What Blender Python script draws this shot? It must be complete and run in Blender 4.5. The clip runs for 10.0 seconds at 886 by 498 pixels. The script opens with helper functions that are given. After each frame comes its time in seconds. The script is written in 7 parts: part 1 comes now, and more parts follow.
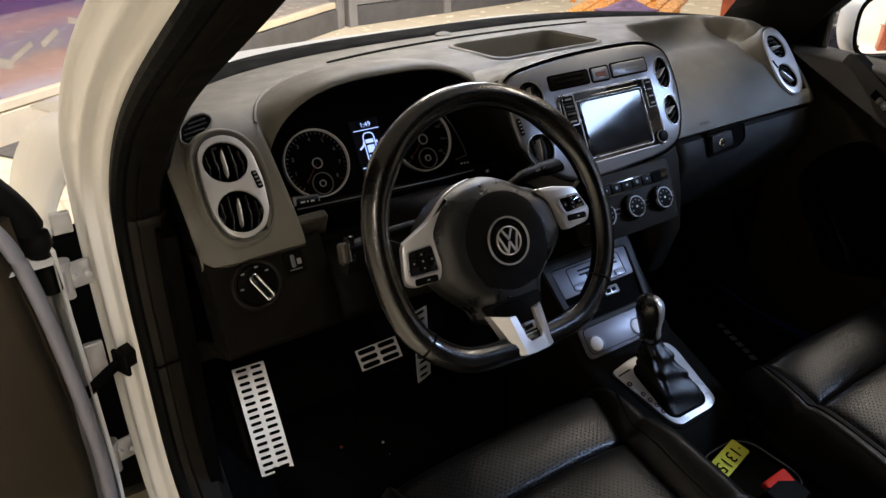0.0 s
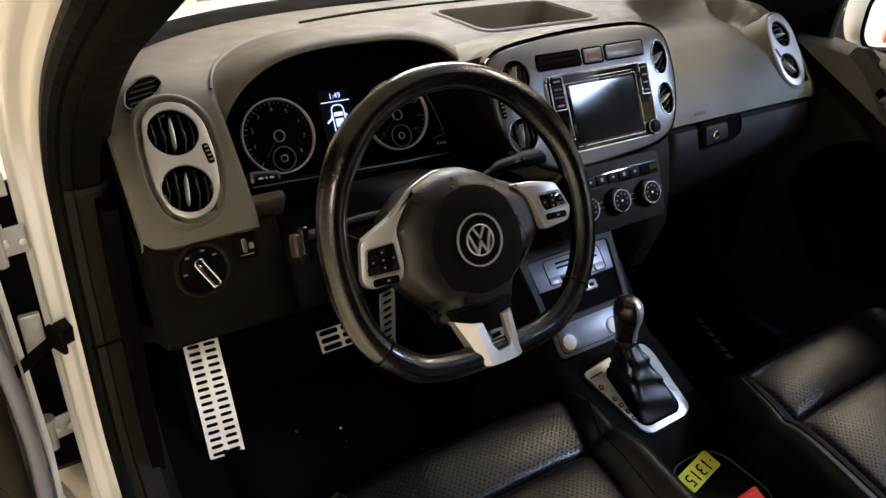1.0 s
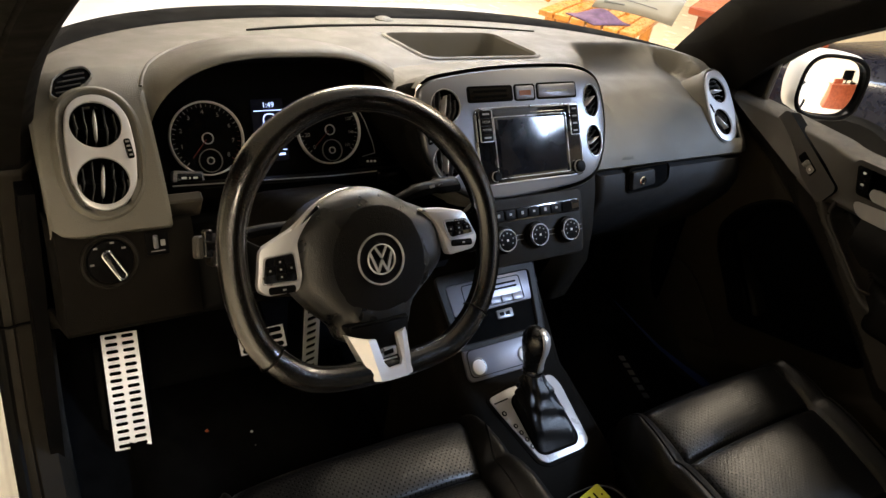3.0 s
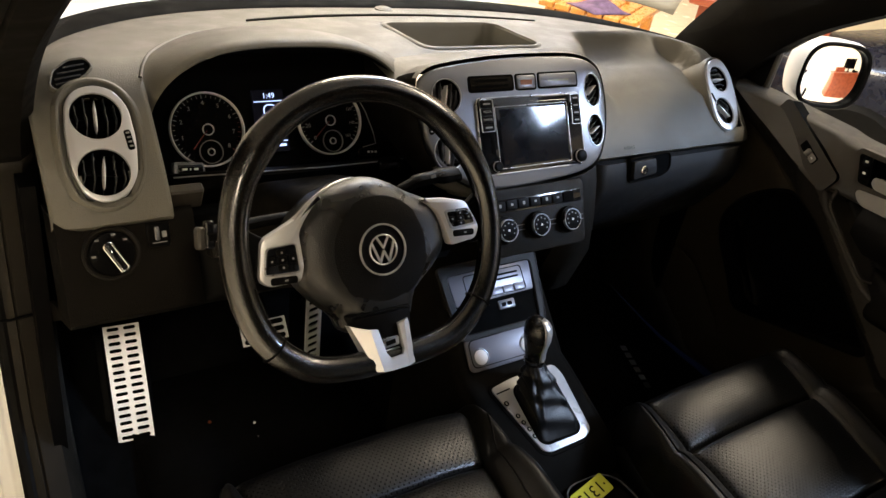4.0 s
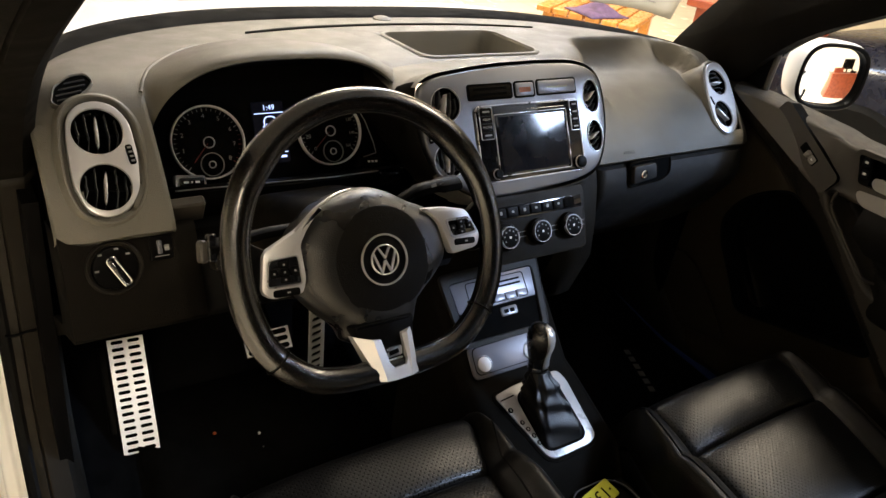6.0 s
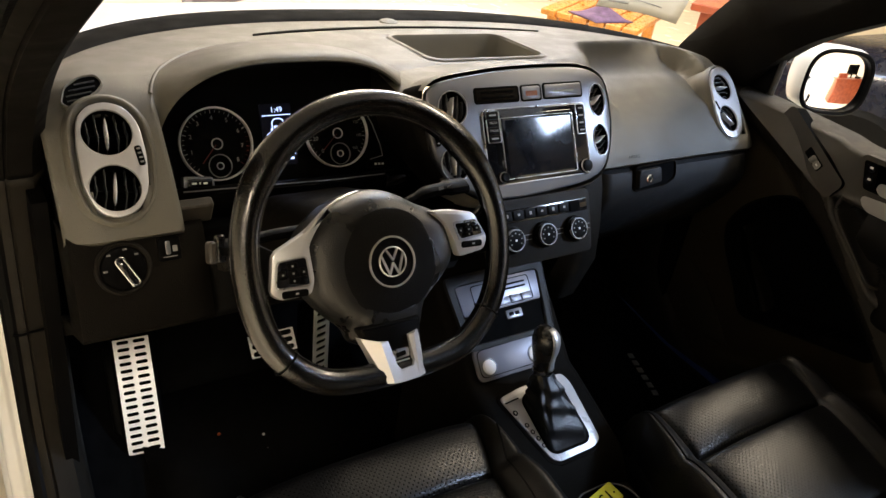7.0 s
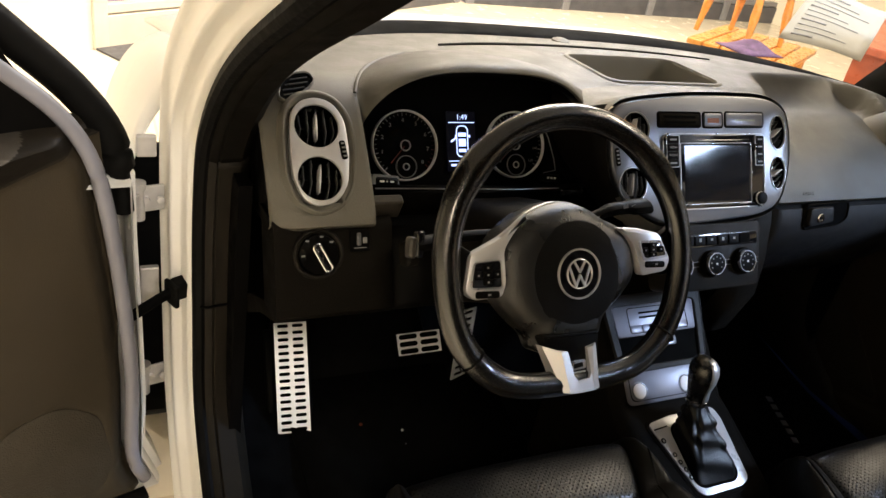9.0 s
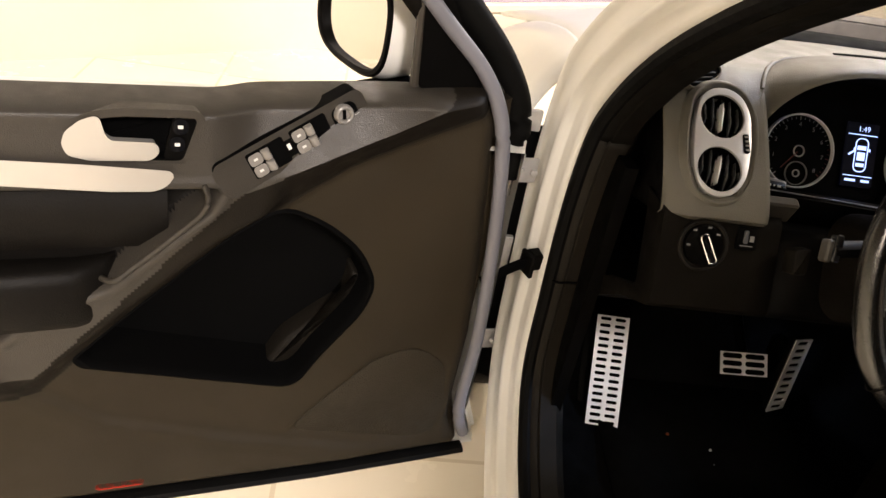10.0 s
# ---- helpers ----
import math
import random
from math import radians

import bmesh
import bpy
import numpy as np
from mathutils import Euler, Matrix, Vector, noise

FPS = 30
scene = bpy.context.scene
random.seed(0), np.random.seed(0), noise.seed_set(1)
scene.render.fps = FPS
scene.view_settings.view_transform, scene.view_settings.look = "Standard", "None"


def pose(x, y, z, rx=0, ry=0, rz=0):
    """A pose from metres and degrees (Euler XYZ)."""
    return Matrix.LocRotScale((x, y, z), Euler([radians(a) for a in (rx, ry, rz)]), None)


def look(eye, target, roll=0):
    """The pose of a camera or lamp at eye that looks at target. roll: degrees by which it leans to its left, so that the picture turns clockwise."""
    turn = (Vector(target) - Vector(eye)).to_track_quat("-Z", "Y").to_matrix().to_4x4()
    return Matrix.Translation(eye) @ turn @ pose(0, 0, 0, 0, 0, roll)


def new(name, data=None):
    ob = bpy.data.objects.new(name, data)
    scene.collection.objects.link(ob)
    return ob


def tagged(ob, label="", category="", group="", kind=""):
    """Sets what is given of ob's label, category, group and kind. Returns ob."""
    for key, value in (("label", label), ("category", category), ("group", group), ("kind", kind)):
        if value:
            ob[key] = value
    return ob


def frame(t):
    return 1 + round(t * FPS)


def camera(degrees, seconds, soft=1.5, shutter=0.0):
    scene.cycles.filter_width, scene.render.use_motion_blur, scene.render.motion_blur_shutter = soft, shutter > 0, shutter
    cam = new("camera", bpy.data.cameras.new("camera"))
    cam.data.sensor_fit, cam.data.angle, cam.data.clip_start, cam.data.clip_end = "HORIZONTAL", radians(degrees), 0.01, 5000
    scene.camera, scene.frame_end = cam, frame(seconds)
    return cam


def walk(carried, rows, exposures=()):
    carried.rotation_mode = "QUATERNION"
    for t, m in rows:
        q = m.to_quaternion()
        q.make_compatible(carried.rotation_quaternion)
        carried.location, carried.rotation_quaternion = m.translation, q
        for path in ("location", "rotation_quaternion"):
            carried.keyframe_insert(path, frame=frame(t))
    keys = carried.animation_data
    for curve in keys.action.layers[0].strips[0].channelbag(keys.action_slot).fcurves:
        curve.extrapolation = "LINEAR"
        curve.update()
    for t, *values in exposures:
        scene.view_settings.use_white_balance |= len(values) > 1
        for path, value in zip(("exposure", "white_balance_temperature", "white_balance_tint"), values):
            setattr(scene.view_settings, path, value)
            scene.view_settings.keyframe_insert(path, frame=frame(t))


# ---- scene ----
cam = camera(60.4, 10.0)
PATH = [
    (0, (-0.914, -0.749, 1.451), (0.063, 0.731, 0.527), -0.5),
    (0.5, (-0.868, -0.688, 1.45), (0.055, 0.782, 0.455), 0.7),
    (1, (-0.843, -0.677, 1.452), (0.145, 0.73, 0.431), 3.6),
    (1.5, (-0.816, -0.706, 1.467), (0.214, 0.699, 0.484), 6.8),
    (2, (-0.795, -0.728, 1.472), (0.255, 0.668, 0.497), 10.2),
    (2.5, (-0.79, -0.74, 1.48), (0.274, 0.65, 0.512), 10.5),
    (4, (-0.791, -0.739, 1.477), (0.268, 0.636, 0.483), 10.2),
    (4.5, (-0.791, -0.739, 1.479), (0.269, 0.639, 0.489), 9.8),
    (5, (-0.791, -0.738, 1.479), (0.268, 0.639, 0.489), 9.3),
    (5.5, (-0.79, -0.74, 1.482), (0.267, 0.642, 0.494), 9.1),
    (7, (-0.799, -0.738, 1.483), (0.255, 0.652, 0.506), 9.4),
    (7.5, (-0.809, -0.738, 1.483), (0.245, 0.652, 0.506), 9.6),
    (8, (-0.827, -0.737, 1.48), (0.208, 0.669, 0.505), 9.9),
    (8.5, (-0.862, -0.727, 1.474), (0.116, 0.718, 0.496), 10.7),
    (9, (-0.909, -0.708, 1.466), (-0.071, 0.823, 0.49), 11.0),
    (9.5, (-0.991, -0.689, 1.437), (-0.437, 0.953, 0.437), 9.9),
    (10, (-1.095, -0.701, 1.393), (-0.847, 0.993, 0.36), 10.7),
]
walk(cam, [(t, look(eye, target, roll)) for t, eye, target, roll in PATH], [(0.0, -0.52, 5950, 14), (1.0, -0.06, 6400, 13), (2.5, 0.18, 6600, 12), (8.5, 0.17, 6520, 12), (9.3, 0.04, 6500, 13), (10.0, -0.04, 6300, 17)])

# ---- world and lights ----
world = bpy.data.worlds.new("showroom_air")
scene.world = world
world.use_nodes = True
world.node_tree.nodes["Background"].inputs[0].default_value = (1.0, 0.93, 0.82, 1)
world.node_tree.nodes["Background"].inputs[1].default_value = 0.004


def area_light(name, place, target, size_x, size_y, watts, colour):
    data = bpy.data.lights.new(name, "AREA")
    data.shape, data.size, data.size_y, data.energy, data.color = "RECTANGLE", size_x, size_y, watts, colour
    ob = new(name, data)
    ob.matrix_world = look(place, target)
    return ob


WARM, SOFT, COOL = (1.0, 0.865, 0.65), (1.0, 0.90, 0.77), (0.55, 0.72, 1.0)
# unseen lamp added to brighten the floor left of the door
area_light("added_floor_light", (-4.0, 2.4, 3.10), (-4.0, 2.4, 0), 0.6, 1.2, 300, SOFT)
# unseen lamp added to light the door card; the roof shields the dash
area_light("added_door_light", (-0.40, -3.5, 3.10), (-0.40, -3.5, 0), 0.5, 1.0, 430, (1.0, 0.915, 0.81))
area_light("ceiling_light_left", (-1.35, -2.4, 3.10), (-1.35, -2.4, 0), 0.4, 0.9, 44, WARM)
area_light("ceiling_light_bonnet", (0.80, 1.45, 3.10), (0.80, 1.45, 0), 0.4, 1.3, 12, WARM)
area_light("ceiling_light_front", (1.1, 3.4, 3.10), (1.1, 3.4, 0), 0.6, 1.3, 215, WARM)
area_light("ceiling_light_far", (3.2, 4.0, 3.10), (3.2, 4.0, 0), 1.2, 1.2, 190, WARM)
area_light("ceiling_light_passenger_side", (2.1, 0.0, 3.05), (2.1, 0.0, 0), 0.5, 1.3, 75, WARM)
area_light("cool_ceiling_light_front", (1.5, 2.1, 3.0), (0.2, 0.2, 0.8), 0.3, 1.2, 70, COOL)
area_light("cool_ceiling_light_rear", (2.84, -2.05, 2.82), (0.0, 0.1, 1.0), 0.9, 0.45, 170, COOL)

# ---- materials ----
def node_mat(name):
    m = bpy.data.materials.new(name)
    m.use_nodes = True
    nt = m.node_tree
    return m, nt, nt.nodes["Principled BSDF"]


def surface(name, colour, rough=0.5, metal=0.0, grain=0.0, grain_scale=900.0, vary=0.15, vary_scale=9.0, wear=0.1, coat=0.0, cells=False, spec=0.35, colour2=None):
    """A surface with colour variation at a large and a small scale, uneven gloss and fine relief."""
    m, nt, b = node_mat(name)
    tc = nt.nodes.new("ShaderNodeTexCoord")
    big = nt.nodes.new("ShaderNodeTexNoise")
    big.inputs["Scale"].default_value, big.inputs["Detail"].default_value = vary_scale, 6
    nt.links.new(tc.outputs["Object"], big.inputs["Vector"])
    fine = nt.nodes.new("ShaderNodeTexVoronoi" if cells else "ShaderNodeTexNoise")
    fine.inputs["Scale"].default_value = grain_scale
    nt.links.new(tc.outputs["Object"], fine.inputs["Vector"])
    mix = nt.nodes.new("ShaderNodeMix")
    mix.data_type = "RGBA"
    c2 = colour2 or tuple(max(0, c * (1 - 2 * vary)) for c in colour)
    mix.inputs[6].default_value = (*colour, 1)
    mix.inputs[7].default_value = (*c2, 1)
    ramp = nt.nodes.new("ShaderNodeMapRange")
    ramp.inputs[1].default_value, ramp.inputs[2].default_value = 0.35, 0.75
    nt.links.new(big.outputs["Fac"], ramp.inputs[0])
    nt.links.new(ramp.outputs[0], mix.inputs[0])
    nt.links.new(mix.outputs[2], b.inputs["Base Color"])
    rr = nt.nodes.new("ShaderNodeMapRange")
    rr.inputs[1].default_value, rr.inputs[2].default_value = 0.3, 0.7
    rr.inputs[3].default_value, rr.inputs[4].default_value = max(0.02, rough - wear), min(1, rough + wear)
    smear = nt.nodes.new("ShaderNodeTexNoise")
    smear.inputs["Scale"].default_value, smear.inputs["Detail"].default_value = vary_scale * 3.7, 4
    nt.links.new(tc.outputs["Object"], smear.inputs["Vector"])
    nt.links.new(smear.outputs["Fac"], rr.inputs[0])
    nt.links.new(rr.outputs[0], b.inputs["Roughness"])
    b.inputs["Metallic"].default_value = metal
    b.inputs["Coat Weight"].default_value = coat
    b.inputs["Coat Roughness"].default_value = 0.06
    b.inputs["Specular IOR Level"].default_value = spec
    if grain:
        bump = nt.nodes.new("ShaderNodeBump")
        bump.inputs["Strength"].default_value, bump.inputs["Distance"].default_value = grain, 0.001
        nt.links.new(fine.outputs["Distance" if cells else "Fac"], bump.inputs["Height"])
        nt.links.new(bump.outputs[0], b.inputs["Normal"])
    return m


def glowing(name, colour, strength):
    m, nt, b = node_mat(name)
    b.inputs["Base Color"].default_value = (0.01, 0.01, 0.01, 1)
    b.inputs["Emission Color"].default_value = (*colour, 1)
    b.inputs["Emission Strength"].default_value = strength
    b.inputs["Specular IOR Level"].default_value = 0.04
    return m


def pane(name, gloss=0.06, tint=(1, 1, 1)):
    m = bpy.data.materials.new(name)
    m.use_nodes = True
    nt = m.node_tree
    nt.nodes.clear()
    out = nt.nodes.new("ShaderNodeOutputMaterial")
    mix = nt.nodes.new("ShaderNodeMixShader")
    tr = nt.nodes.new("ShaderNodeBsdfTransparent")
    gl = nt.nodes.new("ShaderNodeBsdfGlossy")
    tr.inputs[0].default_value, gl.inputs["Roughness"].default_value = (*tint, 1), 0.02
    mix.inputs[0].default_value = gloss
    nt.links.new(tr.outputs[0], mix.inputs[1])
    nt.links.new(gl.outputs[0], mix.inputs[2])
    nt.links.new(mix.outputs[0], out.inputs[0])
    return m


def leather(name, colour, holes=False, rough=0.4, wrinkles=0.05, spec=0.36):
    """Grained leather with fine wrinkles; holes: rows of needle holes."""
    m = surface(name, colour, rough, spec=spec, grain=0.26, grain_scale=500, cells=True, vary=0.06, vary_scale=14, wear=0.02)
    nt = m.node_tree
    b = nt.nodes["Principled BSDF"]
    tc = nt.nodes.new("ShaderNodeTexCoord")
    wr = nt.nodes.new("ShaderNodeTexNoise")
    wr.inputs["Scale"].default_value, wr.inputs["Detail"].default_value = 30, 5
    nt.links.new(tc.outputs["Object"], wr.inputs["Vector"])
    b2 = nt.nodes.new("ShaderNodeBump")
    b2.inputs["Strength"].default_value, b2.inputs["Distance"].default_value = wrinkles, 0.003
    nt.links.new(wr.outputs["Fac"], b2.inputs["Height"])
    old = b.inputs["Normal"].links[0].from_node
    nt.links.new(b2.outputs[0], old.inputs["Normal"])
    if holes:
        sep = nt.nodes.new("ShaderNodeSeparateXYZ")
        nt.links.new(tc.outputs["Object"], sep.inputs[0])
        def wave(out, step):
            mul = nt.nodes.new("ShaderNodeMath")
            mul.operation = "MULTIPLY"
            mul.inputs[1].default_value = 2 * math.pi / step
            nt.links.new(out, mul.inputs[0])
            co = nt.nodes.new("ShaderNodeMath")
            co.operation = "COSINE"
            nt.links.new(mul.outputs[0], co.inputs[0])
            return co.outputs[0]
        add = nt.nodes.new("ShaderNodeMath")
        add.operation = "ADD"
        for k, op in enumerate(("ADD", "SUBTRACT")):
            slant = nt.nodes.new("ShaderNodeMath")
            slant.operation = op
            nt.links.new(sep.outputs[0], slant.inputs[0])
            nt.links.new(sep.outputs[1], slant.inputs[1])
            nt.links.new(wave(slant.outputs[0], 0.0088), add.inputs[k])
        mr = nt.nodes.new("ShaderNodeMapRange")
        mr.inputs[1].default_value, mr.inputs[2].default_value = 1.05, 1.55
        mr.inputs[4].default_value = 0.95
        nt.links.new(add.outputs[0], mr.inputs[0])
        b3 = nt.nodes.new("ShaderNodeBump")
        b3.invert = True
        b3.inputs["Strength"].default_value, b3.inputs["Distance"].default_value = 0.5, 0.0008
        nt.links.new(mr.outputs[0], b3.inputs["Height"])
        nt.links.new(old.outputs[0], b3.inputs["Normal"])
        nt.links.new(b3.outputs[0], b.inputs["Normal"])
        base = b.inputs["Base Color"].links[0].from_socket
        mx = nt.nodes.new("ShaderNodeMix")
        mx.data_type = "RGBA"
        nt.links.new(mr.outputs[0], mx.inputs[0])
        nt.links.new(base, mx.inputs[6])
        mx.inputs[7].default_value = (0.002, 0.002, 0.002, 1)
        nt.links.new(mx.outputs[2], b.inputs["Base Color"])
        sp = nt.nodes.new("ShaderNodeMapRange")
        sp.inputs[3].default_value, sp.inputs[4].default_value = spec, 0.0
        nt.links.new(mr.outputs[0], sp.inputs[0])
        nt.links.new(sp.outputs[0], b.inputs["Specular IOR Level"])
    return m


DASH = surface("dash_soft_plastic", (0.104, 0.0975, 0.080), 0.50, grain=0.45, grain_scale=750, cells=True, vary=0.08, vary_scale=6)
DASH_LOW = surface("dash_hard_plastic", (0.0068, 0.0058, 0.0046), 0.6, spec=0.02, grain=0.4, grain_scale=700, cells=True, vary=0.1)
# dash plastic again, darker: the glovebox's shade is put into the base colour
GLOVE = surface("glovebox_plastic_shaded", (0.017, 0.0165, 0.0165), 0.5, spec=0.2, grain=0.4, grain_scale=700, cells=True, vary=0.1)
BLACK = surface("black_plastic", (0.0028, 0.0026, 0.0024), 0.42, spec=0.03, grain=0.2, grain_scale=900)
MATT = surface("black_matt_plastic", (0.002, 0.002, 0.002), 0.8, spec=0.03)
GLOSS = surface("black_gloss_plastic", (0.006, 0.006, 0.007), 0.08, wear=0.04, coat=0.5)
PLATE_SILVER = surface("polished_gate_silver", (0.60, 0.60, 0.62), 0.30, metal=0.25, vary=0.04, wear=0.05)
SILVER = surface("satin_silver_trim", (0.56, 0.56, 0.57), 0.33, metal=0.62, vary=0.02, wear=0.012)
LEVER = surface("bright_lever_silver", (0.72, 0.72, 0.73), 0.35, metal=0.35, vary=0.03, wear=0.04)
GREY_TRIM = surface("titanium_grey_trim", (0.155, 0.16, 0.172), 0.31, metal=0.55, vary=0.03, wear=0.02)
SWITCH = surface("grey_switch_plastic", (0.20, 0.19, 0.175), 0.32, vary=0.04)
CHROME = surface("chrome", (0.85, 0.85, 0.86), 0.10, metal=1.0, vary=0.02, wear=0.04)
SATIN_CHROME = surface("satin_chrome", (0.36, 0.36, 0.37), 0.30, metal=0.9, vary=0.03, wear=0.05)
SILVER_DIM = surface("dull_silver_panel", (0.165, 0.165, 0.19), 0.34, metal=0.4, vary=0.03, wear=0.03)
MID_PLASTIC = surface("brown_black_plastic", (0.010, 0.0085, 0.0065), 0.5, spec=0.1, grain=0.4, grain_scale=700, cells=True)
VANE = surface("vent_vane_plastic", (0.030, 0.030, 0.031), 0.32, vary=0.05)
STEEL = surface("brushed_pedal_steel", (0.88, 0.88, 0.90), 0.38, metal=0.4, vary=0.06, vary_scale=30, grain=0.1)
RIM_LEATHER = leather("rim_leather", (0.0036, 0.0029, 0.0020), rough=0.21, wrinkles=0.02, spec=0.55)
RIM_LEATHER.node_tree.nodes["Principled BSDF"].inputs["Coat Weight"].default_value = 0.45
SEAT = leather("seat_leather", (0.0035, 0.0034, 0.0034), rough=0.36)
BOOT = leather("boot_leather", (0.0022, 0.0022, 0.0023), rough=0.36, spec=0.32, wrinkles=0.2)
SEAT_HOLES = leather("perforated_seat_leather", (0.0035, 0.0034, 0.0034), holes=True, rough=0.30)
SEAT_SIDE = leather("seat_bolster_leather", (0.0045, 0.004, 0.0035), rough=0.38, spec=0.30)
# hub plastic again, darker and duller: the lid's shade put into the material
AIRBAG_LID = surface("airbag_lid_plastic_shaded", (0.0040, 0.0036, 0.0032), 0.5, spec=0.07, grain=0.4, grain_scale=800, cells=True)
DOOR_SILVER = surface("door_trim_silver", (0.50, 0.49, 0.47), 0.30, metal=0.6, vary=0.02, wear=0.012)
HUB = surface("hub_plastic", (0.0048, 0.0042, 0.0032), 0.32, spec=0.52, grain=0.3, grain_scale=800, cells=True)
CARPET = surface("black_carpet", (0.0050, 0.0050, 0.0052), 0.95, grain=1.0, grain_scale=1200, vary=0.3, vary_scale=40, spec=0.02)
TRIM_DARK = surface("pillar_trim", (0.011, 0.0092, 0.0066), 0.55, spec=0.10, grain=0.3, grain_scale=900)
PILLAR = surface("pillar_cloth", (0.0060, 0.0052, 0.0040), 0.7, spec=0.04, grain=0.3, grain_scale=900)
RUBBER = surface("door_seal_rubber", (0.004, 0.0038, 0.0034), 0.6, spec=0.05, vary=0.2, vary_scale=40)
PAINT = surface("white_car_paint", (0.73, 0.72, 0.68), 0.40, vary=0.02, wear=0.03, coat=0.25)
# darker copies of the card plastic: shade below the ledge put into colour
DOOR_SHADE_BAND = surface("door_plastic_shade_band", (0.012, 0.010, 0.0075), 0.55, spec=0.08, grain=0.3, grain_scale=700, cells=True)
DOORLOW = surface("lower_door_plastic_shaded", (0.025, 0.0195, 0.012), 0.5, spec=0.14, grain=0.3, grain_scale=700, cells=True, vary=0.12, vary_scale=4)
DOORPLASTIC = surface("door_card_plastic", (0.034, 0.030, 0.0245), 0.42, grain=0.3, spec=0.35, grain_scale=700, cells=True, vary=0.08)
DOORLEATHER = leather("door_insert_leather", (0.005, 0.0043, 0.0035), rough=0.5, spec=0.12)
SPEAKER_MESH = surface("speaker_mesh", (0.028, 0.023, 0.0155), 0.6, spec=0.1, grain=1.0, grain_scale=420, cells=True, vary=0.1)
METAL = surface("zinc_hinge_metal", (0.62, 0.61, 0.60), 0.4, metal=0.6, vary=0.1, vary_scale=40)
CREAM_WALL = surface("cream_wall_paint", (0.80, 0.73, 0.58), 0.7, grain=0.2, grain_scale=120, vary=0.05, vary_scale=1.2)
MIRROR = surface("mirror_silver", (0.92, 0.92, 0.92), 0.02, metal=1.0, vary=0.01, wear=0.015)
GLASS = pane("window_glass", 0.05)
ORANGE_WOOD = surface("orange_varnished_wood", (0.62, 0.26, 0.045), 0.3, vary=0.2, vary_scale=18, coat=0.4)
RED_WOOD = surface("red_brown_wood", (0.34, 0.075, 0.028), 0.35, vary=0.2, vary_scale=12, coat=0.3)
PAPER = surface("printed_paper", (0.40, 0.385, 0.33), 0.8, vary=0.04)
INK = surface("grey_ink", (0.24, 0.235, 0.22), 0.8)
WHITE_MARK = surface("white_print", (0.72, 0.72, 0.70), 0.6)
GREY_MARK = surface("grey_print", (0.20, 0.20, 0.20), 0.6)
RED_MARK = surface("red_print", (0.35, 0.02, 0.015), 0.5)
YELLOW = surface("yellow_sticker", (0.70, 0.68, 0.05), 0.6, vary=0.05)
RED_PLASTIC = surface("red_plastic", (0.60, 0.030, 0.014), 0.6, vary=0.05, spec=0.08)
LCD = glowing("display_glow", (0.45, 0.58, 1.0), 2.2)
LCD_BACK = glowing("display_back_glow", (0.02, 0.03, 0.16), 0.014)
NEEDLE = surface("dark_red_needle", (0.10, 0.012, 0.009), 0.5)
BUTTON_WHITE = surface("bright_metal_button", (0.80, 0.80, 0.82), 0.4, metal=0.0, vary=0.02)
BLUE_TRIM = surface("blue_strip", (0.012, 0.026, 0.11), 0.8, spec=0.05)
MAT_PRINT = surface("mat_lettering", (0.20, 0.20, 0.21), 0.8, spec=0.05)

# ---- mesh tools ----
from mathutils.geometry import delaunay_2d_cdt


def edge_distance(p, poly):
    """Signed distance from a point to an outline, positive inside."""
    x, y = p
    inside, best = False, 9.0
    n = len(poly)
    for i in range(n):
        (x0, y0), (x1, y1) = poly[i], poly[(i + 1) % n]
        if (y0 > y) != (y1 > y) and x < (x1 - x0) * (y - y0) / (y1 - y0) + x0:
            inside = not inside
        dx, dy = x1 - x0, y1 - y0
        t = max(0.0, min(1.0, ((x - x0) * dx + (y - y0) * dy) / (dx * dx + dy * dy)))
        best = min(best, math.hypot(x - x0 - t * dx, y - y0 - t * dy))
    return best if inside else -best


def thing(name, label, category, at=(0, 0, 0), group="", kind=""):
    ob = new(name)
    ob.empty_display_size = 0.02
    ob.location = at
    return tagged(ob, label, category, group, kind)


def place(ob, parent):
    if parent is not None:
        ob.parent = parent
        ob.matrix_parent_inverse = Matrix.Translation(-Vector(parent.location)) if parent.type == "EMPTY" else Matrix()
    return ob


def finish(bm, name, mat, angle=35):
    me = bpy.data.meshes.new(name)
    bmesh.ops.remove_doubles(bm, verts=bm.verts, dist=1e-5)
    bmesh.ops.recalc_face_normals(bm, faces=bm.faces)
    bm.to_mesh(me)
    bm.free()
    me.materials.append(mat)
    me.polygons.foreach_set("use_smooth", [True] * len(me.polygons))
    me.set_sharp_from_angle(angle=radians(angle))
    return me


def part(name, bm, mat, parent, label="", angle=35):
    ob = new(name, finish(bm, name, mat, angle))
    place(ob, parent)
    if label:
        tagged(ob, label)
    return ob


def panel(o, lean, yaw=0.0, roll=0.0):
    """Local axes on a leaning panel: x across, y up along it, z out of it towards the cabin's rear."""
    return Matrix.Translation(o) @ pose(0, 0, 0, 0, 0, yaw) @ pose(0, 0, 0, 90 - lean, 0, 0) @ pose(0, 0, 0, 0, 0, roll)


def at3(m, pts):
    return [m @ Vector(p) for p in pts]


def rrect(w, h, r, n=5, cx=0.0, cy=0.0):
    out = []
    r = min(r, w / 2 - 1e-5, h / 2 - 1e-5)
    for k, (sx, sy) in enumerate(((1, 1), (-1, 1), (-1, -1), (1, -1))):
        for i in range(n + 1):
            a = math.pi / 2 * (k + i / n)
            out.append((cx + sx * (w / 2 - r) + r * math.cos(a), cy + sy * (h / 2 - r) + r * math.sin(a)))
    return out


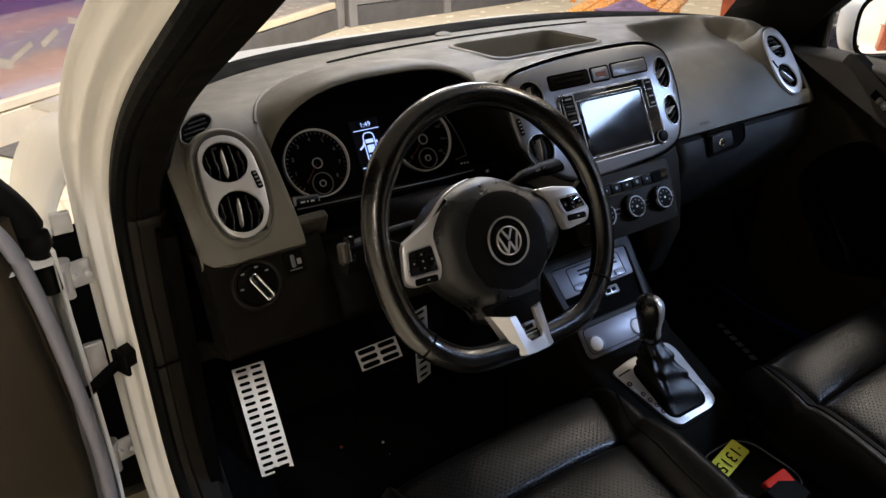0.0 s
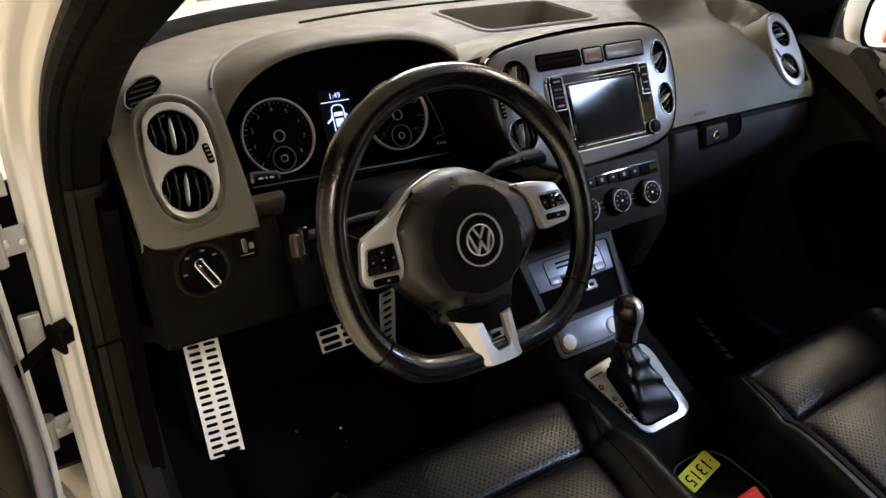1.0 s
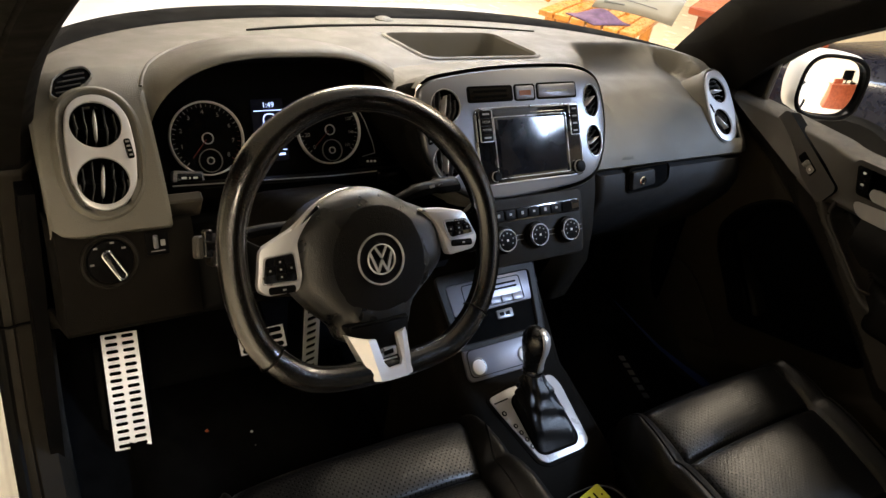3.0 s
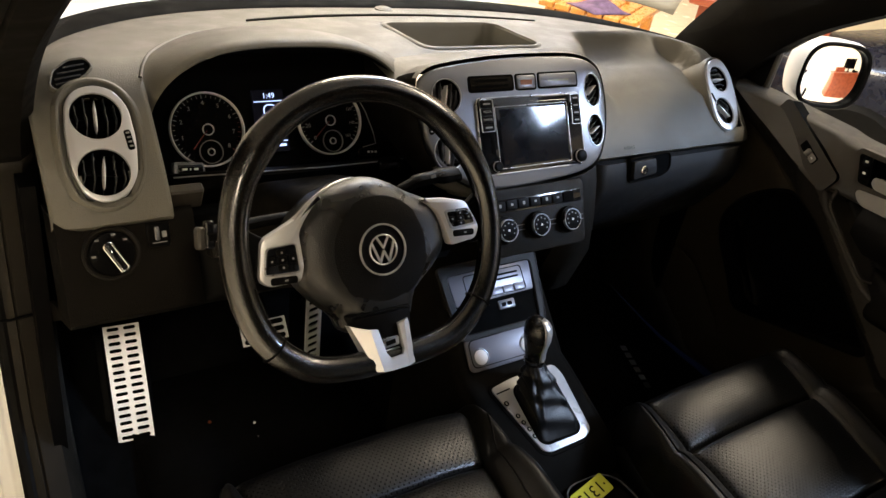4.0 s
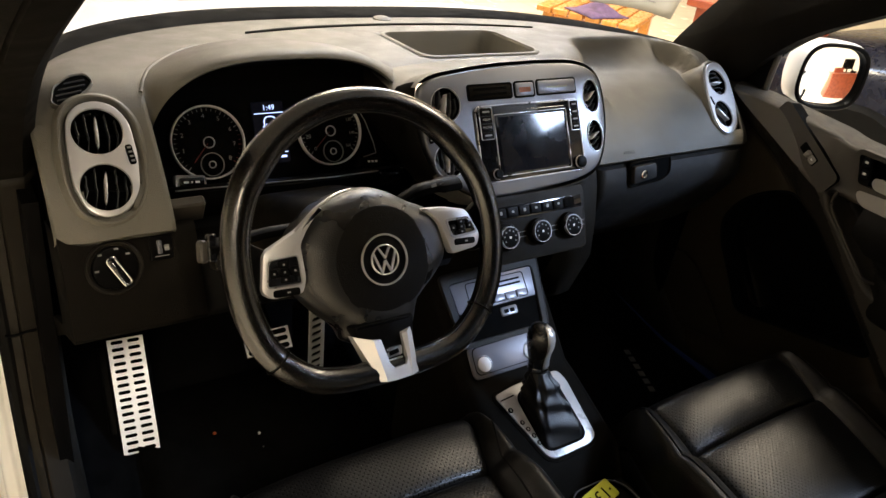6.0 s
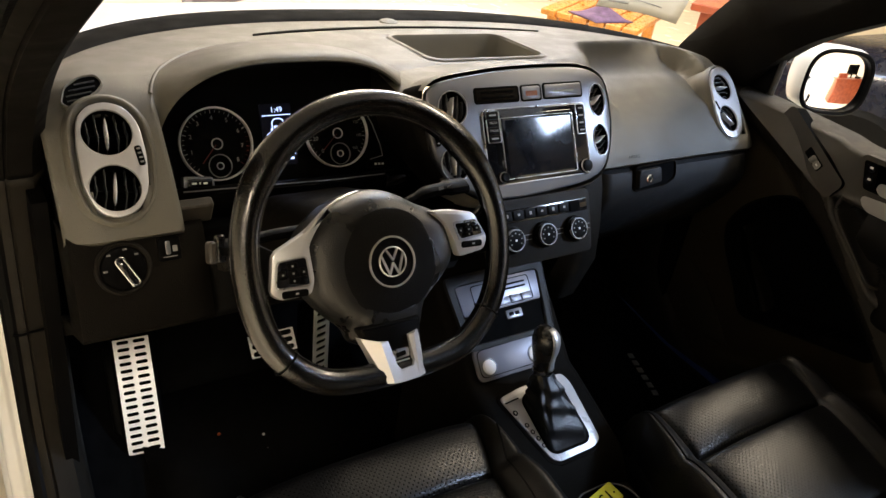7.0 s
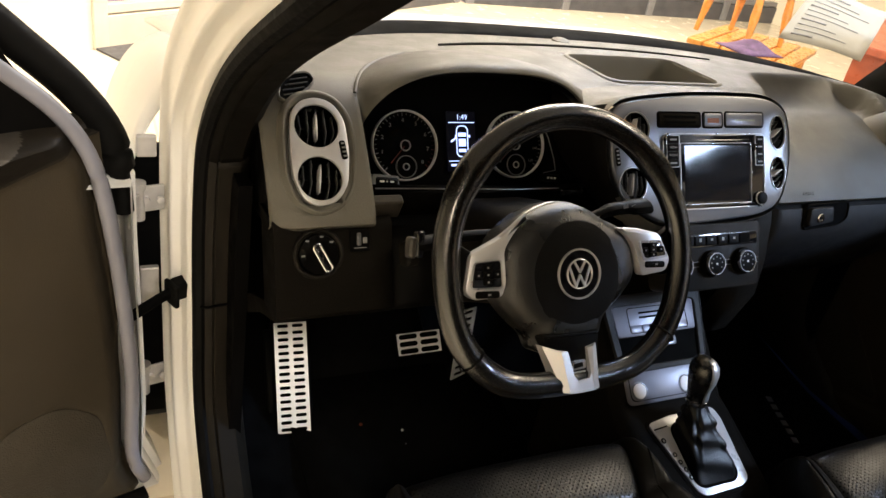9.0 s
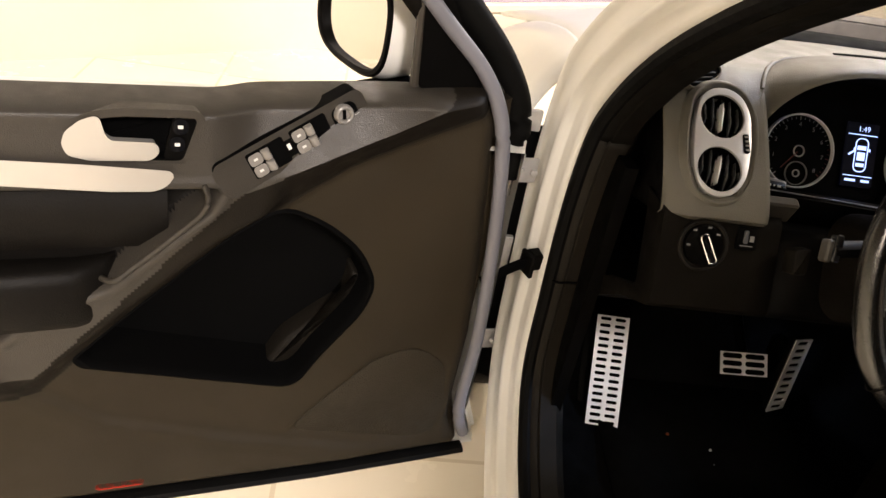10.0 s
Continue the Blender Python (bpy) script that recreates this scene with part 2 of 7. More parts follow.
def oval(rx, ry, n=40, cx=0.0, cy=0.0):
    return [(cx + rx * math.cos(2 * math.pi * i / n), cy + ry * math.sin(2 * math.pi * i / n)) for i in range(n)]


def rounded(pts, r, n=4):
    """A polygon with its corners rounded off."""
    out = []
    for i, p in enumerate(pts):
        p, a, b = Vector(p), Vector(pts[i - 1]), Vector(pts[(i + 1) % len(pts)])
        ra = min(r, (a - p).length * 0.45, (b - p).length * 0.45)
        p0, p1 = p + (a - p).normalized() * ra, p + (b - p).normalized() * ra
        for k in range(n + 1):
            t = k / n
            out.append(tuple((1 - t) ** 2 * p0 + 2 * t * (1 - t) * p + t * t * p1))
    return out


def shrink(pts, d):
    """A convex-ish outline drawn in by d."""
    c = Vector((sum(p[0] for p in pts) / len(pts), sum(p[1] for p in pts) / len(pts)))
    out = []
    n = len(pts)
    area = sum(pts[i][0] * pts[(i + 1) % n][1] - pts[(i + 1) % n][0] * pts[i][1] for i in range(n))
    for i in range(n):
        a, b = Vector(pts[i - 1]), Vector(pts[(i + 1) % n])
        t = b - a
        if t.length < 1e-7:
            t = Vector(pts[i]) - c
            nrm = -t.normalized()
        else:
            nrm = Vector((-t.y, t.x)).normalized() * (1 if area > 0 else -1)
        q = Vector(pts[i]) + nrm * d
        out.append((q.x, q.y))
    return out


def loft(bm, rings, close=True, cap0=False, cap1=False):
    rows = [[bm.verts.new(p) for p in ring] for ring in rings]
    n = len(rows[0])
    for a, b in zip(rows, rows[1:]):
        for i in range(n if close else n - 1):
            j = (i + 1) % n
            bm.faces.new((a[i], a[j], b[j], b[i]))
    if cap0:
        bm.faces.new(rows[0])
    if cap1:
        bm.faces.new(rows[-1])
    return rows


def slab(bm, m, pts, z0, z1, r=0.0015):
    """A plate of an outline, from z0 to z1, with a rounded front edge."""
    rings = [[(x, y, z0) for x, y in pts], [(x, y, z1 - r) for x, y in pts]]
    if r:
        rings.append([(x, y, z1 - 0.3 * r) for x, y in shrink(pts, 0.3 * r)])
    rings.append([(x, y, z1) for x, y in (shrink(pts, r) if r else pts)])
    loft(bm, [at3(m, q) for q in rings], cap0=True, cap1=True)


def frame_ring(bm, m, outer, inner, z0, z1, r=0.0012):
    """A flat ring between two outlines with the same number of points."""
    rings = [[(x, y, z0) for x, y in outer], [(x, y, z1 - r) for x, y in outer], [(x, y, z1) for x, y in shrink(outer, r)],
             [(x, y, z1) for x, y in shrink(inner, -r)], [(x, y, z1 - r) for x, y in inner], [(x, y, z0) for x, y in inner]]
    rings.append(rings[0])
    loft(bm, [at3(m, q) for q in rings])


 
def holed_slab(bm, m, outer, holes, z0, z1, r=0.003):
    """A plate of an outline, pierced by round or other openings."""
    def ring(pts, z):
        return at3(m, [(x, y, z) for x, y in pts])
    top = shrink(outer, r)
    loft(bm, [ring(outer, z0), ring(outer, z1 - r), ring(shrink(outer, 0.3 * r), z1 - 0.3 * r), ring(top, z1)])
    flat, lines = [], []
    for pts in [top] + holes:
        n0 = len(flat)
        flat += [Vector(p) for p in pts]
        lines += [(n0 + i, n0 + (i + 1) % len(pts)) for i in range(len(pts))]
    vs2, _, tris, _, _, _ = delaunay_2d_cdt(flat, lines, [], 0, 1e-6)
    vs3 = [bm.verts.new(m @ Vector((p.x, p.y, z1))) for p in vs2]
    for t in tris:
        c = sum((vs2[i] for i in t), Vector((0, 0))) / len(t)
        if edge_distance(c, top) > 0 and all(edge_distance(c, h) < 0 for h in holes):
            bm.faces.new([vs3[i] for i in t])
    for pts in holes:
        loft(bm, [ring(pts, z1), ring(pts, z0)])


def box(bm, m, sx, sy, sz, c=(0, 0, 0), r=0.0):
    if r <= 0:
        bmesh.ops.create_cube(bm, size=1, matrix=m @ Matrix.Translation(c) @ Matrix.Diagonal((sx, sy, sz, 1)))
        return
    pts = rrect(sx, sy, r, 3, c[0], c[1])
    rings = [[(x, y, c[2] - sz / 2) for x, y in shrink(pts, r * 0.6)], [(x, y, c[2] - sz / 2 + r * 0.6) for x, y in pts],
             [(x, y, c[2] + sz / 2 - r * 0.6) for x, y in pts], [(x, y, c[2] + sz / 2) for x, y in shrink(pts, r * 0.6)]]
    loft(bm, [at3(m, q) for q in rings], cap0=True, cap1=True)


def lathe(bm, m, prof, n=32, cap0=False, cap1=False):
    loft(bm, [at3(m, [(r * math.cos(2 * math.pi * i / n), r * math.sin(2 * math.pi * i / n), z) for i in range(n)]) for r, z in prof], cap0=cap0, cap1=cap1)


def tube(bm, path, radius, n=10, closed=False, caps=True, up=(0, 0, 1)):
    """A tube along a path; radius may be a number, or a pair (across, along up), or a list of them."""
    path = [Vector(p) for p in path]
    rings = []
    for i, p in enumerate(path):
        a = path[i - 1] if (i or closed) else path[0]
        b = path[(i + 1) % len(path)] if (i < len(path) - 1 or closed) else path[-1]
        t = (b - a).normalized()
        u = Vector(up)
        if abs(t.dot(u)) > 0.98:
            u = Vector((0, 1, 0))
        s = t.cross(u).normalized()
        v = s.cross(t).normalized()
        rad = radius[i] if isinstance(radius, list) else radius
        ra, rb = rad if isinstance(rad, tuple) else (rad, rad)
        rings.append([p + s * ra * math.cos(2 * math.pi * k / n) + v * rb * math.sin(2 * math.pi * k / n) for k in range(n)])
    if closed:
        rings.append(rings[0])
    loft(bm, rings, cap0=caps and not closed, cap1=caps and not closed)


def smooth_path(pts, n=8, closed=False):
    """A rounded path through points."""
    pts = [Vector(p) for p in pts]
    out = []
    m = len(pts)
    for i in range(m if closed else m - 1):
        p0 = pts[i - 1] if (i or closed) else pts[0]
        p1, p2 = pts[i], pts[(i + 1) % m]
        p3 = pts[(i + 2) % m] if (i + 2 < m or closed) else pts[-1]
        for k in range(n):
            t = k / n
            out.append(0.5 * ((2 * p1) + (p2 - p0) * t + (2 * p0 - 5 * p1 + 4 * p2 - p3) * t * t + (3 * p1 - p0 - 3 * p2 + p3) * t ** 3))
    if not closed:
        out.append(pts[-1])
    return out


def sheet(bm, f, nu, nv):
    rows = [[bm.verts.new(f(i / nu, j / nv)) for i in range(nu + 1)] for j in range(nv + 1)]
    for j in range(nv):
        for i in range(nu):
            bm.faces.new((rows[j][i], rows[j][i + 1], rows[j + 1][i + 1], rows[j + 1][i]))
    return rows


def thicken(ob, d, offset=-1):
    mod = ob.modifiers.new("thickness", "SOLIDIFY")
    mod.thickness, mod.offset = d, offset
    return ob


def writing(name, text, size, m, mat, parent, align="CENTER"):
    cu = bpy.data.curves.new(name, "FONT")
    cu.body, cu.size, cu.align_x, cu.align_y, cu.resolution_u = text, size, align, "CENTER", 2
    tmp = bpy.data.objects.new(name, cu)
    scene.collection.objects.link(tmp)
    bpy.context.view_layer.update()
    me = bpy.data.meshes.new_from_object(tmp.evaluated_get(bpy.context.evaluated_depsgraph_get()))
    bpy.data.objects.remove(tmp)
    me.materials.clear()
    me.materials.append(mat)
    me.transform(m)
    ob = new(name, me)
    return place(ob, parent)


def lerp(a, b, t):
    return a + (b - a) * t


def curve_at(knots, z):
    """A value between knots (z, value), z falling or rising."""
    ks = sorted(knots)
    if z <= ks[0][0]:
        return ks[0][1]
    for (z0, v0), (z1, v1) in zip(ks, ks[1:]):
        if z <= z1:
            t = (z - z0) / (z1 - z0)
            return v0 + (v1 - v0) * t
    return ks[-1][1]

# ---- dashboard ----
dashboard = thing("dashboard", "dark grey soft plastic dashboard with round silver air vents", "dashboard", (0, 0.45, 0.95))
X0, X1 = -0.694, 0.665


VL = panel((-0.622, 0.239, 1.079), 43)
VL_OUT = rounded([(0.006, 0.0365), (0.0270, 0.0275), (0.0405, 0.004), (0.0420, -0.040), (0.0360, -0.086), (0.019, -0.112), (-0.009, -0.1195), (-0.031, -0.106), (-0.0400, -0.072), (-0.0385, -0.020), (-0.0325, 0.017), (-0.017, 0.0325)], 0.012, 3)
VR = panel((0.600, 0.239, 1.079), 43, 6)
VR_OUT = rounded([(0.014, 0.040), (0.036, 0.031), (0.048, 0.004), (0.041, -0.050), (0.018, -0.103), (-0.012, -0.121), (-0.042, -0.115), (-0.056, -0.085), (-0.050, -0.040), (-0.034, 0.012), (-0.014, 0.034)], 0.014, 3)


def wind_y(x):
    return 0.30 + 0.395 * max(0.0, 1 - abs(x / 0.705) ** 3) ** 0.6


def top_z(x, y):
    f = min(1.0, max(0.0, (wind_y(x) - y) / max(0.05, wind_y(x) - 0.33)))
    e = max(0.0, (abs(x - 0.5 * (X0 + X1)) - 0.60) / 0.085)
    return 1.092 + 0.026 * (1 - (1 - f) ** 2) - 0.022 * e * e


TOP_ROWS = (0.690, 0.665, 0.64, 0.60, 0.56, 0.53, 0.505, 0.485, 0.472, 0.464, 0.456, 0.448, 0.436, 0.42, 0.40, 0.38, 0.36, 0.345, 0.33)
FACE_ROWS = ((0.312, 1.1145), (0.295, 1.109), (0.278, 1.101), (0.262, 1.090), (0.243, 1.074), (0.215, 1.049), (0.185, 1.021), (0.162, 0.996), (0.150, 0.980), (0.146, 0.970), (0.152, 0.962))
xs = sorted({round(X0 + (X1 - X0) * i / 60, 4) for i in range(61)} | {round(0.262 + 0.008 * i, 4) for i in range(18)} | {round(0.540 + 0.005 * i, 4) for i in range(15)} | {round(-0.672 + 0.005 * i, 4) for i in range(21)} | {-0.065, 0.185, -0.552, -0.148, -0.688, 0.66, -0.682, 0.65})


def scoop(x, y):
    """Where the passenger side dips behind the airbag bulge; its inner end is cut on a slant."""
    a = max(0.0, min(1.0, (x - 0.262 - 0.62 * max(0.0, y - 0.30)) / 0.034))
    b = max(0.0, min(1.0, (0.587 + 0.25 * min(0.06, max(-0.04, y - 0.29)) - x) / 0.018))
    return a * a * (3 - 2 * a) * b * b * (3 - 2 * b)


def pad_point(x, k):
    e = max(0.0, (abs(x - 0.5 * (X0 + X1)) - 0.63) / 0.0525)
    if k < len(TOP_ROWS):
        g = (TOP_ROWS[k] - 0.33) / 0.36
        y = 0.33 + (wind_y(x) - 0.33) * g
        d = max(0.0, min(1.0, (0.440 - y) / 0.105))
        return (x, y, top_z(x, y) - scoop(x, y) * 0.049 * (1 - (1 - d) ** 2.4))
    y, z = FACE_ROWS[k - len(TOP_ROWS)]
    soft = 0.012 * math.exp(-((z - 1.06) / 0.05) ** 2) * max(0.0, min(1.0, (x - 0.24) / 0.1)) * max(0.0, min(1.0, (0.56 - x) / 0.06))
    z -= scoop(x, y) * 0.683 * max(0.0, z - 1.045)
    return (x, y + (0.020 if x < 0 else 0.016) * e * e + soft, z - 0.022 * max(0.0, (abs(x - 0.5 * (X0 + X1)) - 0.60) / 0.085) ** 2 * (1 if z > 1.09 else 0.3))


bm = bmesh.new()
nk = len(TOP_ROWS) + len(FACE_ROWS)
grid = [[bm.verts.new(pad_point(x, k)) for x in xs] for k in range(nk)]
for k in range(nk - 1):
    for i in range(len(xs) - 1):
        xm, ym = (xs[i] + xs[i + 1]) / 2, (grid[k][i].co.y + grid[k + 1][i].co.y) / 2
        tray_hole = -0.065 < xm < 0.185 and 0.345 < ym < 0.505 and k < len(TOP_ROWS)
        gauge_hole = -0.552 < xm < -0.148 and ym < max(0.30, 0.222 + 0.215 * math.sin(math.pi * (xm + 0.560) / 0.42) ** 0.66)
        pod_hole = -0.148 < xm < 0.15 and ym < 0.27
        q = sum((g.co for g in (grid[k][i], grid[k][i + 1], grid[k + 1][i], grid[k + 1][i + 1])), Vector()) / 4
        left, right = VL.inverted() @ q, VR.inverted() @ q
        vent_hole = abs(right.z) < 0.03 and abs(right.x + 0.004) < 0.036 and -0.105 < right.y < 0.030
        vent_hole = vent_hole or (abs(left.z) < 0.03 and edge_distance((left.x, left.y), VL_OUT) > 0.002)
        vent_hole = vent_hole or (abs(right.z) < 0.03 and abs(right.x + 0.008) < 0.034 and -0.1 < right.y < 0.022)
        if not (tray_hole or gauge_hole or pod_hole or vent_hole):
            bm.faces.new((grid[k][i], grid[k][i + 1], grid[k + 1][i + 1], grid[k + 1][i]))
ends = [[grid[k][side].co.copy() for k in range(nk)] for side in (0, -1)]
bmesh.ops.delete(bm, geom=[v for v in bm.verts if not v.link_faces], context="VERTS")
thicken(part("top_pad", bm, DASH, dashboard, "grained dark grey dash pad", 50), 0.006)

for col, sx in zip(ends, (1, -1)):
    bm = bmesh.new()
    loft(bm, [col, [p + Vector((sx * 0.002, 0.010, -0.004)) for p in col], [p + Vector((sx * 0.012, 0.16, -0.05)) for p in col]], close=False)
    part("end_panel", bm, BLACK, dashboard, "black dash end panel", 60)

# storage tray in the top
bm = bmesh.new()
cx, cy = 0.060, 0.425
rings = []
for (w, h, r, dz) in ((0.272, 0.182, 0.030, 0.0015), (0.266, 0.176, 0.028, 0.0035), (0.256, 0.166, 0.026, 0.0030), (0.250, 0.160, 0.024, -0.003), (0.246, 0.154, 0.020, -0.044), (0.238, 0.147, 0.018, -0.049)):
    rings.append([(x, y, top_z(x, y) + dz) for x, y in rrect(w, h, r, 6, cx, cy)])
loft(bm, rings, cap1=True)
part("storage_tray", bm, DASH, dashboard, "shallow open tray in the dash top", 50)
bm = bmesh.new()
sheet(bm, lambda u, v: (cx + (u - 0.5) * 0.228, cy + (v - 0.5) * 0.136, top_z(0, 0.42) - 0.0465), 6, 4)
thicken(part("tray_mat", bm, DASH, dashboard), 0.002)

# slot along the windscreen
bm = bmesh.new()
for w in (0.0075,):
    a, b = [], []
    for i in range(41):
        x = lerp(-0.315, 0.325, i / 40)
        y = 0.592 - 0.045 * ((x - 0.01) / 0.315) ** 2
        ww = w * (1 - abs(2 * i / 40 - 1) ** 6) + 0.0006
        a.append((x, y - ww, top_z(x, y - ww) + 0.0016))
        b.append((x, y + ww, top_z(x, y + ww) + 0.0016))
    loft(bm, [a, b], close=False)
thicken(part("defroster_slot", bm, MATT, dashboard, "thin black defroster slot"), 0.004)
bm = bmesh.new()
pth = []
for i in range(41):
    x = lerp(-0.318, 0.328, i / 40)
    y = 0.592 - 0.045 * ((x - 0.01) / 0.315) ** 2 - 0.0085
    pth.append((x, y, top_z(x, y) + 0.0015))
tube(bm, pth, 0.0016, 6)
part("slot_lip", bm, DASH_LOW, dashboard)
# light sensor
bm = bmesh.new()
lathe(bm, Matrix.Translation((0.02, 0.655, top_z(0.02, 0.655))), ((0.020, -0.002), (0.019, 0.003), (0.012, 0.006), (0.0, 0.007)), 24)
part("light_sensor", bm, DASH, dashboard)


# hood over the gauges
def lip(s):
    x = lerp(-0.551, -0.149, s)
    u = (x + 0.350) / 0.2012
    return Vector((x, 0.262, 1.046 + 0.111 * max(0.0, 1 - abs(u) ** 3) ** 0.55))


def crease(s):
    x = lerp(-0.560, -0.140, s)
    y = 0.258 + 0.215 * max(0.0, math.sin(math.pi * s)) ** 0.66
    return Vector((x, y, top_z(x, y) + 0.001 if y > 0.33 else curve_at([(yy, zz) for yy, zz in FACE_ROWS[:8]] + [(0.33, 1.117)], y) + 0.001))


bm = bmesh.new()
NS = 48
sm = [0.5 - 0.5 * math.cos(math.pi * i / NS) for i in range(NS + 1)]
rings = []
for j in range(17):
    t = (j / 16) ** 1.7
    row = []
    for s in sm:
        p = crease(s).lerp(lip(s), t)
        lift = (0.013 * (1 - (1 - t) ** 5) * (1 - t ** 6) - 0.002 * math.exp(-(t / 0.04) ** 2)) * math.sin(math.pi * s) ** 0.35
        row.append(p + Vector((0, 0, lift)))
    rings.append(row)
rings.append([lip(s) + Vector((0, -0.002, -0.004)) for s in sm])
rings.append([lip(s) + Vector((0, 0.004, -0.008)) for s in sm])
loft(bm, rings, close=False)
part("gauge_hood", bm, DASH, dashboard, "arched hood over the gauges", 60)
# bead added along the crease to give it a light and dark line
bm = bmesh.new()
bead = [crease(0.015 + 0.60 * i / 30) for i in range(31)]
tube(bm, [p + Vector((0, 0, -0.0005)) for p in bead], [0.0042 * math.sin(math.pi * min(1.0, 0.12 + i / 30)) ** 0.6 + 0.0004 for i in range(31)], 8)
part("hood_crease_line", bm, DASH, dashboard, "", 60)
bm = bmesh.new()
ring0 = [lip(s) + Vector((0, 0.003, -0.006)) for s in sm]
ring0 = [Vector((-0.549, 0.150, 0.945)), Vector((-0.551, 0.185, 1.0))] + ring0 + [Vector((-0.149, 0.185, 1.0)), Vector((-0.151, 0.150, 0.945))]
ring1 = []
for p in ring0:
    z = min(p.z, 1.118) - 0.004
    ring1.append(Vector((-0.35 + (p.x + 0.35) * 0.97, 0.296 + (z - 1.022) * math.tan(radians(28)), z)))
loft(bm, [ring0, ring1], close=True, cap1=True)
part("gauge_well", bm, MATT, dashboard, "", 60)
# ledge under the gauges
bm = bmesh.new()
prof = ((0.262, 0.962), (0.225, 0.981), (0.212, 0.984), (0.205, 0.979), (0.208, 0.955), (0.222, 0.92), (0.24, 0.87))
loft(bm, [[(x, y + dy, z + 0.010 * (-0.30 - x) * 4 * (x < -0.30)) for y, z in prof] for x, dy in ((-0.548, 0.0), (-0.45, 0.0), (-0.35, 0.0), (-0.25, 0.0), (-0.152, 0.0))], close=False)
thicken(part("gauge_ledge", bm, BLACK, dashboard), 0.004)
bm = bmesh.new()
tube(bm, [(x, 0.2075, 0.9835 + 0.010 * (-0.30 - x) * 4 * (x < -0.30)) for x in [lerp(-0.535, -0.165, i / 24) for i in range(25)]], 0.0011, 6)
part("ledge_edge", bm, SATIN_CHROME, dashboard, "thin bright edge of the gauge ledge")
bm = bmesh.new()
box(bm, pose(-0.200, 0.204, 0.972), 0.044, 0.012, 0.025, r=0.003)
part("ledge_cap", bm, GLOSS, dashboard)
bm = bmesh.new()
box(bm, pose(-0.530, 0.176, 0.980, 24), 0.046, 0.016, 0.036, r=0.004)
part("corner_cap", bm, DOORPLASTIC, dashboard)
POD = panel((-0.366, 0.291, 1.022), 28) @ pose(-0.134, -0.0565, 0.004, 0, 0, -4)
bm = bmesh.new()
slab(bm, POD, rounded([(-0.021, 0.013), (0.022, 0.011), (0.024, -0.008), (0.018, -0.014), (-0.014, -0.015), (-0.021, -0.008)], 0.004, 3), -0.01, 0.006, 0.0015)
pod = part("switch_pod", bm, GREY_TRIM, dashboard, "small grey switch pod below the gauges")
bm = bmesh.new()
slab(bm, POD, rrect(0.036, 0.013, 0.003, 4, 0.002, 0.002), 0.004, 0.0068, 0.0006)
pod_key = part("pod_key", bm, GLOSS, pod)
for k in range(3):
    bm = bmesh.new()
    box(bm, POD @ pose(-0.006 + 0.008 * k, 0.002, 0.0071), (0.007, 0.002, 0.006)[k], 0.0028, 0.0004)
    part("mark", bm, WHITE_MARK, pod_key)


# round air vents
def air_vent(m, r, parent, squash=1.0, turn=0.0):
    q = m @ Matrix.Diagonal((squash, 1, 1, 1))
    bm = bmesh.new()
    lathe(bm, q, ((r * 1.0, -0.001), (r * 1.02, 0.0010), (r * 1.01, 0.0018), (r * 0.99, 0.0018), (r * 0.97, 0.0), (r * 0.965, -0.012)), 48)
    rim = part("air_vent", bm, SILVER, parent, "round black air vent in a silver ring")
    bm = bmesh.new()
    lathe(bm, q, ((r * 0.965, -0.001), (r * 0.95, -0.026), (0.0, -0.028)), 40)
    part("vent_bowl", bm, MATT, rim)
    qq = q @ pose(0, 0, 0, 0, 0, turn)
    for k in (-2.4, -1.25, 1.25, 2.4):
        bm = bmesh.new()
        u = k * r * 0.31
        h = math.sqrt(max(0.0, (0.93 * r) ** 2 - u * u))
        sheet(bm, lambda a, b: qq @ Vector((u + 0.0015 * math.sin(math.pi * b) + 0.0016 * math.sin(2 * math.pi * b) * math.exp(-((b - 0.5) / 0.22) ** 2), lerp(-h, h, b), -0.003 - 0.012 * a - 0.003 * abs(2 * b - 1) ** 2)), 2, 14)
        thicken(part("vane", bm, VANE, rim), 0.0011, 0)
    bm = bmesh.new()
    box(bm, qq, 0.0016, r * 1.75, 0.004, (0, 0, -0.012))
    box(bm, qq, r * 1.75, 0.0018, 0.003, (0, 0, -0.014))
    part("cross_bar", bm, BLACK, rim)
    bm = bmesh.new()
    slab(bm, qq, [(r * 0.046 * math.copysign(abs(math.cos(a)) ** 1.3, math.cos(a)), r * 0.66 * math.sin(a)) for a in [2 * math.pi * (i + 0.5) / 24 for i in range(24)]], -0.016, 0.001, 0.0006)
    part("vent_lever", bm, LEVER, rim, "bright silver vent lever")
    return rim


bm = bmesh.new()
holed_slab(bm, VL, VL_OUT, [oval(0.0312, 0.0312, 44, 0.0, -0.0055), oval(0.0312, 0.0312, 44, -0.0035, -0.0793)], -0.008, 0.0040, 0.0012)
part("vent_panel", bm, SILVER, dashboard, "satin silver oval vent surround", 60)
bm = bmesh.new()
frame_ring(bm, VL, shrink(VL_OUT, -0.015), shrink(VL_OUT, -0.0012), -0.014, 0.0030, 0.0080)
part("vent_surround", bm, DASH, dashboard, "", 60)
air_vent(VL @ pose(0.0, -0.0055, 0.003), 0.0312, dashboard, 1.0, -4)
air_vent(VL @ pose(-0.0035, -0.0793, 0.003), 0.0312, dashboard, 1.0, -9)
bm = bmesh.new()
slab(bm, VL @ pose(0.0335, -0.040, 0.004, 0, 0, 5), rrect(0.0085, 0.027, 0.003), 0, 0.0015, 0.0008)
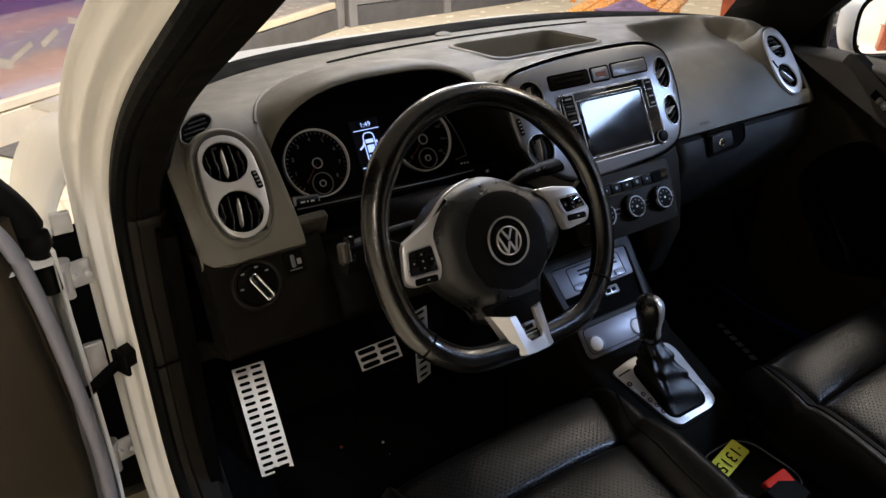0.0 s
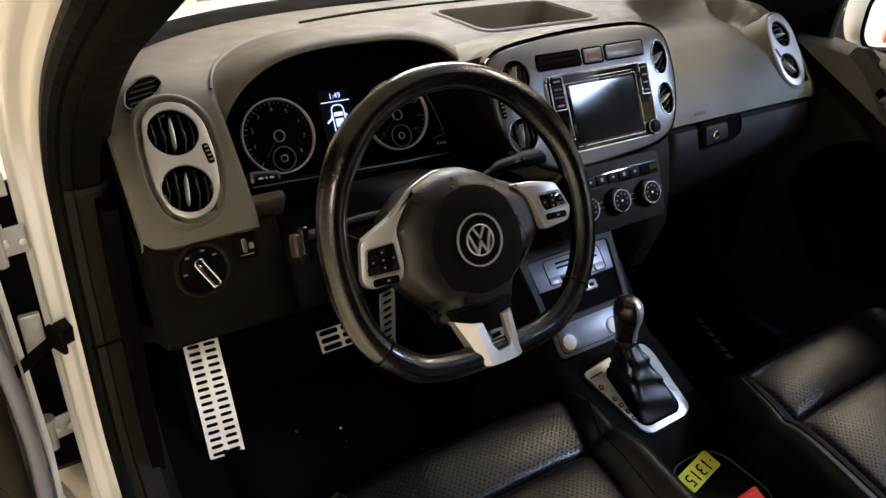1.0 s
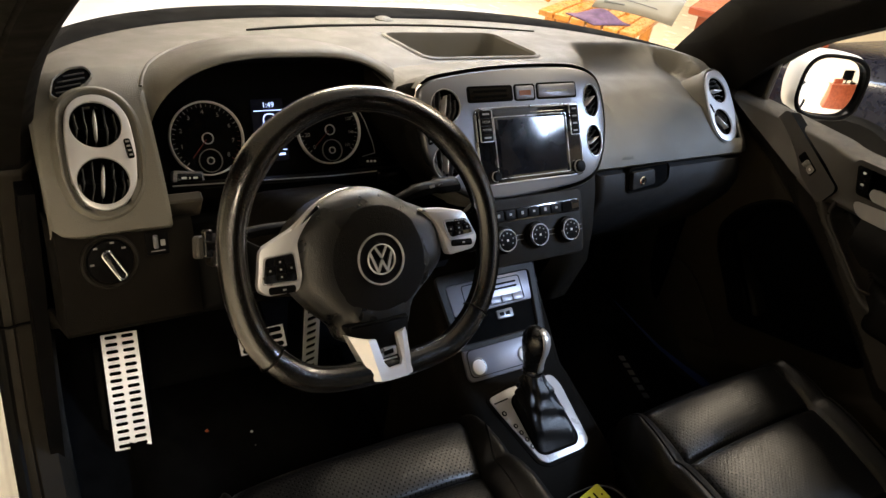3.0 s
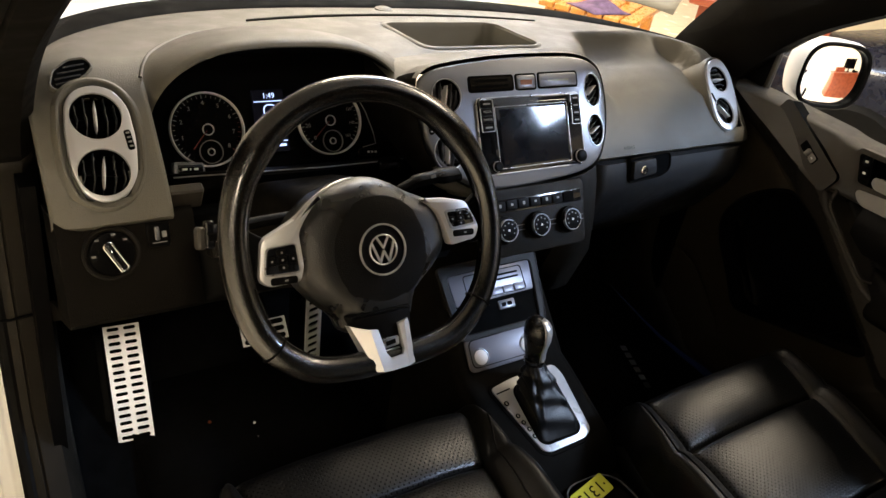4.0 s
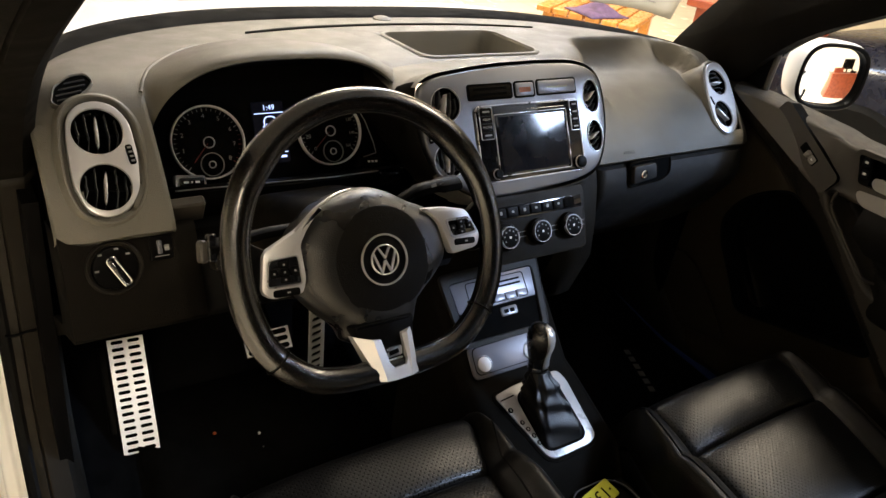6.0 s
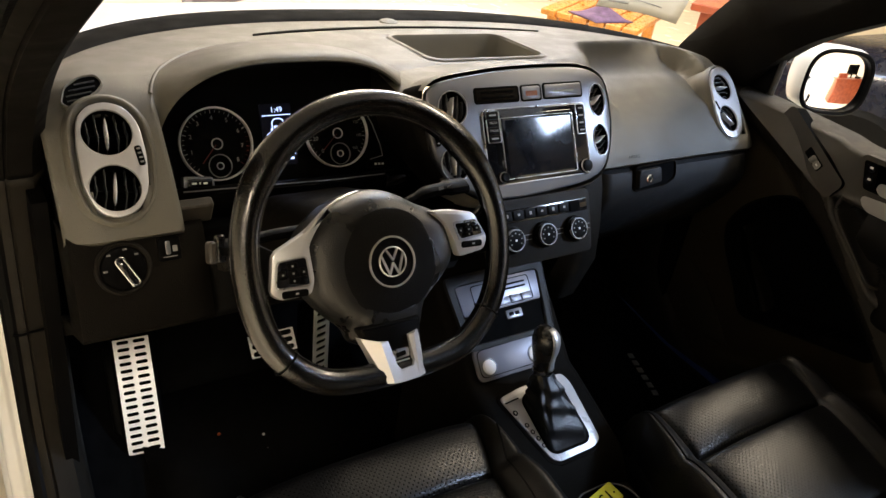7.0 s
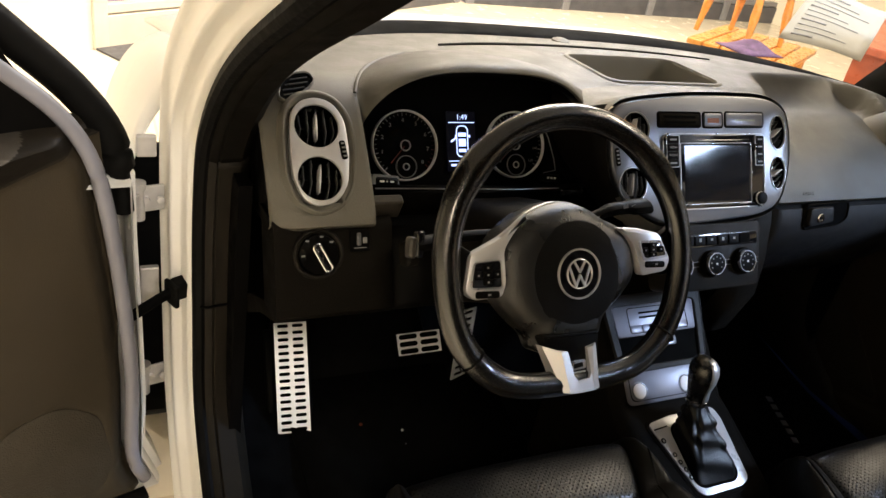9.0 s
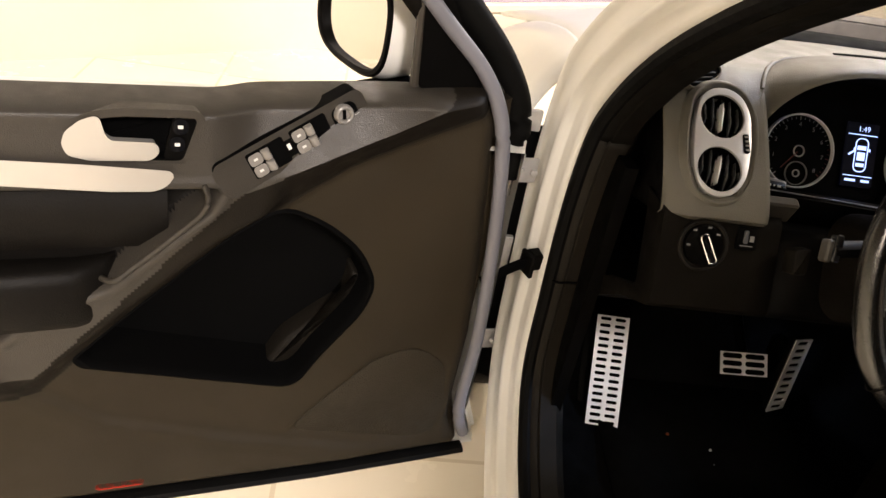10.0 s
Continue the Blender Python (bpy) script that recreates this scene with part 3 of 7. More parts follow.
wheel_slot = part("vent_thumbwheel", bm, BLACK, dashboard, "small black vent thumbwheel")
for k in range(4):
    bm = bmesh.new()
    box(bm, VL @ pose(0.0335, -0.040, 0.004, 0, 0, 5), 0.0045, 0.0022, 0.002, (0, (k - 1.5) * 0.006, 0.0018))
    part("wheel_rib", bm, GREY_MARK, wheel_slot)
# side-window outlet beside the windscreen corner
OUT = panel((-0.630, 0.300, 1.108), 62, 0, 0)
bm = bmesh.new()
pts = rounded([(-0.034, -0.022), (-0.026, 0.004), (-0.006, 0.021), (0.014, 0.024), (0.020, 0.010), (0.008, -0.006), (-0.022, -0.030)], 0.006, 3)
frame_ring(bm, OUT, shrink(pts, -0.0026), pts, -0.004, 0.0055, 0.001)
outlet = part("side_window_outlet", bm, DASH, dashboard, "small slatted black side window outlet")
bm = bmesh.new()
slab(bm, OUT, pts, -0.006, 0.003, 0)
part("outlet_back", bm, MATT, outlet)
for k in range(4):
    bm = bmesh.new()
    box(bm, OUT @ pose(-0.016 + 0.005 * k, -0.017 + k * 0.0095, 0.004, 0, 0, 12), (0.022, 0.032, 0.034, 0.026)[k], 0.0014, 0.002)
    part("slat", bm, VANE, outlet)

# right end vents
bm = bmesh.new()
holed_slab(bm, VR, VR_OUT, [oval(0.0290, 0.0290, 40, 0.0, -0.0065), oval(0.0290, 0.0290, 40, -0.018, -0.0758)], -0.012, 0.001, 0.002)
part("vent_panel", bm, SILVER, dashboard, "satin silver oval vent surround", 60)
bm = bmesh.new()
frame_ring(bm, VR, shrink(VR_OUT, -0.007), shrink(VR_OUT, 0.001), -0.018, -0.0015, 0.005)
part("vent_surround", bm, DASH, dashboard, "", 60)
bm = bmesh.new()
loft(bm, [at3(VR, [(x, y, z) for x, y in shrink(VR_OUT, -d)]) for d, z in ((0.004, -0.004), (0.0065, -0.010), (0.009, -0.028), (0.011, -0.06))])
part("vent_collar", bm, DASH, dashboard, "", 60)
air_vent(VR @ pose(0.0, -0.0065, 0.0), 0.0290, dashboard, 1.0, 84)
air_vent(VR @ pose(-0.018, -0.0758, 0.0), 0.0290, dashboard, 1.0, 40)
bm = bmesh.new()
slab(bm, VR @ pose(-0.041, -0.044, 0.001, 0, 0, 14), rrect(0.005, 0.020, 0.002), 0, 0.0015, 0.0008)
part("vent_thumbwheel", bm, BLACK, dashboard)

# lower left panel with the light switch
bm = bmesh.new()
prof = ((0.165, 0.972), (0.156, 0.966), (0.150, 0.955), (0.105, 0.855), (0.112, 0.845), (0.20, 0.80), (0.34, 0.70), (0.50, 0.62))
loft(bm, [[(x, y + (0.05 if x < -0.695 else 0), z) for y, z in prof] for x in (-0.697, -0.691, -0.66, -0.60, -0.56, -0.525)], close=False)
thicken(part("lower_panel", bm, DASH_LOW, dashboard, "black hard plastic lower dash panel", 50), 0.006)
bm = bmesh.new()
prof = ((0.16, 0.958), (0.145, 0.94), (0.112, 0.858), (0.12, 0.84), (0.20, 0.80), (0.34, 0.72), (0.55, 0.68))
loft(bm, [[(x, y, z) for y, z in prof] for x in (-0.524, -0.45, -0.30, -0.19, -0.12)], close=False)
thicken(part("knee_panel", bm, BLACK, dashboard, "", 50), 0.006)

light_switch = thing("light_switch", "round black rotary headlight switch with bright lever", "switch", (-0.632, 0.14, 0.932))
LS = panel((-0.632, 0.1385, 0.932), 24)
bm = bmesh.new()
lathe(bm, LS, ((0.0355, -0.004), (0.0350, 0.003), (0.0325, 0.005), (0.0295, 0.003), (0.028, -0.001), (0.0, -0.001)), 48)
part("bezel", bm, MID_PLASTIC, light_switch)
bm = bmesh.new()
lathe(bm, LS, ((0.0275, -0.001), (0.0265, 0.004), (0.018, 0.005), (0.0, 0.005)), 40)
part("dial", bm, BLACK, light_switch)
bm = bmesh.new()
K = LS @ pose(0.003, -0.004, 0.005, 0, 0, 28)
slab(bm, K, rrect(0.0125, 0.043, 0.005), 0, 0.010, 0.003)
part("lever", bm, GLOSS, light_switch)
bm = bmesh.new()
frame_ring(bm, K, rrect(0.0135, 0.044, 0.006), rrect(0.0075, 0.037, 0.003), 0.004, 0.0112, 0.001)
part("lever_edge", bm, CHROME, light_switch, "bright chrome lever edge")
for (u, v) in ((-0.022, -0.001), (-0.016, 0.019), (0.004, 0.024), (0.017, 0.016)):
    bm = bmesh.new()
    box(bm, LS, 0.005, 0.0025, 0.0006, (u, v, 0.0052))
    part("mark", bm, GREY_MARK, light_switch)
dimmer = thing("dimmer_switch", "small square black dimmer thumbwheel switch", "switch", (-0.572, 0.147, 0.945))
DM = panel((-0.573, 0.1455, 0.9455), 24)
bm = bmesh.new()
slab(bm, DM, rrect(0.029, 0.031, 0.003), -0.004, 0.0025, 0.001)
part("plate", bm, BLACK, dimmer)
bm = bmesh.new()
slab(bm, DM, rrect(0.006, 0.018, 0.002, 3, -0.002, 0.002), 0, 0.005, 0.001)
part("thumbwheel", bm, GREY_TRIM, dimmer)
bm = bmesh.new()
box(bm, DM, 0.006, 0.008, 0.0006, (0.007, 0.0, 0.0028))
box(bm, DM, 0.018, 0.0012, 0.0006, (0, -0.010, 0.0028))
part("mark", bm, GREY_MARK, dimmer)

# ---- gauges ----
cluster = thing("instrument_cluster", "black instrument cluster with two chrome-ringed dials and a lit display", "instrument cluster", (-0.366, 0.29, 0.95))
G = panel((-0.366, 0.291, 1.022), 28)
bm = bmesh.new()
slab(bm, G, rrect(0.400, 0.165, 0.05, 6, 0, 0.008), -0.02, -0.004, 0)
part("face_plate", bm, MATT, cluster)


def gauge(u0, labels, sweep, needle, tag):
    D = G @ pose(u0, 0, 0)
    bm = bmesh.new()
    lathe(bm, D, ((0.0543, -0.004), (0.0543, 0.004), (0.0538, 0.0050), (0.0526, 0.0050), (0.0519, 0.002), (0.0517, -0.002)), 64)
    ring = part("dial", bm, LEVER, cluster, tag)
    bm = bmesh.new()
    lathe(bm, D, ((0.0519, -0.001), (0.0, -0.001)), 48)
    part("dial_face", bm, MATT, ring)
    n = len(labels)
    for i in range(4 * (n - 1) + 1):
        a = radians(lerp(sweep[0], sweep[1], i / (4 * (n - 1))))
        big = i % 4 == 0
        bm = bmesh.new()
        box(bm, D @ pose(0.0478 * math.cos(a), 0.0478 * math.sin(a), 0.0, 0, 0, math.degrees(a)), 0.006 if big else 0.0035, 0.0011 if big else 0.0006, 0.0006)
        part("tick", bm, NEEDLE if tag.startswith("rev") and i > 4 * (n - 1) - 7 else GREY_MARK, ring)
    for i, tx in enumerate(labels):
        a = radians(lerp(sweep[0], sweep[1], i / (n - 1)))
        if tx:
            writing("numeral", tx, 0.0088 if len(tx) < 3 else 0.0068, D @ pose(0.0385 * math.cos(a), 0.0385 * math.sin(a), 0.0004), GREY_MARK, ring)
    for (v, r) in ((0.0, 0.0085), (-0.0325, 0.0175), (-0.0325, 0.0055)):
        bm = bmesh.new()
        lathe(bm, D @ pose(0.001, v, 0), ((r, 0.0), (r, 0.002), (r - 0.0008, 0.0025), (r - 0.0012, 0.002), (r - 0.0014, 0.0)), 40)
        part("dial_ring", bm, SILVER if r < 0.012 else GREY_MARK, ring)
    bm = bmesh.new()
    a = radians(needle)
    box(bm, D @ pose(0.019 * math.cos(a), 0.019 * math.sin(a), 0.002, 0, 0, needle), 0.034, 0.0013, 0.001)
    part("needle", bm, NEEDLE, ring, "thin red needle")
    return ring


gauge(-0.0965, ("", "1", "2", "3", "4", "5", "6", "7", "8"), (228, -42), 228, "rev counter dial in a chrome ring")
gauge(0.0985, ("0", "20", "40", "60", "80", "100", "120", "140", "160"), (222, -42), 222, "speedometer dial in a chrome ring")
LC = G @ pose(0.001, 0.006, 0.0)
bm = bmesh.new()
slab(bm, LC, rrect(0.050, 0.094, 0.002), -0.003, 0.0004, 0)
lcd = part("display", bm, LCD_BACK, cluster, "dark blue lit display")
writing("clock", "1:49", 0.0115, LC @ pose(0.001, 0.0375, 0.0010), LCD, lcd)
for (u, v, w, h) in ((0, 0.0295, 0.046, 0.0012), (0, -0.031, 0.046, 0.0012), (-0.011, -0.0375, 0.017, 0.0035), (0.013, -0.0375, 0.013, 0.0035)):
    bm = bmesh.new()
    box(bm, LC, w, h, 0.0004, (u, v, 0.0010))
    part("display_line", bm, LCD, lcd)
bm = bmesh.new()
frame_ring(bm, LC @ pose(0.001, 0.0, 0), rrect(0.021, 0.050, 0.0085, 6), rrect(0.0178, 0.0468, 0.0070, 6), 0.0006, 0.0010, 0)
part("car_outline", bm, LCD, lcd)
for (u, v, w, h, rz) in ((0, 0.0105, 0.014, 0.006, 0), (0, -0.0145, 0.013, 0.005, 0), (0, -0.002, 0.0125, 0.012, 0), (-0.0145, 0.003, 0.013, 0.0028, 35), (-0.0110, 0.008, 0.003, 0.004, 0), (0.0125, 0.008, 0.003, 0.004, 0)):
    bm = bmesh.new()
    box(bm, LC @ pose(u + 0.001, v, 0.0010, 0, 0, rz), w, h, 0.0004)
    part("car_mark", bm, LCD, lcd)
for (u, v, t) in ((-0.1385, -0.0625, "o-10"), (0.1640, -0.0560, "o-10")):
    bm = bmesh.new()
    slab(bm, G @ pose(u, v, 0, 0, 0, -4), rrect(0.036, 0.012, 0.003), -0.004, 0.006, 0.0015)
    btn = part("reset_button", bm, BLACK, cluster)
    for k in range(3):
        bm = bmesh.new()
        box(bm, G @ pose(u, v, 0.0062, 0, 0, -4), 0.004, 0.0032, 0.0005, ((k - 1) * 0.0065, 0, 0))
        part("mark", bm, WHITE_MARK, btn)
bm = bmesh.new()
pts = rounded([(0.162, -0.055), (0.185, -0.04), (0.176, 0.03), (0.150, 0.045), (0.172, -0.03)], 0.01, 3)
tube(bm, at3(G, [(0.145, 0.045, 0.003), (0.162, 0.01, 0.003), (0.172, -0.025, 0.003), (0.174, -0.043, 0.003), (0.150, -0.047, 0.003)]), 0.0008, 6)
part("trim_line", bm, GREY_MARK, cluster)

# ---- centre stack ----
stack = thing("center_stack", "titanium grey centre stack surround with four round vents", "dashboard trim", (0, 0.12, 0.95))
S = panel((0.0, 0.12, 1.0), 28.6)
ST_OUT = [tuple(p)[:2] for p in smooth_path([(x, y, 0) for x, y in [(-0.1810, 0.128), (-0.166, 0.1480), (-0.137, 0.1565), (-0.060, 0.1645), (0.0, 0.1675), (0.070, 0.1680), (0.132, 0.1655), (0.170, 0.1540), (0.1900, 0.130), (0.1945, 0.072), (0.184, 0.020), (0.162, -0.0145), (0.118, -0.030), (0.040, -0.036), (-0.033, -0.0385), (-0.090, -0.033), (-0.141, -0.006), (-0.169, 0.024), (-0.181, 0.057)]], 3, True)]
pod = []
for d, dw in ((-0.006, 0.0), (-0.010, -0.008), (-0.012, -0.03), (-0.012, -0.06)):
    pod.append([S @ Vector((x, y, dw)) for x, y in shrink(ST_OUT, d)])
back = []
for x, y in shrink(ST_OUT, -0.012):
    p = S @ Vector((x, y, -0.06))
    back.append(Vector((p.x, p.y + 0.10, min(p.z + 0.02, 1.112))))
pod.append(back)
bm = bmesh.new()
loft(bm, pod)
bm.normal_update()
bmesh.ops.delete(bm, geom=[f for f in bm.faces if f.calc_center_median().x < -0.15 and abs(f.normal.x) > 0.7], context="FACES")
part("pod", bm, DASH, stack, "dark grey soft plastic pod", 50)
# left-facing faces take near-black plastic, which puts their shade into colour
bm = bmesh.new()
loft(bm, pod)
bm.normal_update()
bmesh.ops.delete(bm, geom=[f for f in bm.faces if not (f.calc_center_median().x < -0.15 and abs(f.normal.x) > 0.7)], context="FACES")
part("pod_shade_side", bm, DASH_LOW, stack, "left side of the pod, its shade painted near-black", 50)
# plate with the openings
bm = bmesh.new()
STACK_VENTS = ((-0.1370, 0.1120, 0.0265, 1.0, -14), (-0.1440, 0.0270, 0.0265, 1.0, -6), (0.1655, 0.1075, 0.0285, 0.62, -64), (0.1655, 0.0390, 0.0275, 0.62, -70))
holed_slab(bm, S, ST_OUT, [oval(r * sq, r, 40, u, v) for u, v, r, sq, _ in STACK_VENTS], -0.010, 0.005, 0.004)
part("surround", bm, GREY_TRIM, stack, "satin titanium grey surround", 60)
for (u, v, r, sq, turn) in STACK_VENTS:
    air_vent(S @ pose(u, v, 0.0052), r, stack, sq, turn)
bm = bmesh.new()
slab(bm, S @ pose(-0.172, 0.070, 0.0045, 0, 0, 6), rrect(0.008, 0.028, 0.003), 0, 0.002, 0.0008)
tw = part("vent_thumbwheel", bm, BLACK, stack)
for k in range(4):
    bm = bmesh.new()
    box(bm, S @ pose(-0.172, 0.070, 0.0065, 0, 0, 6), 0.0042, 0.0022, 0.001, (0, (k - 1.5) * 0.006, 0))
    part("wheel_rib", bm, GREY_MARK, tw)
# strip over the screen: grille, warning button, blank cover
for (u, v, w, h, mt, nm) in ((-0.050, 0.1275, 0.084, 0.020, DASH_LOW, "grille_cover"), (0.020, 0.1275, 0.038, 0.021, GREY_TRIM, "hazard_button"), (0.0890, 0.1285, 0.082, 0.021, GREY_TRIM, "blank_cover")):
    bm = bmesh.new()
    slab(bm, S @ pose(u, v, 0.004), rrect(w, h, 0.003), 0, 0.0028, 0.001)
    cover = part(nm, bm, mt, stack)
    bm = bmesh.new()
    frame_ring(bm, S @ pose(u, v, 0.004), rrect(w + 0.006, h + 0.006, 0.005), rrect(w, h, 0.003), 0, 0.0022, 0.0006)
    part("gap", bm, MATT, cover)
    if nm == "grille_cover":
        for k in range(2):
            bm = bmesh.new()
            slab(bm, S @ pose(u, v + (k - 0.5) * 0.0085, 0.0066), rrect(w - 0.020, 0.0035, 0.001), 0, 0.0006, 0)
            part("slit", bm, MATT, cover)
    if nm == "hazard_button":
        bm = bmesh.new()
        slab(bm, S @ pose(u, v - 0.001, 0.0066), rrect(0.024, 0.008, 0.001), 0, 0.0006, 0)
        part("warning_mark", bm, surface("dull_red_print", (0.20, 0.07, 0.03), 0.5), cover)
    if nm == "blank_cover":
        bm = bmesh.new()
        slab(bm, S @ pose(u, v - 0.001, 0.0066), rrect(0.046, 0.003, 0.001), 0, 0.0004, 0)
        part("mark", bm, surface("faint_green_grey_print", (0.25, 0.27, 0.2), 0.5), cover)

# ---- infotainment ----
radio = thing("infotainment_unit", "black infotainment screen with silver-edged side buttons", "car radio", (0.023, 0.12, 0.98))
RU = S @ pose(0.0225, 0.0445, 0.004)
bm = bmesh.new()
slab(bm, RU, rrect(0.2150, 0.1190, 0.008), 0, 0.004, 0.0015)
part("fascia", bm, GLOSS, radio)
bm = bmesh.new()
frame_ring(bm, RU, rrect(0.219, 0.123, 0.010), rrect(0.2145, 0.1185, 0.008), 0, 0.0052, 0.001)
part("edge_trim", bm, SATIN_CHROME, radio)
bm = bmesh.new()
slab(bm, RU @ pose(0.002, -0.003, 0), rrect(0.150, 0.108, 0.003), 0.002, 0.0048, 0.001)
part("screen_frame", bm, GLOSS, radio)
SCREEN = surface("dark_touch_screen", (0.006, 0.006, 0.008), 0.06, wear=0.015, vary_scale=9, spec=0.17)
bm = bmesh.new()
box(bm, RU @ pose(0.0035, -0.0035, 0.0041), 0.139, 0.090, 0.0022)
part("screen", bm, SCREEN, radio, "dark switched-off touch screen", 5)
bm = bmesh.new()
frame_ring(bm, RU @ pose(0.0020, -0.0035, 0), rrect(0.1530, 0.0990, 0.003), rrect(0.1510, 0.0970, 0.002), 0.002, 0.0056, 0.0004)
part("screen_line", bm, SATIN_CHROME, radio)
for (u0, v0, wd) in ((-0.0895, 0.0335, 0.024), (0.0970, 0.0335, 0.018)):
    bm = bmesh.new()
    frame_ring(bm, RU @ pose(u0, v0, 0), rrect(wd + 0.0026, 0.0512, 0.003, 5, 0, -0.0005), rrect(wd, 0.0490, 0.002, 5, 0, -0.0005), 0.002, 0.0062, 0.0008)
    part("button_frame", bm, SATIN_CHROME, radio)
    for k in range(4):
        bm = bmesh.new()
        slab(bm, RU @ pose(u0, v0 + 0.0178 - k * 0.0123, 0.003), rrect(wd - 0.001, 0.0112, 0.0012), 0, 0.0030, 0.0008)
        bt = part("button", bm, BLACK, radio)
        if u0 < 0 and k in (1, 2):
            writing("button_lettering", ("MEDIA", "PHONE")[k - 1], 0.0052, RU @ pose(u0, v0 + 0.0178 - k * 0.0123, 0.0064), INK, bt)
            continue
        bm = bmesh.new()
        box(bm, RU @ pose(u0, v0 + 0.0178 - k * 0.0123, 0.0064), wd * 0.55, 0.0026, 0.0004)
        part("mark", bm, GREY_MARK, bt)
for (u0, v0, r) in ((0.0965, -0.0470, 0.0105), (-0.0820, -0.0480, 0.0080)):
    bm = bmesh.new()
    lathe(bm, RU @ pose(u0, v0, 0.003), ((r * 1.15, 0), (r * 1.15, 0.0015), (r, 0.002), (r * 0.95, 0.009), (r * 0.75, 0.010), (0, 0.0095)), 32)
    kn = part("knob", bm, BLACK, radio)
    bm = bmesh.new()
    lathe(bm, RU @ pose(u0, v0, 0.003), ((r * 1.02, 0.003), (r * 1.06, 0.0045), (r * 1.0, 0.006)), 32)
    part("knob_ring", bm, SILVER, kn)
bm = bmesh.new()
slab(bm, RU @ pose(-0.0835, -0.012, 0.0035), rrect(0.006, 0.034, 0.001), 0, 0.0012, 0)
part("card_slot", bm, MATT, radio)

# ---- climate panel ----
climate = thing("climate_panel", "black climate control panel with three round knobs", "climate control", (0.02, 0.07, 0.87))
CP = S @ pose(0.0235, -0.0985, 0.0)
bm = bmesh.new()
pts = rounded([(-0.103, 0.058), (0.106, 0.058), (0.098, -0.052), (-0.095, -0.052)], 0.012, 4)
slab(bm, CP, pts, -0.05, 0.0, 0.003)
part("body", bm, MID_PLASTIC, climate)
bm = bmesh.new()
slab(bm, CP @ pose(0, 0.0305, 0), rrect(0.190, 0.021, 0.002), 0, 0.0012, 0.0005)
part("button_strip", bm, GLOSS, climate)
for k in range(7):
    bm = bmesh.new()
    slab(bm, CP @ pose(-0.0815 + k * 0.0245, 0.0305, 0.0008), rrect(0.0222, 0.0165, 0.0015), 0, 0.0030, 0.0008)
    bt = part("button", bm, BLACK if k < 6 else MATT, climate)
    bm = bmesh.new()
    box(bm, CP @ pose(-0.0815 + k * 0.0245, 0.0315, 0.0041), 0.0045, 0.0034 if k % 2 else 0.0055, 0.0004)
    part("mark", bm, GREY_MARK if k < 6 else MATT, bt)
for k in range(3):
    q = CP @ pose(-0.0765 + k * 0.0685, -0.0080, 0)
    bm = bmesh.new()
    lathe(bm, q, ((0.0225, 0.0), (0.0225, 0.006), (0.0215, 0.008), (0.0175, 0.009), (0.0165, 0.006)), 40)
    kn = part("climate_knob", bm, BLACK, climate)
    bm = bmesh.new()
    lathe(bm, q, ((0.0178, 0.006), (0.0182, 0.0144), (0.0180, 0.0150), (0.0172, 0.0150), (0.0168, 0.0135), (0.0166, 0.010)), 40)
    part("knob_ring", bm, SATIN_CHROME, kn, "chrome knob ring")
    bm = bmesh.new()
    lathe(bm, q, ((0.0166, 0.008), (0.0166, 0.0135), (0.012, 0.0142), (0.0, 0.0142)), 32)
    part("knob_face", bm, BLACK, kn)
    for i in range(7):
        a = radians(210 - 40 * i)
        bm = bmesh.new()
        box(bm, q @ pose(0.0115 * math.cos(a), 0.0115 * math.sin(a), 0.0144), 0.0022, 0.0022, 0.0004)
        part("mark", bm, GREY_MARK, kn)
    bm = bmesh.new()
    box(bm, q @ pose(0.0, 0.0, 0.0146), 0.0032, 0.0032, 0.0006)
    part("mark", bm, WHITE_MARK, kn)
    for sx in (-1, 1):
        for dy in (-0.004, 0.004):
            bm = bmesh.new()
            box(bm, q @ pose(sx * 0.031, dy, 0.0006), 0.011, 0.0009, 0.0008)
            part("groove", bm, GREY_MARK, climate)

# ---- glovebox ----
glovebox = thing("glovebox", "dark grey glovebox with recessed latch handle", "glovebox", (0.42, 0.2, 0.72))
GB = panel((0.3, 0.140, 0.94), 15)
bm = bmesh.new()
prof = ((0.165, 0.960), (0.146, 0.955), (0.140, 0.940), (0.132, 0.91), (0.142, 0.875), (0.165, 0.84), (0.20, 0.79), (0.26, 0.73), (0.45, 0.69))
xs2 = (0.215, 0.222, 0.235, 0.30, 0.45, 0.60, 0.632, 0.642)
loft(bm, [[(x, y + (0.014 if i in (0, 7) else 0.003 if i in (1, 6) else 0), z) for y, z in prof] for i, x in enumerate(xs2)], close=False)
part("lid", bm, GLOVE, glovebox, "", 50)
bm = bmesh.new()
prof = ((0.175, 0.968), (0.150, 0.962), (0.138, 0.935), (0.120, 0.87), (0.110, 0.80), (0.14, 0.70), (0.24, 0.66), (0.45, 0.65))
loft(bm, [[(x, y + dy, z) for y, z in prof] for x, dy in ((0.130, 0.02), (0.150, -0.004), (0.175, -0.006), (0.205, -0.002), (0.211, 0.012))], close=False)
part("side_cheek", bm, MID_PLASTIC, glovebox, "", 50)
bm = bmesh.new()
pts = rounded([(-0.010, 0.022), (0.101, 0.025), (0.103, -0.006), (0.080, -0.017), (-0.010, -0.022)], 0.010, 4)
frame_ring(bm, GB, shrink(pts, -0.003), pts, -0.006, 0.004, 0.0015)
latch = part("latch_recess", bm, DASH_LOW, glovebox)
bm = bmesh.new()
slab(bm, GB, pts, -0.006, 0.0008, 0)
part("recess_back", bm, MATT, latch)
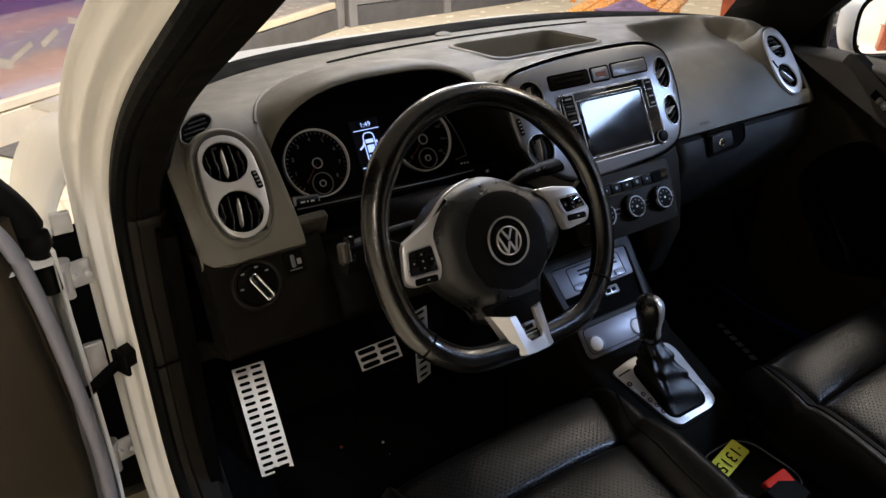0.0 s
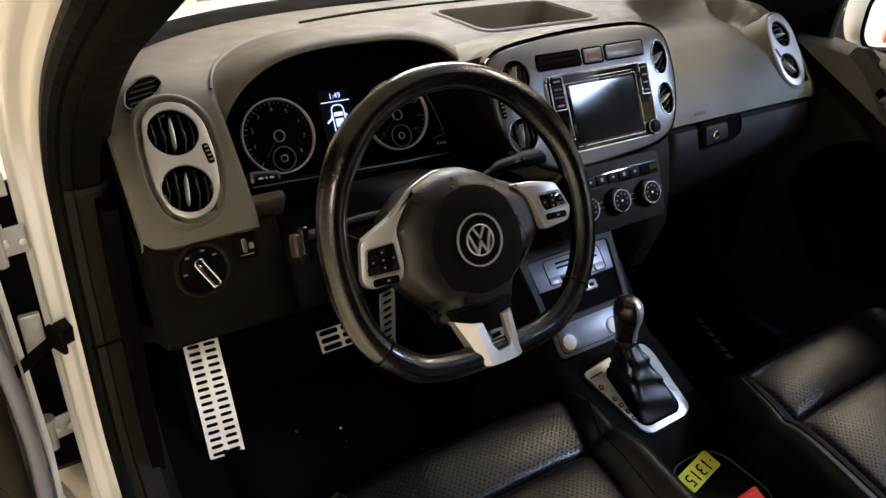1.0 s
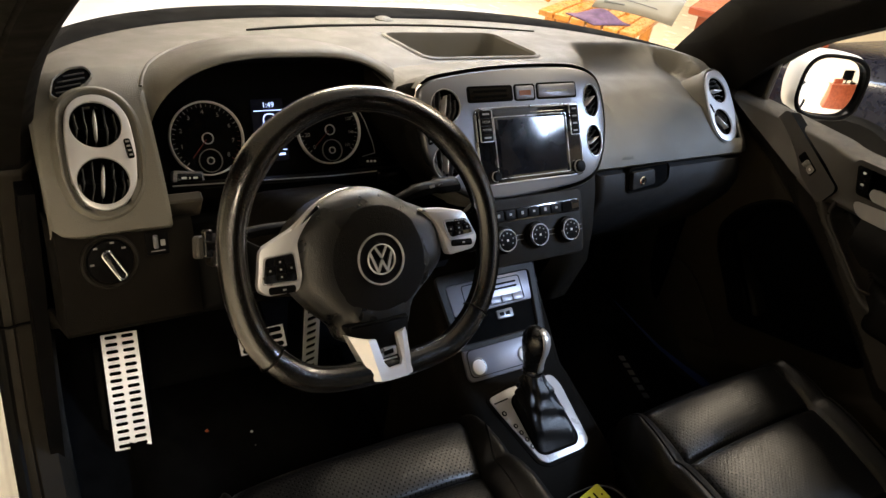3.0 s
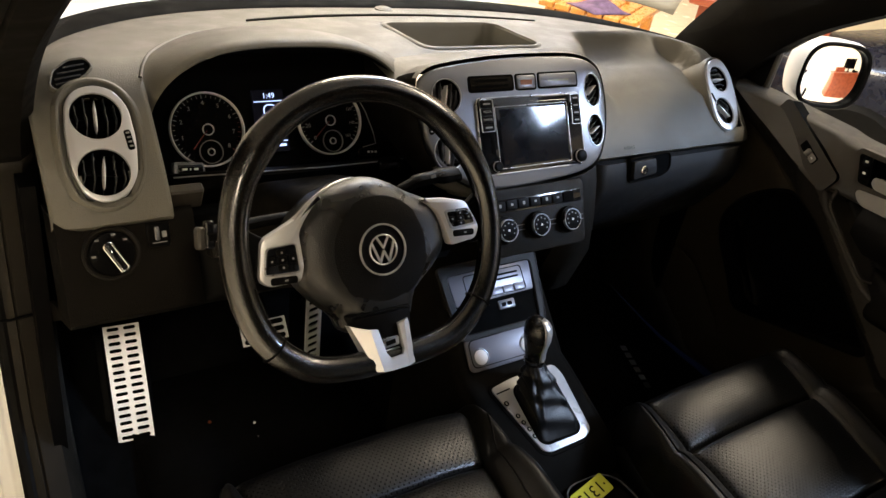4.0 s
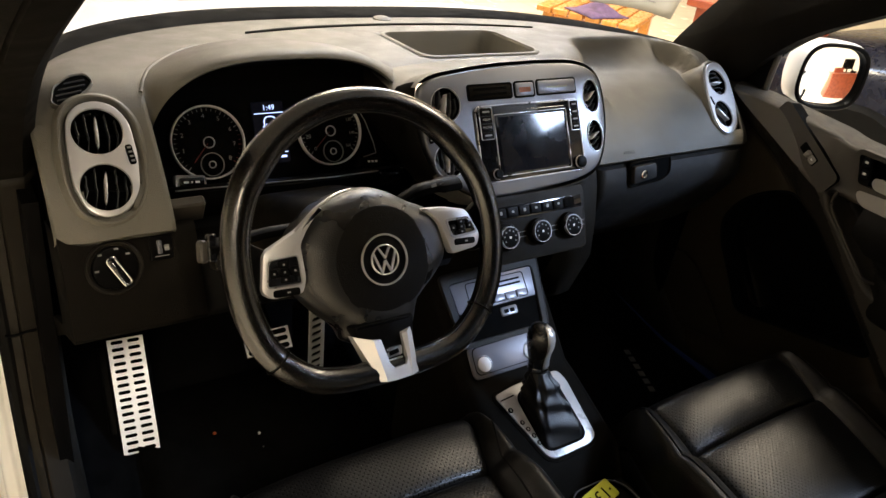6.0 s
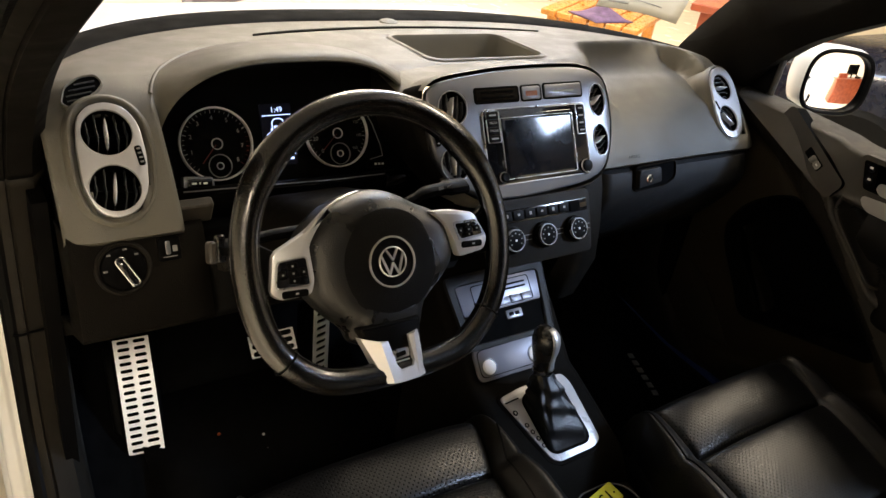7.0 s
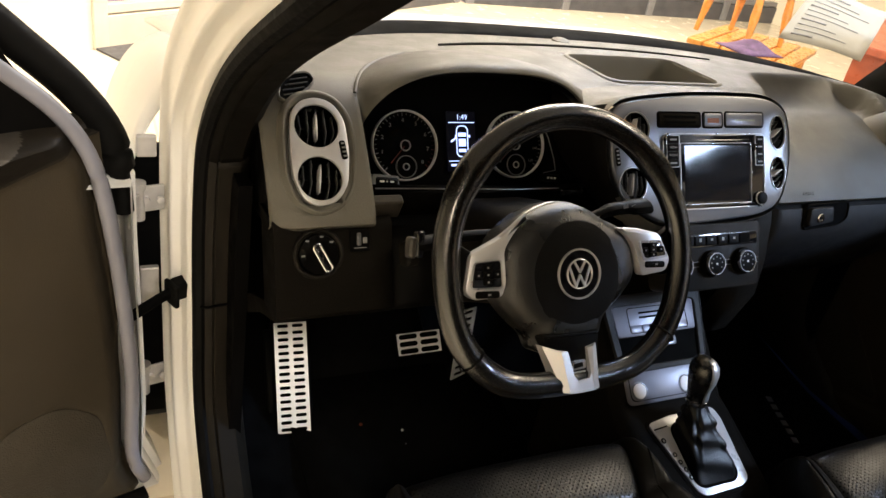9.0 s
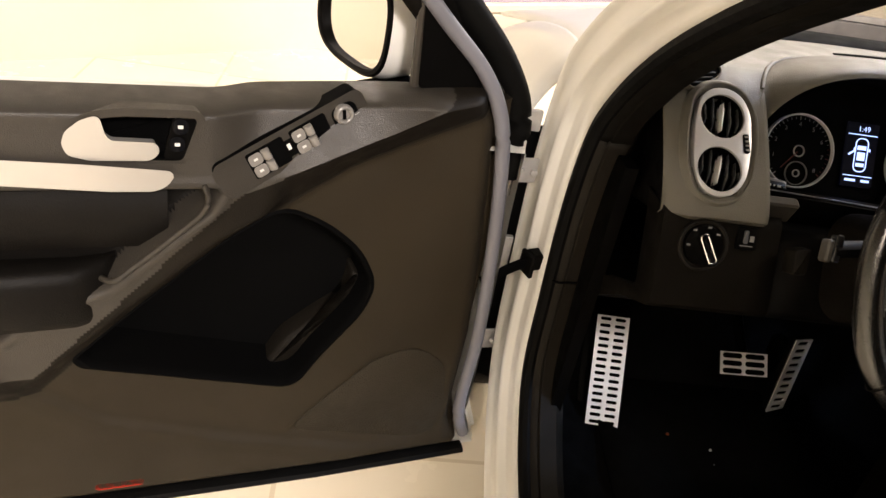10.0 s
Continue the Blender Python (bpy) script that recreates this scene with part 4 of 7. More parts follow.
bm = bmesh.new()
slab(bm, GB, rounded([(-0.004, 0.018), (0.055, 0.020), (0.060, -0.010), (-0.004, -0.017)], 0.006, 3), 0.0008, 0.010, 0.003)
part("latch_handle", bm, GLOVE, glovebox)
bm = bmesh.new()
lathe(bm, GB @ pose(0.022, 0.0, 0.010), ((0.0085, 0), (0.0085, 0.0015), (0.0065, 0.002), (0.0055, 0.001), (0, 0.001)), 24)
part("lock", bm, CHROME, glovebox, "round chrome key lock")
bm = bmesh.new()
box(bm, GB @ pose(0.022, 0.0, 0.0115), 0.008, 0.0014, 0.001)
part("key_slit", bm, MATT, glovebox)
writing("airbag_lettering", "AIRBAG", 0.0085, panel((0.272, 0.1475, 0.984), 35) @ pose(0, 0, 0.010), DASH_LOW, dashboard)

# ---- steering wheel ----
wheel = thing("steering_wheel", "black leather flat-bottomed steering wheel with silver spokes", "steering wheel", (-0.372, -0.055, 0.86))
W = panel((-0.372, -0.055, 1.025), 28)
RP = 0.1720


def rim_point(a):
    x, y = RP * math.cos(a), RP * math.sin(a)
    k = 1 + 0.050 * math.exp(-((math.degrees(a) % 360 - 216) / 22) ** 2) + 0.028 * math.exp(-((math.degrees(a) % 360 - 324) / 20) ** 2)
    x, y = x * k, y * k
    low = -0.1605
    if y < low + 0.02:
        y = low + 0.02 - 0.02 * (1 - math.exp((y - low - 0.02) / 0.02)) * 0.95
    return (x, y, 0)


def rim_size(a):
    """Thicker where the thumbs rest."""
    k = math.exp(-((math.degrees(a) % 360 - 40) / 14) ** 2) + math.exp(-((math.degrees(a) % 360 - 140) / 14) ** 2)
    return (0.0162 + 0.0030 * k, 0.0150 + 0.0020 * k)


NA = 144
bm = bmesh.new()
angs = [2 * math.pi * i / NA for i in range(NA)]
tube(bm, at3(W, [rim_point(a) for a in angs]), [rim_size(a) for a in angs], 16, True, up=W.to_3x3() @ Vector((0, 0, 1)))
rim = part("rim", bm, RIM_LEATHER, wheel, "worn black leather rim", 60)
for a in (38, 142, 218, 322):
    bm = bmesh.new()
    c, t = Vector(rim_point(radians(a))), (Vector(rim_point(radians(a + 1))) - Vector(rim_point(radians(a - 1)))).normalized()
    s = Vector((t.y, -t.x, 0))
    tube(bm, at3(W, [c + s * 0.0178 * math.cos(q * math.pi / 12) + Vector((0, 0, 0.0158 * math.sin(q * math.pi / 12))) for q in range(24)]), 0.0009, 5, True)
    part("seam", bm, BLACK, rim)
# stitching round the inner side of the rim
bm = bmesh.new()
for i in range(260):
    a = 2 * math.pi * i / 260
    c, t = Vector(rim_point(a)), (Vector(rim_point(a + 0.01)) - Vector(rim_point(a - 0.01))).normalized()
    s = Vector((-t.y, t.x, 0))
    p = c + s * 0.0155 + Vector((0, 0, 0.0068))
    box(bm, W @ Matrix.Translation(p) @ pose(0, 0, 0, 0, 0, math.degrees(math.atan2(t.y, t.x)) + 18), 0.0028, 0.0008, 0.0010)
tagged(part("stitching", bm, surface("dark_grey_thread", (0.022, 0.021, 0.019), 0.6), rim, "fine grey stitching"), kind="stuff")


def dome(bm, m, pts, z0, z1, steps=6, pull=0.5):
    """A cushion-shaped cover over an outline."""
    cx = sum(p[0] for p in pts) / len(pts)
    cy = sum(p[1] for p in pts) / len(pts)
    rings = [[(x, y, z0 - 0.02) for x, y in pts]]
    for i in range(steps + 1):
        t = i / steps
        k = 1 - pull * t * t
        rings.append([(cx + (x - cx) * k, cy + (y - cy) * k, lerp(z0, z1, math.sin(t * math.pi / 2))) for x, y in pts])
    loft(bm, [at3(m, q) for q in rings], cap0=True, cap1=True)


hub_out = [tuple(p)[:2] for p in smooth_path([(x, y, 0) for x, y in [(0.006, 0.069), (-0.030, 0.065), (-0.064, 0.052), (-0.095, 0.026), (-0.101, -0.004), (-0.098, -0.040), (-0.076, -0.072), (-0.052, -0.096), (-0.040, -0.118), (0.0, -0.125), (0.040, -0.119), (0.056, -0.084), (0.090, -0.054), (0.108, -0.030), (0.106, 0.006), (0.092, 0.030), (0.062, 0.045), (0.036, 0.060)]], 4, True)]
bm = bmesh.new()
dome(bm, W, hub_out, -0.030, 0.005, 10, 0.42)
part("hub_cover", bm, HUB, wheel, "grained black airbag cover", 60)
bm = bmesh.new()
lathe(bm, W @ pose(0.005, -0.021, 0), ((0.0680, -0.012), (0.0672, 0.0015), (0.0655, 0.0040), (0.0620, 0.0050), (0.056, 0.0060), (0.04, 0.0080), (0.0, 0.0090)), 64)
part("airbag_disc", bm, AIRBAG_LID, wheel, "round raised airbag lid", 25)
E0 = W @ pose(0.005, -0.0205, 0.0088)
bm = bmesh.new()
lathe(bm, E0, ((0.0315, -0.001), (0.0315, 0.0015), (0.0309, 0.0028), (0.0300, 0.0028), (0.0294, 0.0012), (0.0292, 0.0)), 48)
badge = part("badge", bm, SILVER, wheel, "round chrome badge")
bm = bmesh.new()
lathe(bm, E0, ((0.0293, 0.0002), (0.0, 0.0006)), 40)
part("badge_back", bm, GLOSS, badge)
bm = bmesh.new()
lathe(bm, E0, ((0.0188, 0.0006), (0.0188, 0.0022), (0.0180, 0.0027), (0.0172, 0.0022), (0.0172, 0.0006)), 40)
for (ax, ay), (bx, by) in (((-0.0080, 0.0158), (0.0, 0.0022)), ((0.0080, 0.0158), (0.0, 0.0022)), ((-0.0150, 0.0090), (-0.0062, -0.0150)), ((-0.0062, -0.0150), (0.0, -0.0015)), ((0.0, -0.0015), (0.0062, -0.0150)), ((0.0062, -0.0150), (0.0150, 0.0090))):
    dx, dy = bx - ax, by - ay
    box(bm, E0 @ pose((ax + bx) / 2, (ay + by) / 2, 0.0018, 0, 0, math.degrees(math.atan2(dy, dx))), math.hypot(dx, dy) + 0.0015, 0.0023, 0.0022)
part("badge_figure", bm, SILVER, badge)

# silver spoke trims with button pads
for sx, trim, pad in ((-1, [(-0.062, 0.0545), (-0.098, 0.031), (-0.141, 0.012), (-0.1495, -0.031), (-0.138, -0.0415), (-0.100, -0.041), (-0.094, -0.025), (-0.0955, 0.014), (-0.085, 0.0295)], [(-0.1365, 0.0015), (-0.1025, 0.0030), (-0.1015, -0.0285), (-0.1420, -0.0265)]),
                      (1, [(0.0690, 0.0330), (0.100, 0.0310), (0.136, 0.0225), (0.1535, -0.013), (0.1455, -0.0280), (0.106, -0.0315), (0.1010, -0.0126), (0.0935, 0.0103), (0.082, 0.0225)], [(0.1005, 0.0140), (0.1355, 0.0130), (0.1470, -0.0085), (0.1080, -0.0115)])):
    bm = bmesh.new()
    slab(bm, W, rounded(trim, 0.006, 4), -0.010, 0.0035, 0.003)
    spoke = part("spoke_trim", bm, SILVER, wheel, "satin silver spoke trim")
    bm = bmesh.new()
    slab(bm, W, rounded(pad, 0.004, 3), 0.002, 0.0052, 0.001)
    part("button_pad", bm, GLOSS, spoke)
    bm = bmesh.new()
    frame_ring(bm, W, rounded(shrink([p for p in pad], -0.0022 if sx < 0 else 0.0022), 0.005, 3), rounded(pad, 0.004, 3), 0.002, 0.0060, 0.0006)
    part("pad_edge", bm, SATIN_CHROME, spoke)
    pcx, pcy = sum(p[0] for p in pad) / 4, sum(p[1] for p in pad) / 4
    for (du, dv, w, h) in ((-0.0125, 0, 0.0085, 0.010), (0.0125, 0, 0.0085, 0.010), (0, 0.0085, 0.012, 0.007), (0, -0.0085, 0.012, 0.007), (0, 0, 0.011, 0.008)):
        bm = bmesh.new()
        slab(bm, W @ pose(pcx + du, pcy + dv * (1 if sx < 0 else 0.75), 0.0045, 0, 0, 0), rrect(w, h * (1 if sx < 0 else 0.8), 0.0015), 0, 0.0026, 0.0008)
        bt = part("button", bm, BLACK, spoke)
        bm = bmesh.new()
        box(bm, W @ pose(pcx + du, pcy + dv * (1 if sx < 0 else 0.75), 0.0073), 0.0022, 0.0022, 0.0004)
        part("mark", bm, GREY_MARK, bt)
    bm = bmesh.new()
    slab(bm, W @ pose(pcx + (0.0 if sx < 0 else 0.004), pcy - (0.0235 if sx < 0 else 0.0195), 0.002, 0, 0, -3), rrect(0.032, 0.0085, 0.003), 0, 0.0032, 0.001)
    low_btn = part("lower_button", bm, BLACK, spoke)
    bm = bmesh.new()
    box(bm, W @ pose(pcx + (0.002 if sx < 0 else 0.006), pcy - (0.0235 if sx < 0 else 0.0195), 0.0053), 0.004, 0.002, 0.0004)
    part("mark", bm, GREY_MARK, low_btn)
    # spoke arm from the trim to the rim
    bm = bmesh.new()
    arm = [(sx * 0.128, 0.010), (sx * 0.165, 0.034), (sx * 0.170, -0.030), (sx * 0.140, -0.036)]
    slab(bm, W, rounded(arm, 0.01, 3), -0.014, -0.004, 0.004)
    part("spoke_arm", bm, BLACK, wheel)
    # bright line along the top of the hub towards the left spoke
    if sx < 0:
        bm = bmesh.new()
        tube(bm, at3(W, smooth_path([(-0.098, 0.029, 0.0), (-0.086, 0.040, 0.0), (-0.064, 0.0555, -0.002), (-0.035, 0.066, -0.008), (-0.015, 0.069, -0.014)], 4)), [0.0032 - 0.0024 * i / 16 for i in range(17)], 6)
        part("bright_edge", bm, SILVER, wheel)
# lower spoke: a faceted silver fork with a small badge block inside
bm = bmesh.new()
slab(bm, W, rounded([(-0.050, -0.092), (0.036, -0.092), (0.028, -0.150), (-0.024, -0.150)], 0.006, 3), -0.016, 0.0075, 0.005)
lower = part("lower_spoke", bm, BLACK, wheel)
FORK = [(-0.0490, -0.1050, 0.004), (-0.0280, -0.1125, 0.0150), (-0.0168, -0.1145, 0.0125), (-0.0108, -0.1440, 0.0165), (-0.0055, -0.1515, 0.0175), (0.0105, -0.1500, 0.0175), (0.0140, -0.1440, 0.0165), (0.0118, -0.1120, 0.0125), (0.0185, -0.1105, 0.0150), (0.0292, -0.1080, 0.0060), (0.0270, -0.1640, 0.0150), (0.0170, -0.1650, 0.0190), (-0.0050, -0.1660, 0.0185), (-0.0185, -0.1650, 0.0190), (-0.0255, -0.1640, 0.0150)]
bm = bmesh.new()
top = [bm.verts.new(W @ Vector(p)) for p in FORK]
low_ring = [bm.verts.new(W @ Vector((x, y, -0.010))) for x, y, _ in FORK]
for f in ((0, 1, 13, 14), (1, 2, 3, 13), (3, 4, 12, 13), (4, 5, 11, 12), (5, 6, 11), (6, 7, 8, 11), (8, 9, 10, 11), (14, 13, 12), (12, 11, 10)):
    bm.faces.new([top[i] for i in f])
for i in range(len(FORK)):
    k = (i + 1) % len(FORK)
    if (i, k) not in ((14, 0),):
        bm.faces.new((top[i], top[k], low_ring[k], low_ring[i]))
bm.faces.new((top[14], top[0], low_ring[0], low_ring[14]))
part("fork_trim", bm, SILVER, lower, "polished silver lower spoke fork", 12)
bm = bmesh.new()
slab(bm, W, rounded([(-0.0128, -0.1275), (0.0112, -0.1272), (0.0112, -0.1385), (-0.0115, -0.1400)], 0.002, 3), 0.002, 0.0105, 0.001)
part("spoke_badge", bm, SATIN_CHROME, lower)
bm = bmesh.new()
box(bm, W @ pose(-0.0010, -0.1334, 0.0110, 0, 0, 6), 0.013, 0.0055, 0.0012)
part("mark", bm, BLACK, lower)
bm = bmesh.new()
slab(bm, W, rounded([(-0.0095, -0.1420), (0.0125, -0.1415), (0.0090, -0.1490), (-0.0050, -0.1500)], 0.002, 3), 0.002, 0.0095, 0.002)
part("fork_sill", bm, LEVER, lower, "bright sill inside the fork")

# ---- steering column ----
column = thing("steering_column", "black plastic steering column shroud with two stalks", "steering column", (-0.372, 0.08, 0.86))
bm = bmesh.new()
rings = []
for k, (w, h, z, cy) in enumerate(((0.120, 0.110, -0.030, -0.005), (0.140, 0.125, -0.045, -0.005), (0.150, 0.130, -0.09, -0.002), (0.170, 0.140, -0.15, 0.0), (0.180, 0.150, -0.21, 0.0))):
    rings.append(at3(W, [(x, y, z) for x, y in rrect(w, h, 0.04, 6, 0, cy)]))
loft(bm, rings, cap0=True, cap1=True)
part("shroud", bm, DASH_LOW, column, "", 50)
bm = bmesh.new()
tube(bm, at3(W, smooth_path([(0.07, 0.040, -0.065), (0.105, 0.053, -0.062), (0.140, 0.056, -0.060), (0.168, 0.057, -0.058)], 5)), [(0.009, 0.007)] * 5 + [(0.012, 0.008)] * 5 + [(0.016, 0.009)] * 6, 10)
stalk = part("wiper_stalk", bm, BLACK, column, "black wiper stalk")
for k in range(3):
    bm = bmesh.new()
    box(bm, W @ pose(0.125 + 0.014 * k, 0.057, -0.050, 0, 0, 8), 0.008, 0.004, 0.0006)
    part("mark", bm, MAT_PRINT, stalk)
bm = bmesh.new()
tube(bm, at3(W, smooth_path([(-0.07, 0.030, -0.065), (-0.115, 0.030, -0.062), (-0.155, 0.026, -0.060), (-0.184, 0.023, -0.058)], 5)), [(0.008, 0.007)] * 8 + [(0.012, 0.009)] * 8, 10)
signal = part("signal_stalk", bm, BLACK, column, "black turn signal stalk")
# plastic paler than the stalk puts the end's lit face into colour
bm = bmesh.new()
box(bm, W @ pose(-0.1905, 0.021, -0.056, 0, 12, -6), 0.010, 0.026, 0.014, r=0.004)
part("stalk_end", bm, DOORPLASTIC, signal, "stalk end in paler brown plastic for its lit face")
bm = bmesh.new()
box(bm, W @ pose(-0.180, 0.024, -0.056, 0, 0, -6), 0.010, 0.032, 0.014, r=0.003)
part("stalk_collar", bm, GLOSS, signal)
bm = bmesh.new()
slab(bm, panel((-0.505, 0.128, 0.925), 24), rounded([(-0.010, 0.020), (0.014, 0.024), (0.012, -0.012), (-0.008, -0.014)], 0.004, 3), -0.01, 0.016, 0.004)
part("release_lever", bm, MID_PLASTIC, column, "dark lever beside the column")

# ---- centre console ----
console = thing("center_console", "black centre console with silver panels and a start button", "console", (0, -0.1, 0.40))
RA = panel((-0.005, 0.036, 0.671), 45)
bm = bmesh.new()
# side profile of the console, swept across with rounded shoulders
prof = ((0.21, 0.84), (0.155, 0.792), (0.020, 0.655), (-0.008, 0.646), (-0.140, 0.590), (-0.165, 0.560), (-0.18, 0.535), (-0.50, 0.535), (-0.50, 0.38), (0.21, 0.38))
rings = []
for x, d in ((-0.125, 0.030), (-0.118, 0.010), (-0.108, 0.003), (-0.098, 0.0), (0.09, 0.0), (0.100, 0.003), (0.110, 0.010), (0.117, 0.030)):
    rings.append([(x, y, z - d) for y, z in prof])
loft(bm, rings, cap0=True, cap1=True)
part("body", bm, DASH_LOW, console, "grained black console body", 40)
# frame of the ramp
bm = bmesh.new()
frame_ring(bm, RA, rounded([(-0.108, 0.170), (0.112, 0.172), (0.092, 0.035), (-0.098, 0.035)], 0.012, 4), rounded([(-0.092, 0.150), (0.094, 0.152), (0.080, 0.045), (-0.086, 0.045)], 0.010, 4), -0.002, 0.006, 0.002)
part("ramp_frame", bm, GLOVE, console, "black ramp frame")
bm = bmesh.new()
frame_ring(bm, RA, rounded([(-0.1085, 0.1705), (0.1125, 0.1725), (0.0925, 0.0345), (-0.0985, 0.0345)], 0.012, 4), rounded([(-0.1065, 0.1685), (0.1105, 0.1705), (0.0905, 0.0365), (-0.0965, 0.0365)], 0.012, 4), 0.004, 0.0068, 0.0004)
part("frame_edge", bm, GLOVE, console, "thin dark grey edge")
bm = bmesh.new()
slab(bm, RA, rounded([(-0.090, 0.150), (0.092, 0.152), (0.086, 0.098), (-0.088, 0.096)], 0.005, 3), 0, 0.004, 0.0015)
media = part("media_panel", bm, SILVER_DIM, console, "silver panel with slot and buttons")
for v in (0.136, 0.128):
    bm = bmesh.new()
    slab(bm, RA @ pose(0.012, v, 0.004), rrect(0.095, 0.0035, 0.001), 0, 0.0006, 0)
    part("slot", bm, MATT, media)
bm = bmesh.new()
frame_ring(bm, RA @ pose(0.005, 0.1235, 0.004), rrect(0.130, 0.046, 0.006), rrect(0.127, 0.043, 0.005), -0.001, 0.0008, 0.0003)
part("seam", bm, BLACK, media)
for k in range(5):
    bm = bmesh.new()
    slab(bm, RA @ pose(-0.047 + k * 0.0255, 0.1085, 0.004), rrect(0.0235, 0.0125, 0.0015), 0, 0.002, 0.0007)
    part("button", bm, SILVER_DIM, media)
bm = bmesh.new()
slab(bm, RA, rounded([(-0.088, 0.094), (0.086, 0.096), (0.080, 0.046), (-0.086, 0.046)], 0.006, 3), 0.0, 0.0012, 0)
cubby = part("cubby", bm, MATT, console, "dark open cubby")
bm = bmesh.new()
slab(bm, RA @ pose(0.018, 0.082, 0), rrect(0.036, 0.016, 0.003), 0, 0.004, 0.001)
usb = part("usb_socket", bm, GREY_TRIM, cubby)
for k in range(2):
    bm = bmesh.new()
    slab(bm, RA @ pose(0.011 + 0.013 * k, 0.082, 0.004), rrect(0.010, 0.007, 0.001), 0, 0.0005, 0)
    part("port", bm, MATT, usb)
bm = bmesh.new()
slab(bm, RA, rounded([(-0.092, 0.040), (0.084, 0.042), (0.080, -0.020), (-0.094, -0.020)], 0.014, 4), -0.002, 0.005, 0.002)
start_panel = part("start_panel", bm, SILVER_DIM, console, "smooth grey start panel")
bm = bmesh.new()
frame_ring(bm, RA, rounded([(-0.086, 0.035), (0.078, 0.037), (0.074, -0.014), (-0.088, -0.014)], 0.012, 4), rounded([(-0.0845, 0.0335), (0.0765, 0.0355), (0.0725, -0.0125), (-0.0865, -0.0125)], 0.012, 4), 0.004, 0.0056, 0.0002)
part("seam", bm, BLACK, start_panel)
for u in (-0.067, 0.035):
    bm = bmesh.new()
    lathe(bm, RA @ pose(u, 0.003, 0.004), ((0.0165, 0), (0.0165, 0.0016), (0.0155, 0.0022), (0.0142, 0.0022), (0.0134, 0.0012)), 32)
    rg = part("start_button", bm, GREY_TRIM, start_panel, "round bright metal start button")
    bm = bmesh.new()
    lathe(bm, RA @ pose(u, 0.003, 0.004), ((0.0132, 0.001), (0.0130, 0.0022), (0.0122, 0.0026), (0.0, 0.0024)), 32)
    part("button_cap", bm, BUTTON_WHITE, rg)

# ---- gear shifter ----
shifter = thing("gear_shifter", "black leather gear shifter on a silver plate", "gear shifter", (0, -0.07, 0.59))
PL = panel((-0.005, -0.070, 0.620), 67)
pts = rounded([(-0.076, 0.062), (-0.028, 0.070), (0.070, 0.072), (0.078, 0.050), (0.072, -0.060), (0.052, -0.070), (-0.026, -0.072), (-0.040, -0.064)], 0.010, 4)
bm = bmesh.new()
slab(bm, PL, shrink(pts, -0.007), -0.012, 0.002, 0.004)
part("plate_surround", bm, DASH_LOW, shifter)
bm = bmesh.new()
slab(bm, PL, pts, -0.004, 0.0045, 0.002)
plate = part("gate_plate", bm, PLATE_SILVER, shifter, "polished silver gate plate")
bm = bmesh.new()
box(bm, PL @ pose(-0.055, 0.051, 0.0046, 0, 0, 5), 0.030, 0.0025, 0.0006)
part("mark", bm, BLACK, plate)
for k, (u, v, r) in enumerate(((-0.0610, 0.029, 0.0048), (-0.0520, 0.003, 0.0042), (-0.0480, -0.0105, 0.0042), (-0.0440, -0.024, 0.0042), (-0.0410, -0.038, 0.0042), (-0.0310, -0.0145, 0.0036), (-0.0290, -0.029, 0.0036))):
    bm = bmesh.new()
    lathe(bm, PL @ pose(u, v, 0.0045), ((r, 0), (r, 0.0006), (0, 0.0006)), 20)
    dot = part("position_mark", bm, BLACK, plate)
    bm = bmesh.new()
    box(bm, PL @ pose(u, v, 0.0053), r * 0.7, r * 0.9, 0.0003)
    part("mark", bm, WHITE_MARK, dot)
# boot with folds
bm = bmesh.new()
rings = []
top_c = Vector((-0.012, -0.032, 0.700))
for j in range(27):
    t = j / 26
    ring = []
    base = rrect(lerp(0.090, 0.030, t ** 0.85), lerp(0.112, 0.030, t ** 0.85), lerp(0.016, 0.014, t), 12, 0.008 * (1 - t), -0.002)
    for i, (x, y) in enumerate(base):
        ang = math.atan2(y, x)
        fold = 1 + (0.10 * math.sin(5 * ang + 4 * t) + 0.08 * math.sin(11 * ang - 5 * t) + 0.05 * math.sin(17 * ang + 9 * t) + 0.10 * math.sin(7 * t * math.pi + 2 * ang)) * math.sin(math.pi * t) ** 0.7
        p = PL @ Vector((x * fold, y * fold, 0.004))
        q = top_c + Vector((x * fold, y * 0.9 * fold, 0))
        ring.append(p.lerp(q, t ** 0.9))
    rings.append(ring)
loft(bm, rings, cap1=True)
part("boot", bm, BOOT, shifter, "folded black leather boot", 70)
bm = bmesh.new()
frame_ring(bm, PL, rrect(0.094, 0.116, 0.020, 6, 0.008, -0.002), rrect(0.084, 0.106, 0.016, 6, 0.008, -0.002), 0.003, 0.0065, 0.001)
part("boot_frame", bm, BLACK, shifter)
